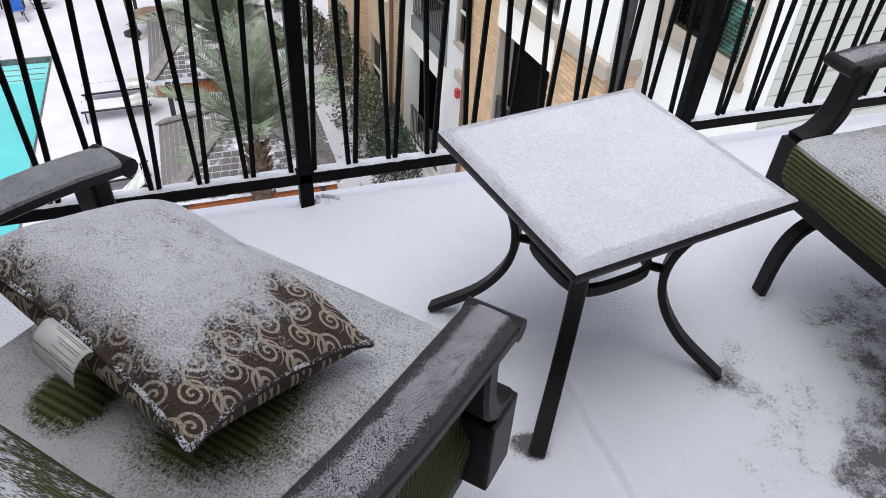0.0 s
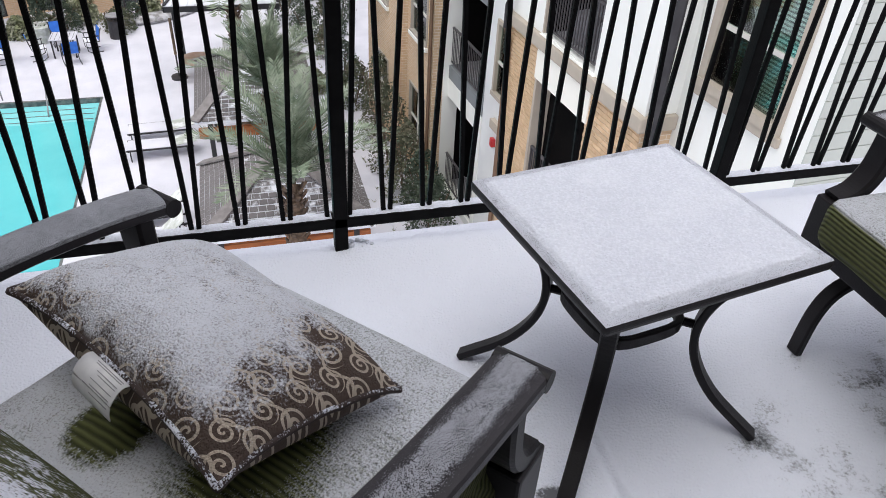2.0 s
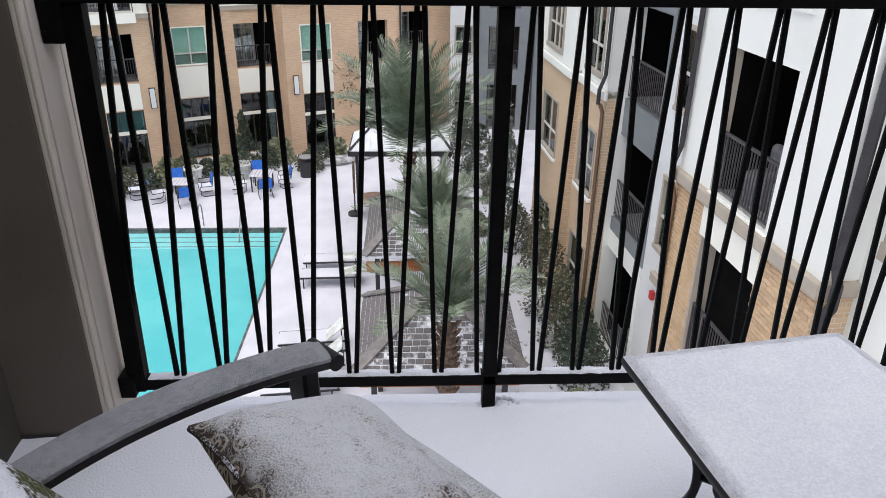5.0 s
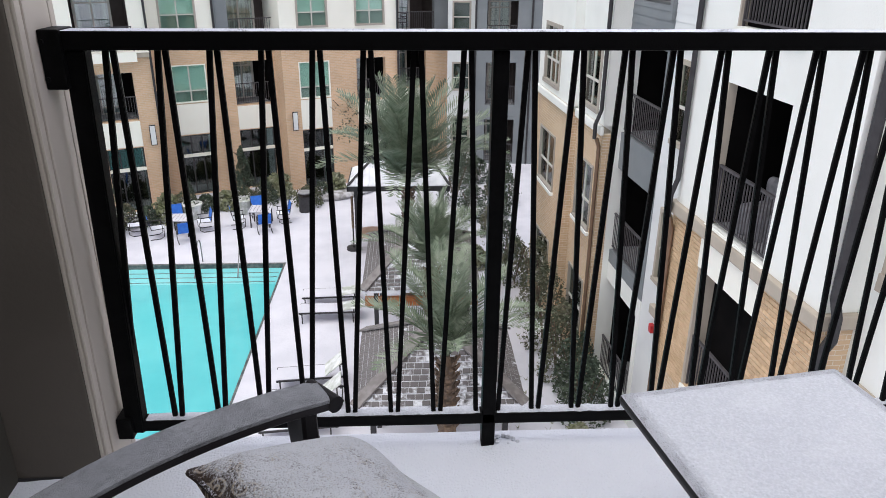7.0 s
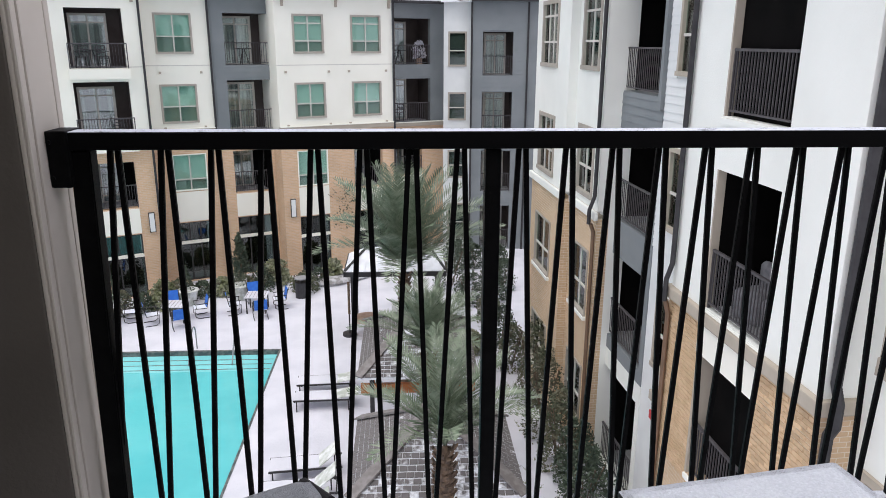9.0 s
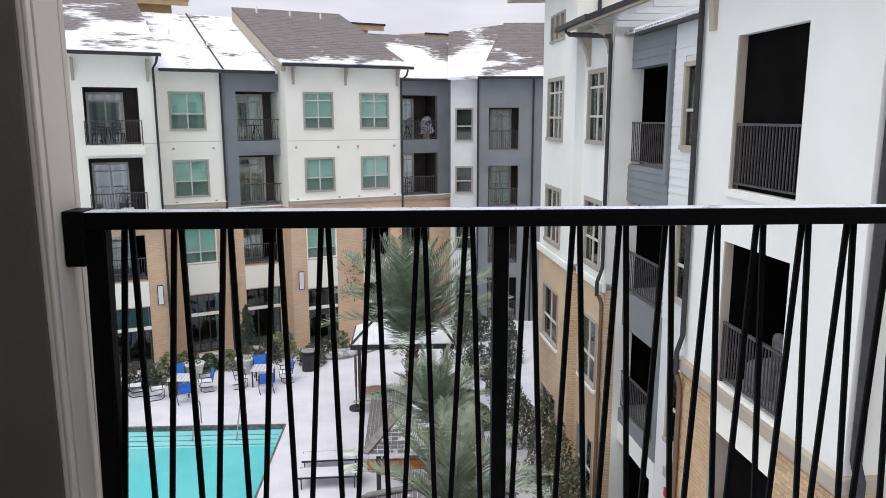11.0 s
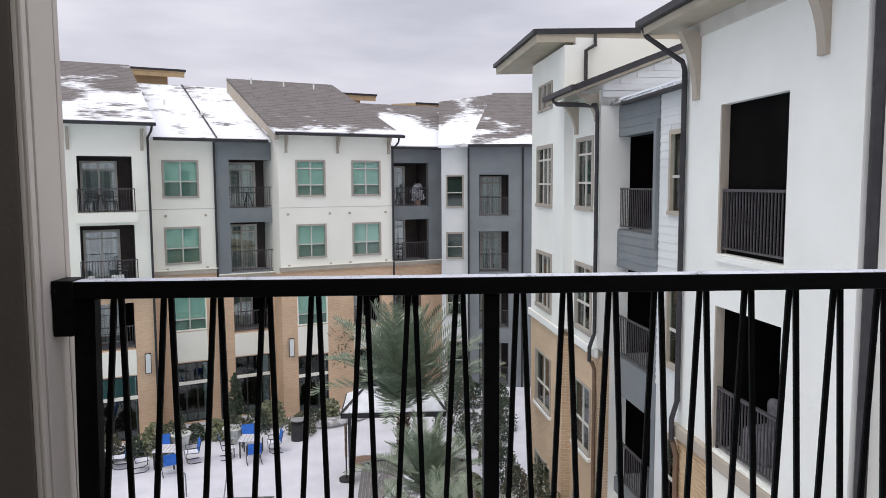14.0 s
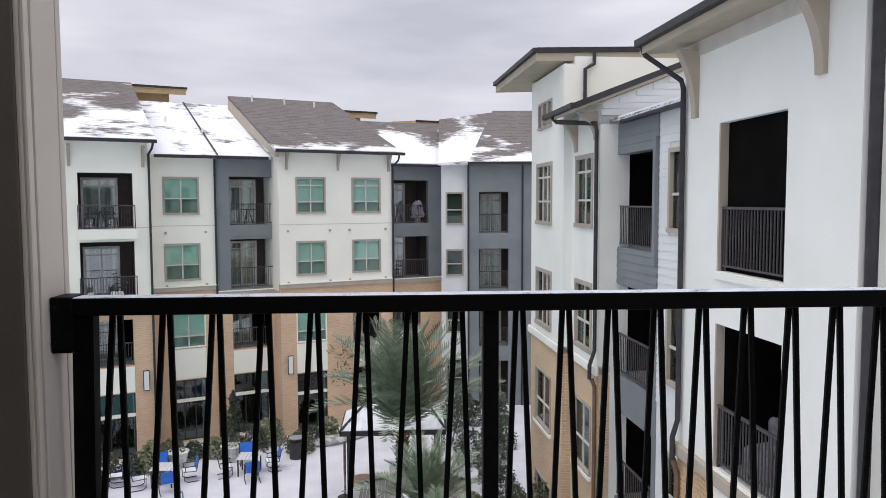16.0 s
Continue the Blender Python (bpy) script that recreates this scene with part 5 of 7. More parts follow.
def cushion_bm(x0, x1, y0, y1, z0, z1, r=0.045, n=7, crown=0.012, seg=18):
    """A boxed cushion: rounded edges, slightly crowned faces."""
    bm = bmesh.new()
    g = bmesh.ops.create_cube(bm, size=2.0)
    bmesh.ops.subdivide_edges(bm, edges=bm.edges, cuts=seg, use_grid_fill=True)
    cx, cy, cz = (x0 + x1) / 2, (y0 + y1) / 2, (z0 + z1) / 2
    hx, hy, hz = (x1 - x0) / 2, (y1 - y0) / 2, (z1 - z0) / 2
    for v in bm.verts:
        p = Vector((v.co.x * hx, v.co.y * hy, v.co.z * hz))
        q = Vector((max(-hx + r, min(hx - r, p.x)), max(-hy + r, min(hy - r, p.y)), max(-hz + r, min(hz - r, p.z))))
        d = p - q
        if d.length > 1e-6:
            p = q + d.normalized() * r * min(1.0, max(abs(d.x), abs(d.y), abs(d.z)) / r)
        k = (1 - (v.co.x) ** 2) * (1 - (v.co.y) ** 2) * (1 - abs(v.co.z) * 0)
        p.z += crown * k * (1 if v.co.z > 0 else -0.2)
        v.co = p + Vector((cx, cy, cz)) + Vector((0.003 * noise.noise(p * 9), 0.003 * noise.noise(p * 9 + Vector((5, 0, 0))), 0.003 * noise.noise(p * 11)))
    return bm


def armchair(m, label, skew=0.0):
    """Dark metal armchair, facing local x: arms with rolled ends, curved supports, frame, arched legs and two ribbed cushions."""
    ch = thing("armchair", m, label, "chair", "chairs beside the side table")
    for sgn in (1, -1):
        y = 0.304 * sgn
        pts = [(x, yy - skew * (x - 0.16), z) for x, yy, z in [(0.160, y, 0.560), (0.07, y + 0.008 * sgn, 0.566), (-0.05, y + 0.014 * sgn, 0.566), (-0.18, y + 0.010 * sgn, 0.558), (-0.31, y - 0.002 * sgn, 0.535), (-0.40, y - 0.02 * sgn, 0.50)]]
        bm = sweep(bmesh.new(), smooth_path(pts, 6), [(-0.036, -0.011), (-0.030, -0.016), (0.030, -0.016), (0.036, -0.011), (0.036, 0.001), (0.033, 0.005), (0.018, 0.0085), (0, 0.0092), (-0.018, 0.0085), (-0.033, 0.005), (-0.036, 0.001)])
        lay = bm.loops.layers.uv.new("across")
        line = smooth_path(pts, 6)
        for f in bm.faces:
            for lo in f.loops:
                q = min(line, key=lambda c: (c.x - lo.vert.co.x) ** 2 + (c.y - lo.vert.co.y) ** 2)
                side = lo.vert.co.y - q.y
                lo[lay].uv = (0.5 + side, lo.vert.co.x)
        arm = part("armrest", bm, ARM_FROST if sgn > 0 else ARM_DUST, ch)
        bm = bmesh.new()
        ring = [(0.161 + 0.014 * math.cos(a), 0.554 + 0.0145 * math.sin(a)) for a in [math.pi * 2 * i / 14 for i in range(14)]]
        va = [bm.verts.new((x, y - 0.036, z)) for x, z in ring]
        vb = [bm.verts.new((x, y + 0.036, z)) for x, z in ring]
        bm.faces.new(va)
        bm.faces.new(vb[::-1])
        for i in range(14):
            bm.faces.new((va[i], va[(i + 1) % 14], vb[(i + 1) % 14], vb[i]))
        part("rolled_end", bm, BRONZE, arm)
        # support: from the arm, curving forward into the block at the frame's corner
        pts = smooth_path([(0.118, y, 0.552), (0.120, y, 0.50), (0.130, y, 0.445), (0.158, y, 0.405), (0.198, y, 0.388)], 5)
        part("arm_support", sweep(bmesh.new(), pts, rect(0.052, 0.03, 0.005), up=(1, 0, 0.01)), BRONZE, ch)
        part("corner_block", boxed(0.140, 0.214, y - 0.03, y + 0.03, 0.250, 0.388, 0.005), BRONZE, ch)
        part("side_rail", boxed(-0.33, 0.140, y * 0.93 - 0.016, y * 0.93 + 0.016, 0.248, 0.288, 0.004), BRONZE, ch)
        k = 0.83
        pts = smooth_path([(-0.16, y * k, 0.27), (-0.08, y * k, 0.222), (0.02, y * k, 0.204), (0.10, y * k, 0.197), (0.150, y * k, 0.166), (0.174, y * k, 0.105), (0.182, y * k, 0.002)], 6)
        part("front_leg", sweep(bmesh.new(), pts, rect(0.036, 0.02, 0.004), up=(1, 0, 0.3)), BRONZE, ch)
        pts = smooth_path([(-0.40, y * 0.93, 0.505), (-0.36, y * 0.93, 0.40), (-0.33, y * 0.93, 0.28), (-0.36, y * 0.95, 0.14), (-0.43, y, 0.002)], 6)
        part("rear_leg", sweep(bmesh.new(), pts, rect(0.034, 0.022, 0.004), up=(1, 0, 0.3)), BRONZE, ch)
    part("front_rail", boxed(0.180, 0.213, -0.274, 0.274, 0.262, 0.305, 0.004), BRONZE, ch)
    part("back_rail", boxed(-0.35, -0.32, -0.27, 0.27, 0.262, 0.305, 0.004), BRONZE, ch)
    part("back_frame", sweep(bmesh.new(), [(-0.37, -0.25, 0.31), (-0.50, -0.25, 0.72), (-0.52, -0.2, 0.77), (-0.52, 0.2, 0.77), (-0.50, 0.25, 0.72), (-0.37, 0.25, 0.31)], circle(0.014, 8), up=(1, 0, 0)), BRONZE, ch)
    bm = cushion_bm(-0.27, 0.252, -0.285, 0.285, 0.303, 0.424, r=0.04)
    for v in bm.verts:
        # the sides sag over the rails
        if v.co.z < 0.37 and v.co.x < 0.16:
            k = min(1.0, max(0.0, (abs(v.co.y) - 0.2) / 0.07))
            v.co.z -= 0.05 * k * min(1.0, (0.16 - v.co.x) / 0.04)
            v.co.y *= 1 + 0.06 * k
    part("seat_cushion", bm, CORD, ch, "olive ribbed seat cushion dusted with snow", smooth=True)
    part("back_cushion", cushion_bm(-0.055, 0.055, -0.25, 0.25, -0.18, 0.18, r=0.05), CORD_BACK, ch, "olive ribbed back cushion with clumps of snow", m=pose(-0.300, 0, 0.555, 0, -29, 0), smooth=True)
    return ch


CHAIR = pose(-0.253, -0.897, 0, 0, 0, 43)
armchair(CHAIR, "dark metal armchair with olive ribbed cushions dusted with snow", 0.12)
armchair(pose(1.158, -0.838, 0, 0, 0, 181), "dark metal armchair with olive ribbed seat beside the railing")

# pillow
PILLOW = pose(-0.277, -0.842, 0.526, 2.2, 16.0, 36)
PW, PD, PT = 0.276, 0.412, 0.060
bm = bmesh.new()
N = 44


def pillow_point(u, v, side):
    e = (1 - abs(u) ** 3.2) * (1 - abs(v) ** 3.2)
    pinch = 1 - 0.10 * (1 - v * v) * abs(u) ** 3
    pinch2 = 1 - 0.07 * (1 - u * u) * abs(v) ** 3
    x, y = u * PW / 2 * pinch, v * PD / 2 * pinch2
    z = side * PT * (1.0 if side > 0 else 1.5) * max(0.0, e) ** 0.55
    z += 0.006 * e * noise.noise(Vector((u * 2.1, v * 2.4, side)))
    corner = (u * u * v * v) ** 2
    z += -0.012 * corner
    fold = math.exp(-((u - 0.55 - 0.25 * v) / 0.07) ** 2) * math.exp(-((v + 0.75) / 0.22) ** 2)
    z -= side * 0.012 * fold * (1 if side > 0 else 0)
    return (x, y, z)


top = {}
for side in (1, -1):
    g = [[None] * (N + 1) for _ in range(N + 1)]
    for i in range(N + 1):
        for j in range(N + 1):
            u, v = math.sin((i / N - 0.5) * math.pi), math.sin((j / N - 0.5) * math.pi)
            edge = i in (0, N) or j in (0, N)
            if edge and (i, j) in top:
                g[i][j] = top[i, j]
            else:
                g[i][j] = bm.verts.new(pillow_point(u, v, side))
                if edge:
                    top[i, j] = g[i][j]
    for i in range(N):
        for j in range(N):
            f = (g[i][j], g[i + 1][j], g[i + 1][j + 1], g[i][j + 1])
            bm.faces.new(f if side > 0 else f[::-1])
pil = thing("throw_pillow", PILLOW, "brown cream scroll-patterned lumbar pillow half covered by snow", "pillow")
part("pillow_body", bm, SCROLL, pil, smooth=True)
loop = []
for i in range(N):
    loop.append((math.sin((i / N - 0.5) * math.pi), -1))
for j in range(N):
    loop.append((1, math.sin((j / N - 0.5) * math.pi)))
for i in range(N):
    loop.append((math.sin((0.5 - i / N) * math.pi), 1))
for j in range(N):
    loop.append((-1, math.sin((0.5 - j / N) * math.pi)))
lp = [Vector(pillow_point(u, v, 1)) for u, v in loop]
lp = [p for i, p in enumerate(lp) if (p - lp[i - 1]).length > 0.0015]
part("piping", sweep(bmesh.new(), lp + [lp[0]], circle(0.0045, 8), caps=False), PIPING, pil, "dark brown piping", smooth=True)
# care tag
bm = bmesh.new()
tp = smooth_path([(-0.126, -0.005, 0.0), (-0.138, -0.005, 0.0), (-0.148, -0.005, -0.012), (-0.151, -0.005, -0.026), (-0.149, -0.005, -0.038)], 5)
sweep(bm, tp, rect(0.074, 0.0012), up=(0.2, 0, 1))
tag = part("care_tag", bm, TAG, pil, "white curled fabric care tag with rows of unreadable print", smooth=True)
for i in range(9):
    k = 3 + i * 1.6
    p0 = tp[int(k)]
    q = tp[min(int(k) + 1, len(tp) - 1)]
    d = (q - p0).normalized()
    nrm = d.cross(Vector((0, 1, 0)))
    nrm = nrm if nrm.z > 0 else -nrm
    c = p0 + nrm * 0.0012
    ln = 0.025 + 0.03 * random.random()
    bar(bm := bmesh.new(), c + Vector((0, -0.032, 0)), c + Vector((0, -0.032 + ln, 0)), 0.001, 0.0004, up=nrm)
    part("print_line", bm, CONCRETE, tag)


# ---- courtyard things ----
def tube(bm, pts, r, n=6):
    return sweep(bm, pts, circle(r, n), up=(0.13, 0.21, 0.97))


def leaf_cloud(bm, n, fx, size, seed, flat=0.3):
    """Many small leaves set by fx(rng) -> centre; each a bent four-cornered blade."""
    rng = random.Random(seed)
    for _ in range(n):
        c = Vector(fx(rng))
        a = Vector((rng.uniform(-1, 1), rng.uniform(-1, 1), rng.uniform(-flat, 1))).normalized()
        b_ = a.cross(Vector((rng.uniform(-1, 1), rng.uniform(-1, 1), rng.uniform(-1, 1)))).normalized()
        L = size * rng.uniform(0.6, 1.3)
        w = L * 0.28
        v = [bm.verts.new(c - a * L * 0.5), bm.verts.new(c + b_ * w), bm.verts.new(c + a * L * 0.5), bm.verts.new(c - b_ * w)]
        bm.faces.new(v)
    return bm


def clump(rng, r, h, gaps):
    """A point near the outside of an uneven mound."""
    while True:
        a, q = rng.uniform(0, 2 * math.pi), rng.random() ** 0.5
        z = rng.random()
        k = 0.55 + 0.45 * noise.noise(Vector((math.cos(a) * 2 + gaps, math.sin(a) * 2, z * 3)))
        rr = r * (0.35 + 0.65 * q) * math.sqrt(max(0.05, 1 - (z * 1.0) ** 2)) * (0.6 + 0.6 * k)
        return (rr * math.cos(a), rr * math.sin(a), z * h * (0.75 + 0.35 * k))


def shrub(x, y, r, h, leaf, seed, label, n=420, size=0.1, category="shrub", z=GROUND_Z, group="planting in the courtyard"):
    ob = thing("shrub", pose(x, y, z), label, category, group)
    bm = bmesh.new()
    rng = random.Random(seed)
    for i in range(7):
        a = rng.uniform(0, 6.28)
        tube(bm, [(0, 0, 0), (0.3 * r * math.cos(a), 0.3 * r * math.sin(a), h * 0.4), (0.6 * r * math.cos(a), 0.6 * r * math.sin(a), h * 0.75)], 0.012, 5)
    part("stem", bm, BARK, ob)
    part("foliage", leaf_cloud(bmesh.new(), n, lambda g: clump(g, r, h, seed), size, seed + 5), leaf, ob)
    return ob


def small_tree(x, y, h, r, leaf, seed, label, n=700, size=0.1, z=GROUND_Z, trunk=0.35):
    ob = thing("tree", pose(x, y, z), label, "tree", "young trees by the facade")
    bm = bmesh.new()
    rng = random.Random(seed)
    tube(bm, [(0, 0, 0), (0.02, 0.01, h * 0.4), (0, 0.02, h * 0.9)], 0.035, 7)
    for i in range(9):
        a, z0 = rng.uniform(0, 6.28), h * rng.uniform(0.35, 0.75)
        tube(bm, [(0, 0, z0), (0.4 * r * math.cos(a), 0.4 * r * math.sin(a), z0 + 0.12 * h), (0.8 * r * math.cos(a), 0.8 * r * math.sin(a), z0 + 0.2 * h)], 0.012, 5)
    part("trunk", bm, BARK, ob)

    def at(g):
        t = g.random()
        a = g.uniform(0, 6.28)
        rad = r * (1 - t) ** 0.6 * (0.5 + 0.5 * g.random()) * (0.75 + 0.5 * noise.noise(Vector((a, t * 4, seed))))
        return (rad * math.cos(a), rad * math.sin(a), h * (trunk + (1 - trunk) * t))
    part("crown", leaf_cloud(bmesh.new(), n, at, size, seed), leaf, ob)
    return ob


def palm(x, y, crown_z, spread, rise, seed, label, fronds=46, trunk_r=0.17, leaflets=34):
    """A date palm: scaled trunk and a crown of arching feathered fronds."""
    ob = thing("palm_tree", pose(x, y, GROUND_Z), label, "palm", "palms between the pavilions")
    H = crown_z - GROUND_Z
    rng = random.Random(seed)
    bm = bmesh.new()
    rings = []
    nz = 46
    for i in range(nz + 1):
        t = i / nz
        r = trunk_r * (1.15 - 0.25 * t) * (1.0 + (0.16 if i % 2 else -0.05)) * (1.0 - 0.75 * max(0, t - 0.92) / 0.08)
        rings.append([bm.verts.new((r * (1 + 0.1 * rng.uniform(-1, 1)) * math.cos(a), r * (1 + 0.1 * rng.uniform(-1, 1)) * math.sin(a), H * t + 0.0)) for a in [2 * math.pi * (k + 0.5 * (i % 2)) / 12 for k in range(12)]])
    for r0, r1 in zip(rings, rings[1:]):
        for k in range(12):
            bm.faces.new((r0[k], r0[(k + 1) % 12], r1[(k + 1) % 12], r1[k]))
    bm.faces.new(rings[-1])
    for i in range(90):
        # stubs of cut fronds round the upper trunk
        a, zz = 2.4 * i, H * (0.62 + 0.36 * i / 90)
        c, s_ = math.cos(a), math.sin(a)
        bar(bm, (trunk_r * 0.85 * c, trunk_r * 0.85 * s_, zz), (trunk_r * 1.35 * c, trunk_r * 1.35 * s_, zz + 0.12), 0.07, 0.03)
    part("trunk", bm, BARK, ob, "brown trunk with old leaf bases")
    bm = bmesh.new()
    for f in range(fronds):
        a = 2.399963 * f + rng.uniform(-0.2, 0.2)
        t = (f + 0.5) / fronds
        lift = 1.52 - 0.85 * t ** 1.1 + rng.uniform(-0.1, 0.1)
        L = spread * rng.uniform(0.85, 1.12)
        d = Vector((math.cos(a), math.sin(a), 0))
        side = Vector((-math.sin(a), math.cos(a), 0))
        pts, p, ang = [], Vector((0, 0, H)), lift
        n = 12
        for i in range(n + 1):
            pts.append(p.copy())
            p = p + (d * math.cos(ang) + Vector((0, 0, math.sin(ang) * rise))) * (L / n)
            ang -= (0.03 + 0.07 * (i / n)) * (0.5 + 1.2 * t)
        for i in range(n):
            q0, q1 = pts[i], pts[i + 1]
            w = 0.018 * (1 - i / n) + 0.004
            bm.faces.new([bm.verts.new(v) for v in (q0 - side * w, q0 + side * w, q1 + side * w * 0.8, q1 - side * w * 0.8)])
        for i in range(leaflets):
            k = 0.12 + 0.88 * (i + 0.5) / leaflets
            fi = k * n
            i0 = min(int(fi), n - 1)
            q = pts[i0].lerp(pts[i0 + 1], fi - i0)
            tan = (pts[i0 + 1] - pts[i0]).normalized()
            nrm = side.cross(tan).normalized()
            ll = L * 0.225 * (math.sin(math.pi * min(1, 0.15 + 0.8 * k)) ** 0.7) * rng.uniform(0.85, 1.15)
            for s in (-1, 1):
                dr = (tan * 0.75 + side * s * 0.8 + nrm * (-0.28 if k > 0.3 else 0.15) + Vector((0, 0, rng.uniform(-0.12, 0.05)))).normalized()
                e = q + dr * ll
                m = q + dr * ll * 0.45 + nrm * 0.01
                wv = tan * (0.019 * spread / 1.6) + nrm * rng.uniform(-0.006, 0.006)
                bm.faces.new([bm.verts.new(v) for v in (q - wv * 0.6, m - wv, e, m + wv)])
    part("crown", bm, FROND, ob, "grey-green feathered fronds")
    return ob


palm(0.46, 9.9, -5.68, 2.05, 1.0, 11, "date palm rising in front of the shingled pavilion", 23)
palm(0.35, 15.3, -6.3, 2.0, 1.0, 12, "date palm between the two shingled pavilions", 28)
palm(-0.25, 20.9, -5.95, 3.55, 1.0, 13, "tall date palm behind the second pavilion", 38)


def shingle_mat():
    m = bpy.data.materials.new("snowy_shingle")
    m.use_nodes = True
    t = m.node_tree
    p = t.nodes["Principled BSDF"]
    p.inputs["Roughness"].default_value = 0.95
    g = t.nodes.new("ShaderNodeNewGeometry")
    n = t.nodes.new("ShaderNodeTexNoise")
    n.inputs["Scale"].default_value, n.inputs["Detail"].default_value = 1.3, 5.0
    t.links.new(g.outputs["Position"], n.inputs["Vector"])
    n2 = t.nodes.new("ShaderNodeTexNoise")
    n2.inputs["Scale"].default_value, n2.inputs["Detail"].default_value = 9.0, 3.0
    t.links.new(g.outputs["Position"], n2.inputs["Vector"])
    a = t.nodes.new("ShaderNodeMath")
    a.operation = "MULTIPLY_ADD"
    t.links.new(g.outputs["Random Per Island"], a.inputs[0])
    a.inputs[1].default_value = 0.34
    t.links.new(n.outputs["Fac"], a.inputs[2])
    b_ = t.nodes.new("ShaderNodeMath")
    b_.operation = "MULTIPLY_ADD"
    t.links.new(n2.outputs["Fac"], b_.inputs[0])
    b_.inputs[1].default_value = 0.5
    t.links.new(a.outputs[0], b_.inputs[2])
    r = t.nodes.new("ShaderNodeMapRange")
    r.inputs["From Min"].default_value, r.inputs["From Max"].default_value = 0.90, 1.02
    sn = t.nodes.new("ShaderNodeSeparateXYZ")
    t.links.new(g.outputs["Normal"], sn.inputs[0])
    drift = t.nodes.new("ShaderNodeMath")
    drift.operation = "MULTIPLY_ADD"
    t.links.new(sn.outputs[1], drift.inputs[0])
    drift.inputs[1].default_value = -0.24
    t.links.new(b_.outputs[0], drift.inputs[2])
    off = t.nodes.new("ShaderNodeMath")
    off.operation = "SUBTRACT"
    t.links.new(drift.outputs[0], off.inputs[0])
    off.inputs[1].default_value = 0.12
    # the slopes that face east and west keep less of it
    side = t.nodes.new("ShaderNodeMath")
    side.operation = "ABSOLUTE"
    t.links.new(sn.outputs[0], side.inputs[0])
    less = t.nodes.new("ShaderNodeMath")
    less.operation = "MULTIPLY_ADD"
    less.inputs[1].default_value = -0.35
    t.links.new(side.outputs[0], less.inputs[0])
    t.links.new(off.outputs[0], less.inputs[2])
    t.links.new(less.outputs[0], r.inputs[0])
    x = t.nodes.new("ShaderNodeMix")
    x.data_type = "RGBA"
    t.links.new(r.outputs[0], x.inputs[0])
    x.inputs[6].default_value, x.inputs[7].default_value = (0.15, 0.14, 0.14, 1), (0.74, 0.76, 0.8, 1)
    t.links.new(x.outputs[2], p.inputs["Base Color"])
    return m


SNOWY_SHINGLE = shingle_mat()
SNOW_JOINT = mat("snow_in_joints", (0.78, 0.80, 0.84), 0.9, col2=(0.5, 0.5, 0.52), scale=5, lo=0.55, hi=0.7)


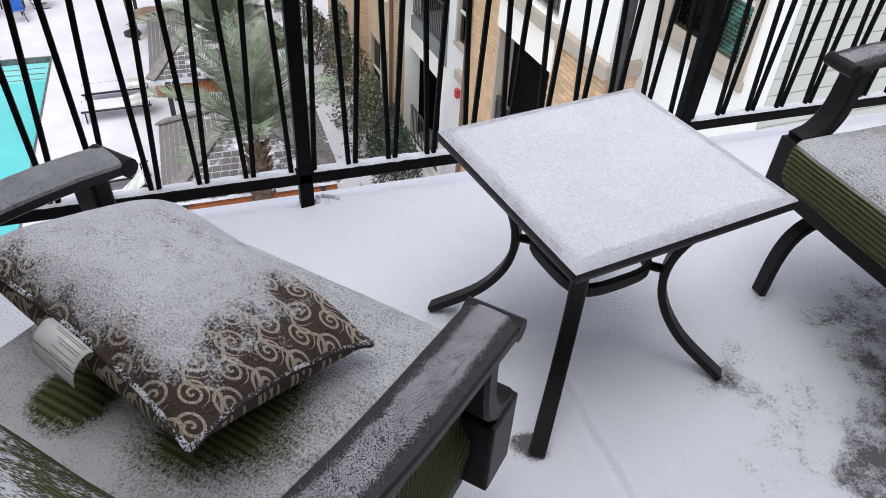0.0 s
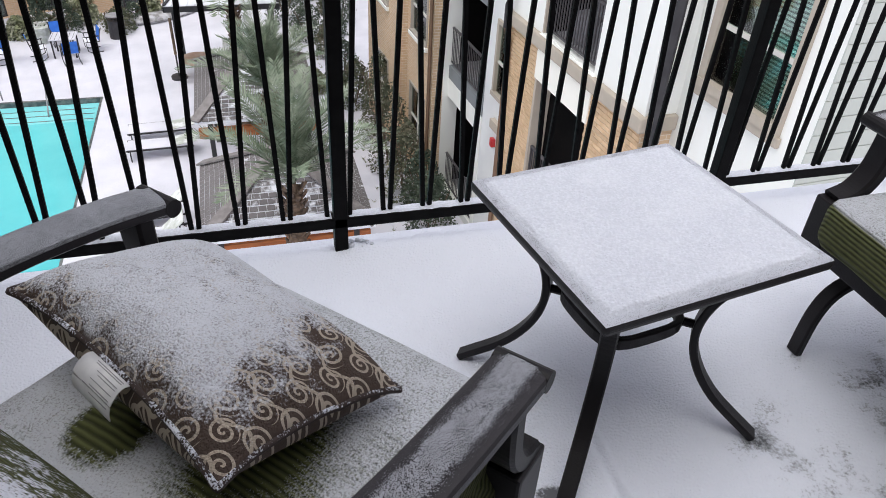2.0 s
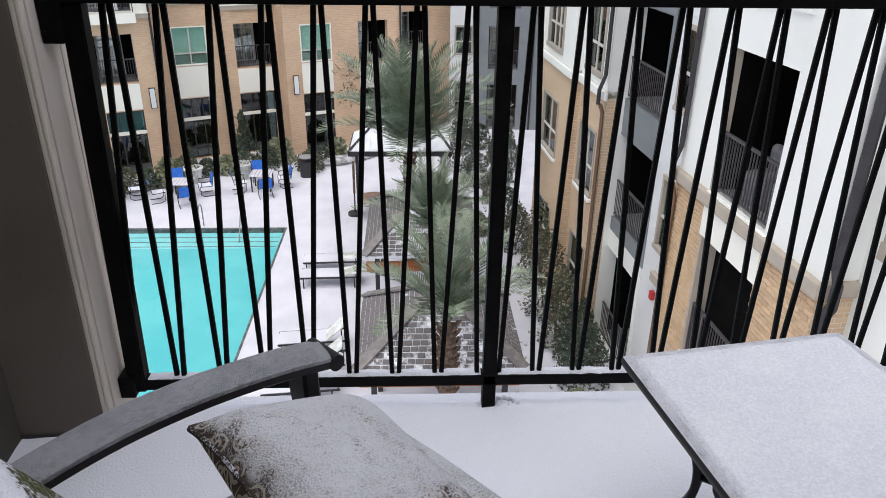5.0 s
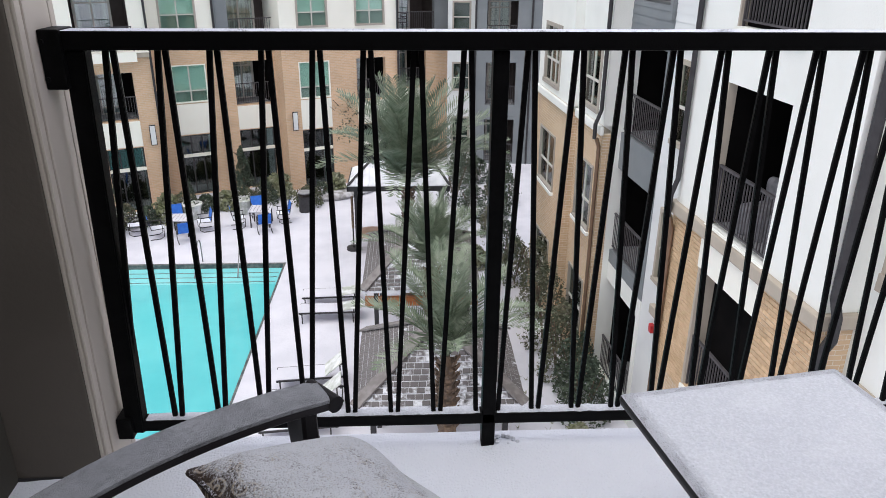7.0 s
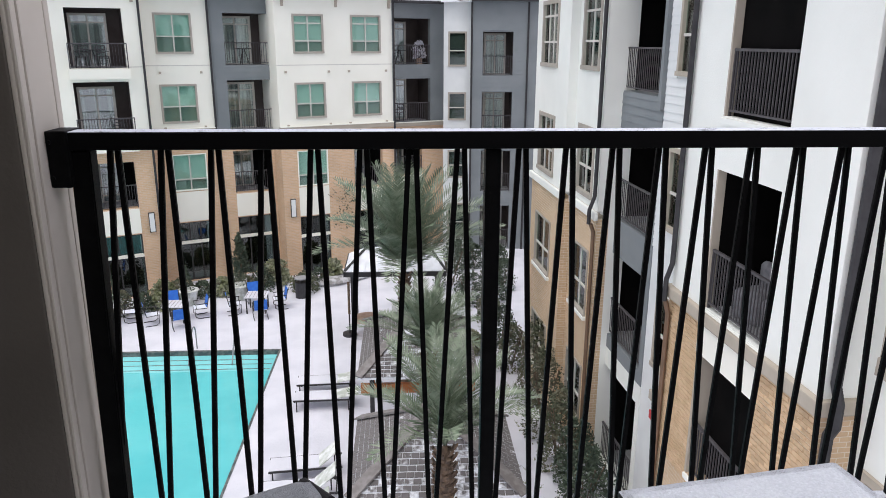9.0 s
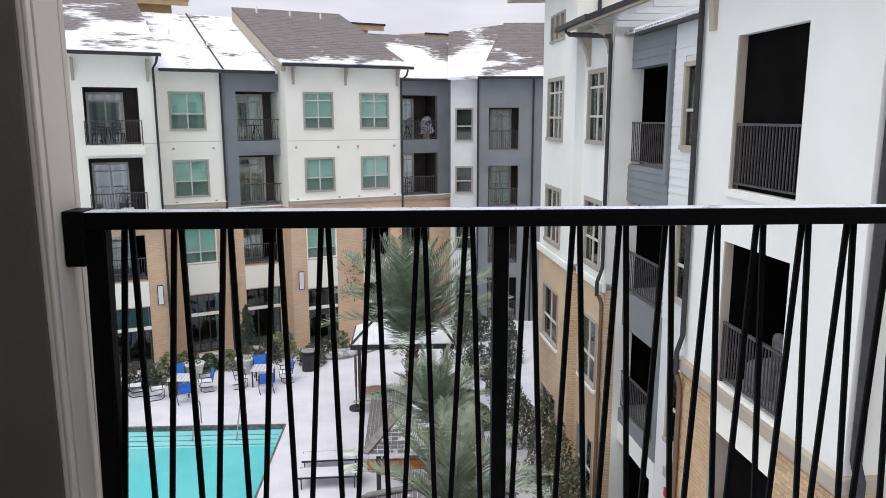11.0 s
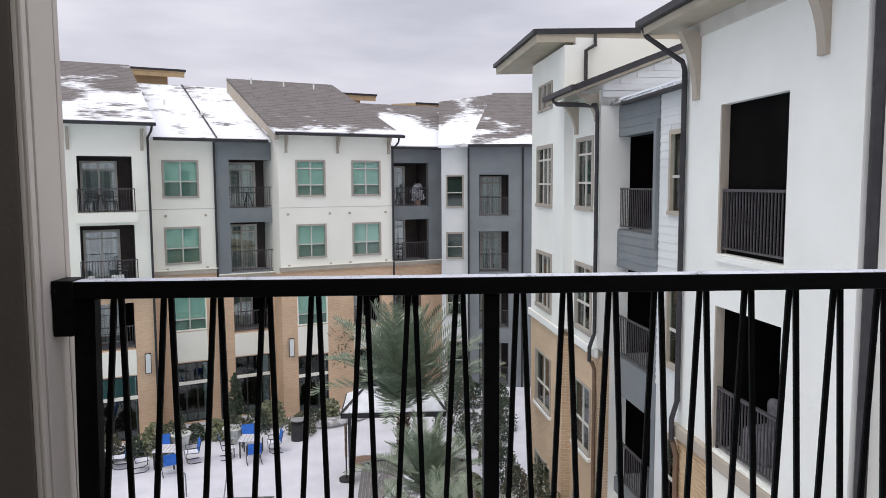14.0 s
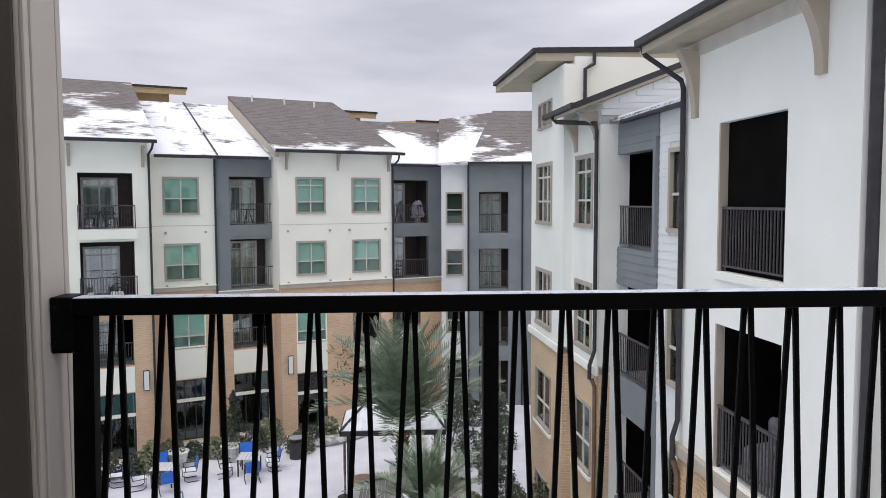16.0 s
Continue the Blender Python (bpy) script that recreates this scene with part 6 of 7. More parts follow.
def pavilion(x0, x1, y0, y1, ze, za, label, seed):
    """An open timber pavilion: posts, beams and a hipped roof of shingle tabs."""
    pv = thing("pavilion", pose((x0 + x1) / 2, (y0 + y1) / 2, GROUND_Z), label, "pavilion", "garden pavilions")
    hx, hy, e, a = (x1 - x0) / 2, (y1 - y0) / 2, ze - GROUND_Z, za - GROUND_Z
    for sx in (-1, 1):
        for sy in (-1, 1):
            part("post", boxed(sx * (hx - 0.35) - 0.06, sx * (hx - 0.35) + 0.06, sy * (hy - 0.35) - 0.06, sy * (hy - 0.35) + 0.06, 0, e - 0.1, 0.01), GUTTER, pv)
    for sy in (-1, 1):
        part("beam", boxed(-hx + 0.05, hx - 0.05, sy * (hy - 0.35) - 0.05, sy * (hy - 0.35) + 0.05, e - 0.62, e - 0.34, 0.01), ORANGE, pv, "orange-stained timber beam")
    for sx in (-1, 1):
        part("beam", boxed(sx * (hx - 0.35) - 0.05, sx * (hx - 0.35) + 0.05, -hy + 0.41, hy - 0.41, e - 0.62, e - 0.34, 0.01), ORANGE, pv)
    ap = (0, 0, a)
    cs = [(-hx, -hy, e), (hx, -hy, e), (hx, hy, e), (-hx, hy, e)]
    bm = bmesh.new()
    va = bm.verts.new(ap)
    vc = [bm.verts.new(c) for c in cs]
    vb = [bm.verts.new((c[0], c[1], e - 0.07)) for c in cs]
    for i in range(4):
        bm.faces.new((vc[i], vc[(i + 1) % 4], va))
        bm.faces.new((vb[i], vb[(i + 1) % 4], vc[(i + 1) % 4], vc[i]))
    bm.faces.new(vb[::-1])
    roof = part("roof", bm, SNOW_JOINT, pv, "hipped shingle roof with snow in its courses")
    rng = random.Random(seed)
    bm = bmesh.new()
    for i in range(4):
        A, B, T = Vector(cs[i]), Vector(cs[(i + 1) % 4]), Vector(ap)
        along = (B - A).normalized()
        mid = (A + B) / 2
        slope = T - mid
        SL = slope.length
        up_ = slope.normalized()
        nrm = along.cross(up_).normalized()
        half = (B - A).length / 2
        row, step, wtab = 0, 0.135, 0.17
        while row * step < SL - 0.05:
            s0, s1 = row * step, min(SL, row * step + step * 0.82)
            wdt = half * (1 - s0 / SL)
            x = -wdt - (0.5 * wtab if row % 2 else 0)
            while x < wdt:
                xa, xb = max(x + 0.005, -wdt), min(x + wtab - 0.005, wdt)
                x += wtab
                if xb - xa < 0.05:
                    continue
                wt_ = half * (1 - s1 / SL)
                ya, yb = max(xa, -wt_), min(xb, wt_)
                if yb - ya < 0.02:
                    ya = yb = max(-wt_, min(wt_, (xa + xb) / 2))
                    yb += 0.01
                l0 = 0.022 + rng.uniform(0, 0.008)
                P = lambda u, s, l: bm.verts.new(mid + along * u + up_ * s + nrm * l)
                q = [P(xa, s0, l0), P(xb, s0, l0), P(yb, s1, 0.008), P(ya, s1, 0.008)]
                g = [P(xa, s0, 0.0), P(xb, s0, 0.0)]
                bm.faces.new(q)
                bm.faces.new((g[0], g[1], q[1], q[0]))
            row += 1
    sh = part("shingles", bm, SNOWY_SHINGLE, roof)
    tagged(sh, "grey shingle tabs patched with snow", kind="stuff")
    for c in cs:
        b0 = bmesh.new()
        bar(b0, Vector(c) + Vector((0, 0, 0.03)), Vector(ap) + Vector((0, 0, 0.03)), 0.27, 0.045)
        part("hip_cap", b0, HIP, roof)
    return pv


HIP = mat("hip_cap", (0.17, 0.155, 0.15), 0.9, col2=(0.24, 0.225, 0.22), scale=7)
pavilion(-1.36, 2.1, 10.68, 13.85, -7.3, -6.15, "open pavilion with a snow-streaked grey shingle roof", 21)
pavilion(-1.5, 1.7, 16.0, 20.2, -7.3, -6.2, "open pavilion with orange beams and a snowy shingle roof", 22)
# metal-roofed kiosk
kx0, kx1, ky0, ky1 = -2.48, 1.29, 24.3, 26.8
ks = thing("kiosk", pose(0, 0, 0), "small grill kiosk with a snow-covered hipped metal roof", "kiosk")
part("counter", boxed(kx0 + 1.7, kx1 - 0.3, ky0 + 1.2, ky0 + 1.8, GROUND_Z, GROUND_Z + 1.05, 0.02), STUCCO, ks)
bm = bmesh.new()
cs = [(kx0, ky0, -7.0), (kx1, ky0, -7.0), (kx1, ky1, -7.0), (kx0, ky1, -7.0)]
rg = [(kx0 + 0.8, (ky0 + ky1) / 2, -6.4), (kx1 - 0.6, (ky0 + ky1) / 2, -6.4)]
vc, vb, vr = [bm.verts.new(c) for c in cs], [bm.verts.new((c[0], c[1], -7.16)) for c in cs], [bm.verts.new(r) for r in rg]
bm.faces.new((vc[0], vc[1], vr[1], vr[0]))
bm.faces.new((vc[1], vc[2], vr[1]))
bm.faces.new((vc[2], vc[3], vr[0], vr[1]))
bm.faces.new((vc[3], vc[0], vr[0]))
for i in range(4):
    bm.faces.new((vb[i], vb[(i + 1) % 4], vc[(i + 1) % 4], vc[i]))
bm.faces.new(vb[::-1])
KR = mat("metal_roof_snow", (0.74, 0.76, 0.8), 0.7, col2=(0.5, 0.51, 0.54), scale=1.1, lo=0.5, hi=0.7)
kr = part("roof", bm, KR, ks, "standing-seam roof white with snow")
for i in range(1, 15):
    f = i / 15
    a = Vector(cs[0]).lerp(Vector(cs[1]), f)
    k = min(1.0, (a.x - kx0) / 0.8, (kx1 - a.x) / 0.6)
    b_ = Vector((a.x, ky0 + (rg[0][1] - ky0) * k, -7.0 + 0.6 * k))
    part("seam", bar(bmesh.new(), a + Vector((0, 0, 0.02)), b_ + Vector((0, 0, 0.02)), 0.03, 0.04), KR, kr)
part("fascia", boxed(kx0 - 0.03, kx1 + 0.03, ky0 - 0.05, ky0 - 0.004, -7.2, -7.02), GUTTER, ks)
for x in (kx0 + 0.25, kx1 - 0.25):
    for y in (ky0 + 0.26, ky1 - 0.26):
        part("post", boxed(x - 0.06, x + 0.06, y - 0.06, y + 0.06, GROUND_Z, -7.16), GUTTER, ks)
for c, r in ((cs[0], rg[0]), (cs[1], rg[1])):
    part("hip_cap", bar(bmesh.new(), Vector(c) + Vector((0, 0, 0.03)), Vector(r) + Vector((0, 0, 0.03)), 0.09, 0.04), GUTTER, kr, "dark hip flashing")
part("fascia", boxed(kx0 - 0.05, kx0 - 0.004, ky0 - 0.05, ky1 + 0.03, -7.2, -7.02), GUTTER, ks)


# patio sets
def sling_chair():
    ch = thing("patio_chair", pose(0, 0, 0), "blue sling patio chair with a dark frame on snow", "chair", "blue chairs by the pool")
    for s in (-1, 1):
        bm = tube(bmesh.new(), [(-0.32, s * 0.28, 0.9), (-0.22, s * 0.28, 0.42), (0.26, s * 0.28, 0.45), (0.24, s * 0.28, 0.1), (0.1, s * 0.28, 0.02), (-0.3, s * 0.28, 0.02)], 0.018, 6)
        part("side_frame", bm, GUTTER, ch)
        part("armrest", boxed(-0.24, 0.24, s * 0.28 - 0.025, s * 0.28 + 0.025, 0.62, 0.65, 0.008), GUTTER, ch)
        part("arm_strut", bar(bmesh.new(), (0.2, s * 0.28, 0.44), (0.2, s * 0.28, 0.62), 0.025, 0.025), GUTTER, ch)
    part("backrest", sweep(bmesh.new(), [(-0.225, 0, 0.44), (-0.27, 0, 0.65), (-0.32, 0, 0.9)], rect(0.52, 0.02), up=(1, 0, 0.2)), BLUE, ch, "royal blue sling back")
    part("seat", sweep(bmesh.new(), [(-0.22, 0, 0.43), (0.02, 0, 0.41), (0.27, 0, 0.45)], rect(0.52, 0.02)), SNOW, ch, "sling seat under snow")
    return ch


def patio_table(x, y):
    tb = thing("patio_table", pose(x, y, GROUND_Z), "square slatted patio table with snow on top", "table", "tables by the pool")
    part("tabletop", boxed(-0.45, 0.45, -0.45, 0.45, 0.70, 0.73, 0.008), SNOW_COURT, tb)
    for i in range(6):
        part("slat_gap", boxed(-0.40 + i * 0.15, -0.385 + i * 0.15, -0.4, 0.4, 0.726, 0.7335), GUTTER, tb)
    for sx in (-1, 1):
        for sy in (-1, 1):
            part("leg", boxed(sx * 0.38 - 0.025, sx * 0.38 + 0.025, sy * 0.38 - 0.025, sy * 0.38 + 0.025, 0, 0.70), GUTTER, tb)


first = sling_chair()
made = 0
for tx, ty, turn in ((-6.55, 27.95, 8), (-9.65, 26.95, 14), (-12.4, 26.6, 10)):
    patio_table(tx, ty)
    for k in range(4):
        a = radians(turn + 90 * k + 10)
        m = pose(tx + 0.95 * math.cos(a), ty + 0.95 * math.sin(a), GROUND_Z, 0, 0, math.degrees(a) + 180)
        if made == 0:
            first.matrix_basis = m
        else:
            copy_thing(first, m)
        made += 1


def lounger(tilt):
    lg = thing("sun_lounger", pose(0, 0, 0), "grey metal sun lounger with a snowy pale sling", "lounger", "loungers beside the pool")
    for s in (-1, 1):
        part("side_rail", bar(bmesh.new(), (-0.95, s * 0.33, 0.36), (0.95, s * 0.33, 0.36), 0.035, 0.045), GUTTER, lg)
        for x in (-0.85, 0.75):
            part("leg", bar(bmesh.new(), (x, s * 0.33, 0), (x, s * 0.33, 0.345), 0.035, 0.035), GUTTER, lg)
    for x in (-0.9, -0.3, 0.3, 0.9):
        part("cross_bar", bar(bmesh.new(), (x, -0.33, 0.33), (x, 0.33, 0.33), 0.03, 0.03), GUTTER, lg)
    part("sling", boxed(-0.93, 0.35, -0.31, 0.31, 0.375, 0.395, 0.004), SNOW_COURT, lg, "sling bed under snow")
    part("backrest", boxed(0, 0.7, -0.31, 0.31, 0, 0.025, 0.006), SLING, lg, "raised green-grey sling back", m=pose(0.36, 0, 0.39, 0, -tilt, 0))
    return lg


SLING = mat("sling_mesh", (0.42, 0.45, 0.40), 0.8, col2=(0.7, 0.72, 0.72), scale=4)
for tilt, spots in ((9, ((-2.85, 20.4, 3), (-2.8, 19.3, 2))), (40, ((-2.9, 15.5, 6), (-2.9, 14.4, 4), (-2.95, 13.3, 6)))):
    lg = lounger(tilt)
    for i, (x, y, a) in enumerate(spots):
        m = pose(x, y, GROUND_Z, 0, 0, a)
        if i == 0:
            lg.matrix_basis = m
        else:
            copy_thing(lg, m)

bin_ = thing("litter_bin", pose(-4.89, 29.6, GROUND_Z), "dark round litter bin with a raised lid", "bin")
bm = bmesh.new()
sweep(bm, [(0, 0, 0), (0, 0, 0.05), (0, 0, 0.72)], circle(0.29, 18), up=(0, 1, 0))
part("body", bm, GUTTER, bin_, smooth=False)
part("lid", sweep(bmesh.new(), [(0, 0, 0.88), (0, 0, 0.92)], circle(0.31, 18), up=(0, 1, 0)), CONCRETE, bin_)
for a in range(4):
    c, s = 0.26 * math.cos(a * 1.57), 0.26 * math.sin(a * 1.57)
    part("lid_strut", bar(bmesh.new(), (c, s, 0.70), (c, s, 0.89), 0.03, 0.03), GUTTER, bin_)
ub = thing("umbrella_stand", pose(-2.42, 25.05, GROUND_Z), "folded dark umbrella on a round base by the kiosk", "umbrella")
part("base", sweep(bmesh.new(), [(0, 0, 0), (0, 0, 0.1)], circle(0.28, 16), up=(0, 1, 0)), GUTTER, ub)
part("pole", sweep(bmesh.new(), [(0, 0, 0.1), (0, 0, 1.9)], circle(0.03, 8), up=(0, 1, 0)), GUTTER, ub)
part("folded_canopy", sweep(bmesh.new(), [(0, 0, 0.9), (0, 0, 1.2), (0, 0, 2.0), (0, 0, 2.2)], circle(0.05, 9), up=(0, 1, 0)), BARK, ub)
dt = thing("round_table", pose(-1.7, 25.1, GROUND_Z), "low round terracotta-brown table on the terrace", "table")
TERRA = mat("terracotta_top", (0.34, 0.22, 0.16), 0.8, col2=(0.4, 0.29, 0.23), scale=4)
part("tabletop", sweep(bmesh.new(), [(0, 0, 0.66), (0, 0, 0.7)], circle(0.64, 28), up=(0, 1, 0)), TERRA, dt)
part("pedestal", sweep(bmesh.new(), [(0, 0, 0), (0, 0, 0.03), (0, 0, 0.66)], circle(0.09, 10), up=(0, 1, 0)), GUTTER, dt)
# pool handrails
for x in (-8.05, -6.5):
    hr = thing("pool_handrail", pose(x, 23.75, GROUND_Z), "bent steel handrail at the pool steps", "handrail", "pool handrails")
    part("rail", tube(bmesh.new(), smooth_path([(0, 0.25, 0), (0, 0.22, 0.75), (0, 0.02, 0.95), (0, -0.3, 0.75), (0, -0.95, -0.15)], 5), 0.024, 7), CONCRETE, hr, smooth=True)

# planters and planting along the far facade
for i, (x, y) in enumerate(((-7.6, 29.4), (-9.7, 28.8), (-12.6, 27.9))):
    pt = thing("planter", pose(x, y, GROUND_Z), "tapered grey-green pot with a small conifer", "planter", "pots along the terrace")
    bm = bmesh.new()
    rs = [(0.28, 0), (0.45, 0.65), (0.48, 0.68), (0.42, 0.7)]
    rr = [[bm.verts.new((r * math.cos(k * math.pi / 9), r * math.sin(k * math.pi / 9), z)) for k in range(18)] for r, z in rs]
    for a, b_ in zip(rr, rr[1:]):
        for k in range(18):
            bm.faces.new((a[k], a[(k + 1) % 18], b_[(k + 1) % 18], b_[k]))
    bm.faces.new(rr[-1])
    part("pot", bm, SLING, pt)
    tagged(part("conifer", leaf_cloud(bmesh.new(), 260, lambda g: (lambda t, a: (0.3 * (1 - t) * math.cos(a), 0.3 * (1 - t) * math.sin(a), 0.7 + 1.1 * t))(g.random(), g.uniform(0, 6.28)), 0.12, 40 + i), LEAF_D, pt), kind="stuff")
rng = random.Random(5)
for i in range(16):
    u = -12.6 + i * 0.86
    p = FAR @ Vector((u, -1.5 - 0.9 * rng.random() + (1.0 if -6.8 < u < -1.5 else 0), GROUND_Z))
    kind = i % 3
    shrub(p.x, p.y, rng.uniform(0.5, 0.8), rng.uniform(0.75, 1.35), (LEAF_P, LEAF, LEAF_D)[kind], 60 + i, ("pale ornamental grass in the snow", "rounded green shrub dusted with snow", "dark evergreen shrub by the facade")[kind], 1000, (0.18, 0.12, 0.11)[kind])
for i, (x, y, h, r) in enumerate(((-8.0, 31.6, 2.5, 0.6), (-5.8, 33.9, 2.9, 0.6), (-3.3, 34.2, 4.9, 1.3))):
    small_tree(x, y, h, r, (LEAF_D, LEAF_D, LEAF)[i], 90 + i, ("clipped evergreen tree by the brick facade", "clipped evergreen tree by the brick facade", "thin half-bare tree against the brick facade")[i], (1800, 1800, 900)[i], 0.12, trunk=(0.2, 0.3, 0.45)[i])
# covered chairs on the wing's third-floor balcony
COVER = mat("grey_cover", (0.20, 0.20, 0.215), 0.8, col2=(0.13, 0.13, 0.14), scale=7, bump=0.01, bump_scale=16)
for x, y, turn in ((-1.15, 0.55, 12), (-0.5, 0.6, -15)):
    cv = thing("covered_chair", WING @ pose(x, y, -2.95, 0, 0, turn), "patio chair under a pale grey cover behind the railing", "chair", "covered chairs on the balcony")
    part("seat_cover", cushion_bm(-0.27, 0.27, -0.28, 0.25, 0.0, 0.5, r=0.07, seg=8), COVER, cv, smooth=True)
    part("back_cover", cushion_bm(-0.24, 0.24, 0.14, 0.28, 0.42, 0.90, r=0.08, seg=8), COVER, cv, smooth=True)
    if turn < 0:
        part("red_cushion", cushion_bm(-0.12, 0.1, -0.15, 0.02, 0.51, 0.59, r=0.03, seg=8), RED, cv, "small red cushion", smooth=True)
def bistro_chair(m, label):
    """A slim dark metal chair with a barred back."""
    c = thing("bistro_chair", m, label, "chair", "chairs on the far balconies")
    part("seat", boxed(-0.2, 0.2, -0.2, 0.2, 0.43, 0.46, 0.008), GUTTER, c)
    for sx in (-1, 1):
        part("front_leg", bar(bmesh.new(), (sx * 0.18, -0.18, 0.43), (sx * 0.21, -0.22, 0), 0.03, 0.03), GUTTER, c)
        part("rear_leg", bar(bmesh.new(), (sx * 0.18, 0.22, 0), (sx * 0.18, 0.2, 0.9), 0.03, 0.03), GUTTER, c)
        part("armrest", boxed(sx * 0.2 - 0.02, sx * 0.2 + 0.02, -0.2, 0.2, 0.63, 0.66), GUTTER, c)
    for z in (0.6, 0.72, 0.86):
        part("back_bar", boxed(-0.18, 0.18, 0.19, 0.215, z, z + 0.04), GUTTER, c)
    return c


def bistro_table(m):
    c = thing("bistro_table", m, "small dark round table on a far balcony", "table", "tables on the far balconies")
    part("tabletop", sweep(bmesh.new(), [(0, 0, 0.70), (0, 0, 0.73)], circle(0.38, 20), up=(0, 1, 0)), GUTTER, c)
    for a in (0, 1, 2):
        part("leg", bar(bmesh.new(), (0.05 * math.cos(a * 2.09), 0.05 * math.sin(a * 2.09), 0.7), (0.25 * math.cos(a * 2.09), 0.25 * math.sin(a * 2.09), 0), 0.03, 0.03), GUTTER, c)


for x, y, z, turn in ((-9.35, 0.6, 0.15, 200), (-8.6, 0.55, 0.15, 160), (-8.25, 0.6, -2.85, 170), (5.75, 2.85, -2.9, 190)):
    bistro_chair(FAR @ pose(x, y, z, 0, 0, turn), "slim dark metal chair on a far balcony")
for x, y, z in ((-2.5, 2.0, 0.18), (-9.0, 0.95, 0.15), (5.9, 3.0, 0.08)):
    bistro_table(FAR @ pose(x, y, z))
for x in (-8.6, -8.35, -9.5):
    cr = part("storage_tub", cushion_bm(-0.12, 0.12, -0.14, 0.14, 0, 0.3, r=0.03, seg=4), WHITE_SIDING, m=FAR @ pose(x, 0.3, -2.85))
    tagged(cr, "small white plastic tub behind the balcony railing", "tub", "tubs on the far balcony")
# snowy plant on the upper grey balcony
p = FAR @ Vector((6.95, 2.75, 0.08))
wp = thing("potted_plant", pose(p.x, p.y, p.z), "potted plant on the balcony, white with snow", "plant")
part("pot", sweep(bmesh.new(), [(0, 0, 0), (0, 0, 0.3)], circle(0.17, 14), up=(0, 1, 0)), TERRA, wp)
part("foliage", leaf_cloud(bmesh.new(), 420, lambda g: (lambda q: (q[0], q[1], q[2] + 0.3))(clump(g, 0.42, 0.95, 3)), 0.13, 77), SNOW_COURT, wp, "leaves white with snow")
# low stone planting bed
BED = mat("bed_stone", (0.24, 0.235, 0.23), 0.95, col2=(0.5, 0.5, 0.52), scale=4, bump=0.03, bump_scale=7)
for i, (x, y, r, h) in enumerate(((2.3, 33.2, 0.7, 1.7), (3.3, 33.8, 0.6, 1.3), (4.6, 34.2, 0.6, 1.1), (2.9, 35.3, 0.6, 2.0), (4.1, 32.6, 0.6, 1.2), (4.3, 30.4, 0.7, 1.5), (3.8, 28.8, 0.6, 1.2))):
    shrub(x, y, r, h, LEAF_D, 180 + i, "dark evergreen shrub in the inner corner", 1000, 0.12)
bed = part("planting_bed", sweep(bmesh.new(), smooth_path([(-5.0, 31.5, GROUND_Z + 0.12), (-3.8, 31.3, GROUND_Z + 0.15), (-2.6, 32.2, GROUND_Z + 0.12), (-1.8, 33.2, GROUND_Z + 0.1)], 5), circle(0.45, 10, 0.22)), BED)
tagged(bed, "low rubble-edged planting bed under patchy snow", "planting bed")
# planting along the wing
spots = [(3.85, 15.6, 0.6, 2.5, LEAF), (3.75, 17.2, 0.65, 2.9, LEAF), (3.8, 19.3, 0.65, 2.8, LEAF), (3.5, 21.8, 0.6, 1.8, LEAF), (3.4, 24.0, 0.7, 1.6, LEAF_D), (3.2, 26.5, 0.6, 1.3, LEAF), (2.6, 28.5, 0.8, 1.5, LEAF_D), (1.9, 30.5, 0.9, 2.4, LEAF_D), (3.9, 31.5, 0.6, 1.0, LEAF),
         (4.1, 13.6, 0.75, 1.9, LEAF_D), (4.2, 14.9, 0.7, 1.8, LEAF_D), (3.75, 12.4, 0.5, 0.7, LEAF_P), (3.5, 11.2, 0.5, 0.6, LEAF_P), (2.3, 23.2, 0.5, 0.9, LEAF_P)]
for i, (x, y, r, h, leaf) in enumerate(spots):
    lab = "tall loose shrub with bronze-green leaves along the wing" if leaf is LEAF else ("dense dark evergreen shrub beside the wing" if leaf is LEAF_D else "pale green feathery shrub in the snow")
    shrub(x, y, r, h, leaf, 120 + i, lab, 1900, 0.10)
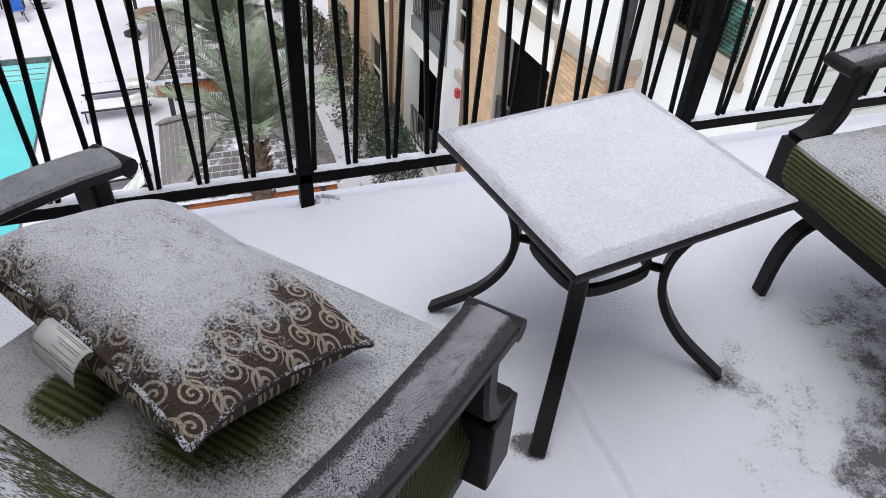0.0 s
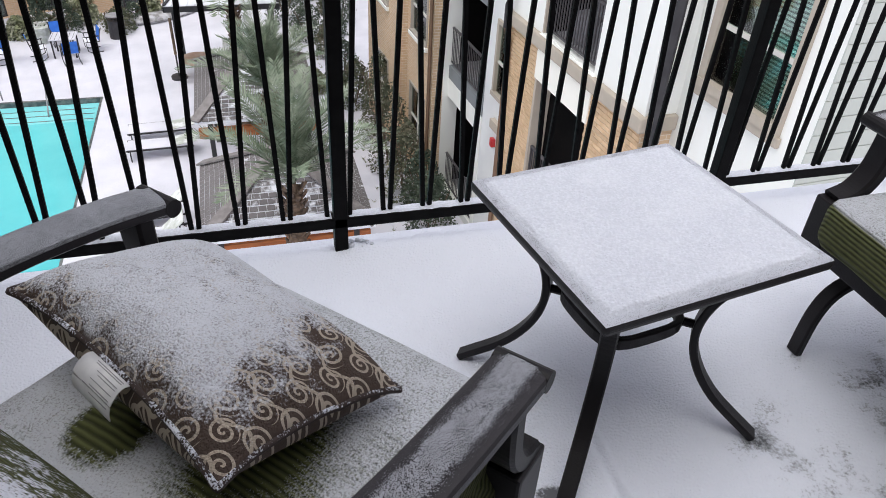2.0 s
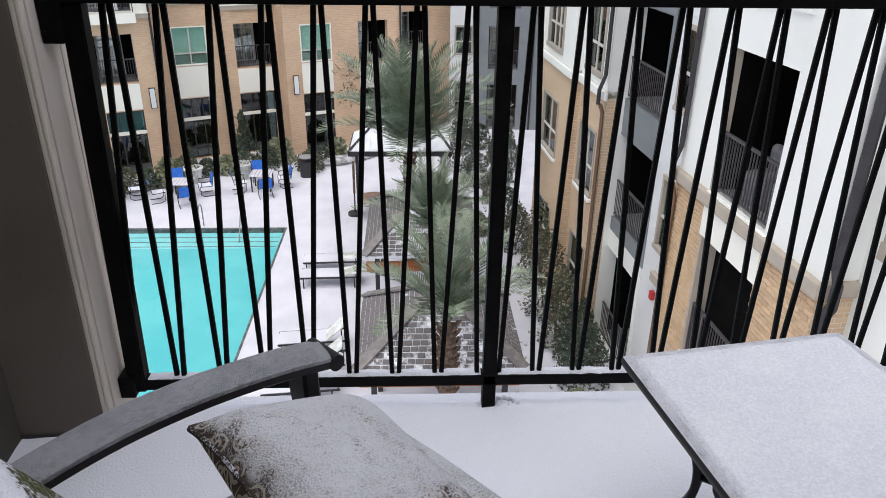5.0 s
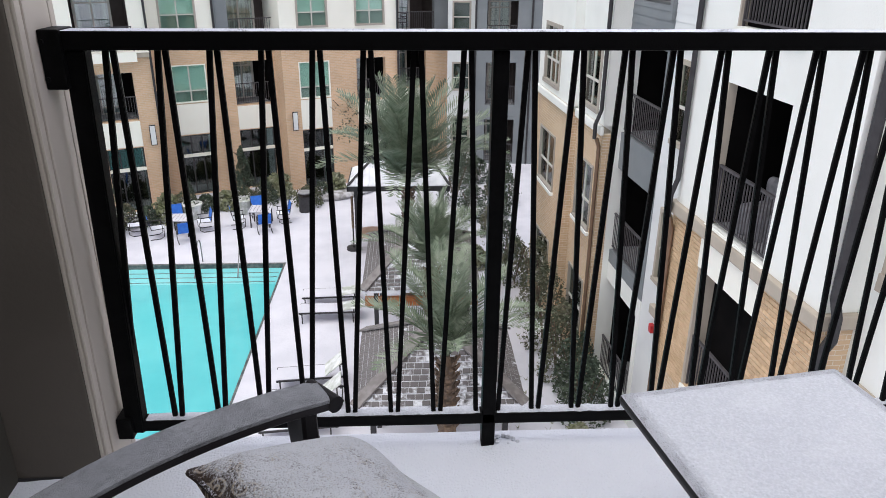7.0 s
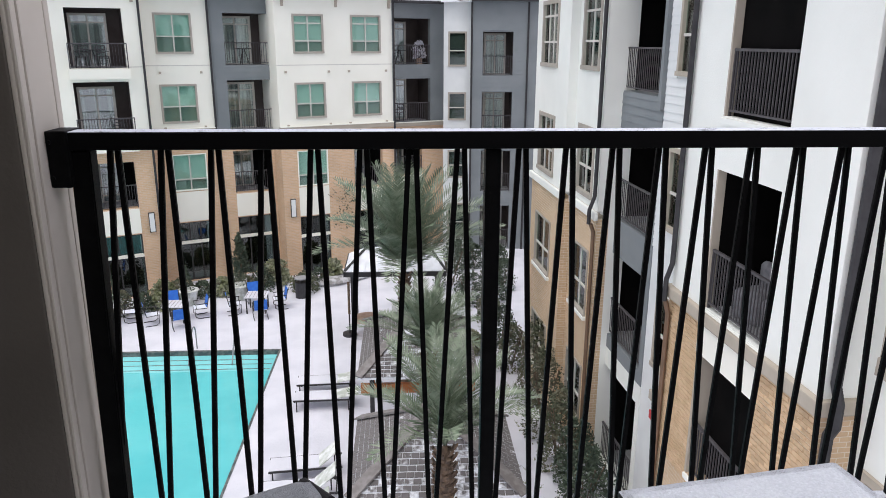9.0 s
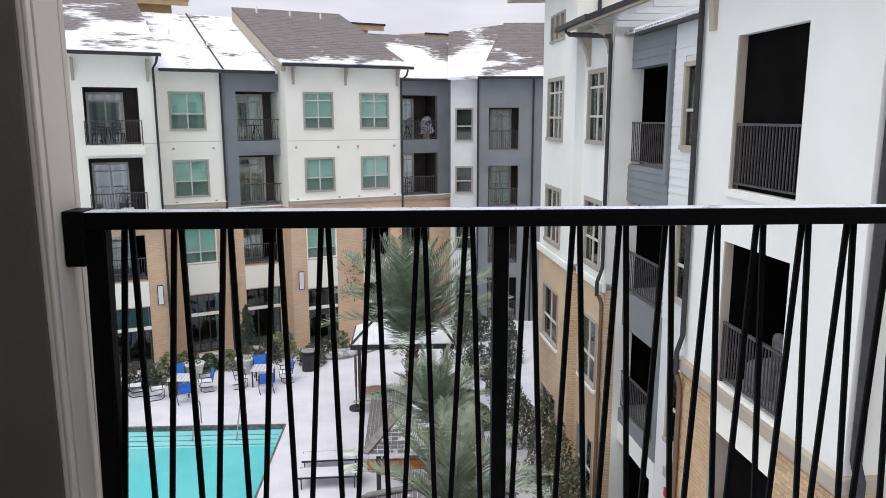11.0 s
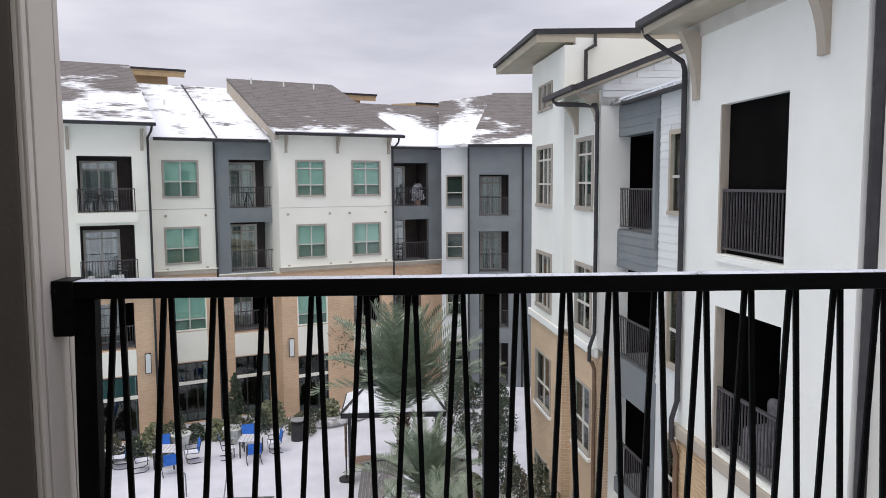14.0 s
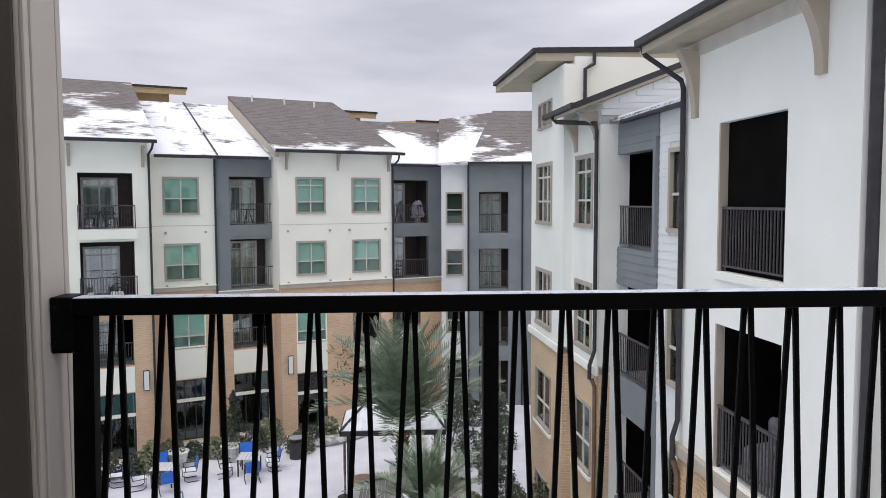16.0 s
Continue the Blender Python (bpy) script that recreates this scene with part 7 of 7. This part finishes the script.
# tufts poking out of the snow
bm = bmesh.new()
rng = random.Random(9)
for i in range(150):
    x, y = rng.uniform(2.1, 4.0), rng.uniform(10, 33)
    for k in range(5):
        a = rng.uniform(0, 6.28)
        h = rng.uniform(0.05, 0.16)
        quad(bm, (x - 0.012, y, GROUND_Z), (x + 0.012, y, GROUND_Z), (x + 0.1 * math.cos(a), y + 0.1 * math.sin(a), GROUND_Z + h))
tagged(part("grass_tufts", bm, LEAF_P), "dry grass tufts poking through the snow", "grass", kind="stuff")


# bricks of the wing's near corner: those by the corner one by one, the rest joined
def brick_bm(bm, x, z, L, H, y=0.0):
    v = [bm.verts.new(p) for p in ((x, y, z), (x + L, y, z), (x + L, y, z + H), (x, y, z + H), (x + 0.004, y - 0.012, z + 0.004), (x + L - 0.004, y - 0.012, z + 0.004), (x + L - 0.004, y - 0.012, z + H - 0.004), (x + 0.004, y - 0.012, z + H - 0.004))]
    for f in ((4, 5, 6, 7), (0, 1, 5, 4), (1, 2, 6, 5), (2, 3, 7, 6), (3, 0, 4, 7)):
        bm.faces.new([v[i] for i in f])


BRICK_ONE = mat("tan_brick_piece", (0.60, 0.43, 0.27), 0.9, col2=(0.54, 0.38, 0.23), scale=9, rand=0.16, bump=0.002, bump_scale=70)
BRICK_LOT = mat("tan_brick_lot", (0.60, 0.43, 0.27), 0.9, col2=(0.52, 0.37, 0.22), scale=5, bump=0.002, bump_scale=70)
BL, BH, JT = 0.215, 0.066, 0.012
shared = {}
rest = bmesh.new()
count = 0
row = 0
z = -3.21 - BH
while z > -6.3:
    x = -3.1 + (0.0 if row % 2 else -BL / 2)
    while x < 1.37:
        a, b_ = max(x, -3.1), min(x + BL, 1.38)
        x += BL + JT
        if z < -3.74 and a < -0.04 and b_ > -1.8:
            if a < -1.8:
                b_ = -1.8
            elif b_ > -0.04:
                a = -0.04
            else:
                continue
        if b_ - a < 0.03:
            continue
        if a >= -0.06 and count < 300:
            key = round(b_ - a, 3)
            if key not in shared:
                bm = bmesh.new()
                brick_bm(bm, 0, 0, b_ - a, BH)
                shared[key] = finish("brick", bm, BRICK_ONE)
            o = new("brick", shared[key])
            o.parent = near_brick
            o.matrix_basis = pose(a, 0, z)
            count += 1
        else:
            brick_bm(rest, a, z, b_ - a, BH)
    z -= BH + JT
    row += 1
tagged(part("brick_course", rest, BRICK_LOT, near_brick), "tan brick courses", kind="stuff")
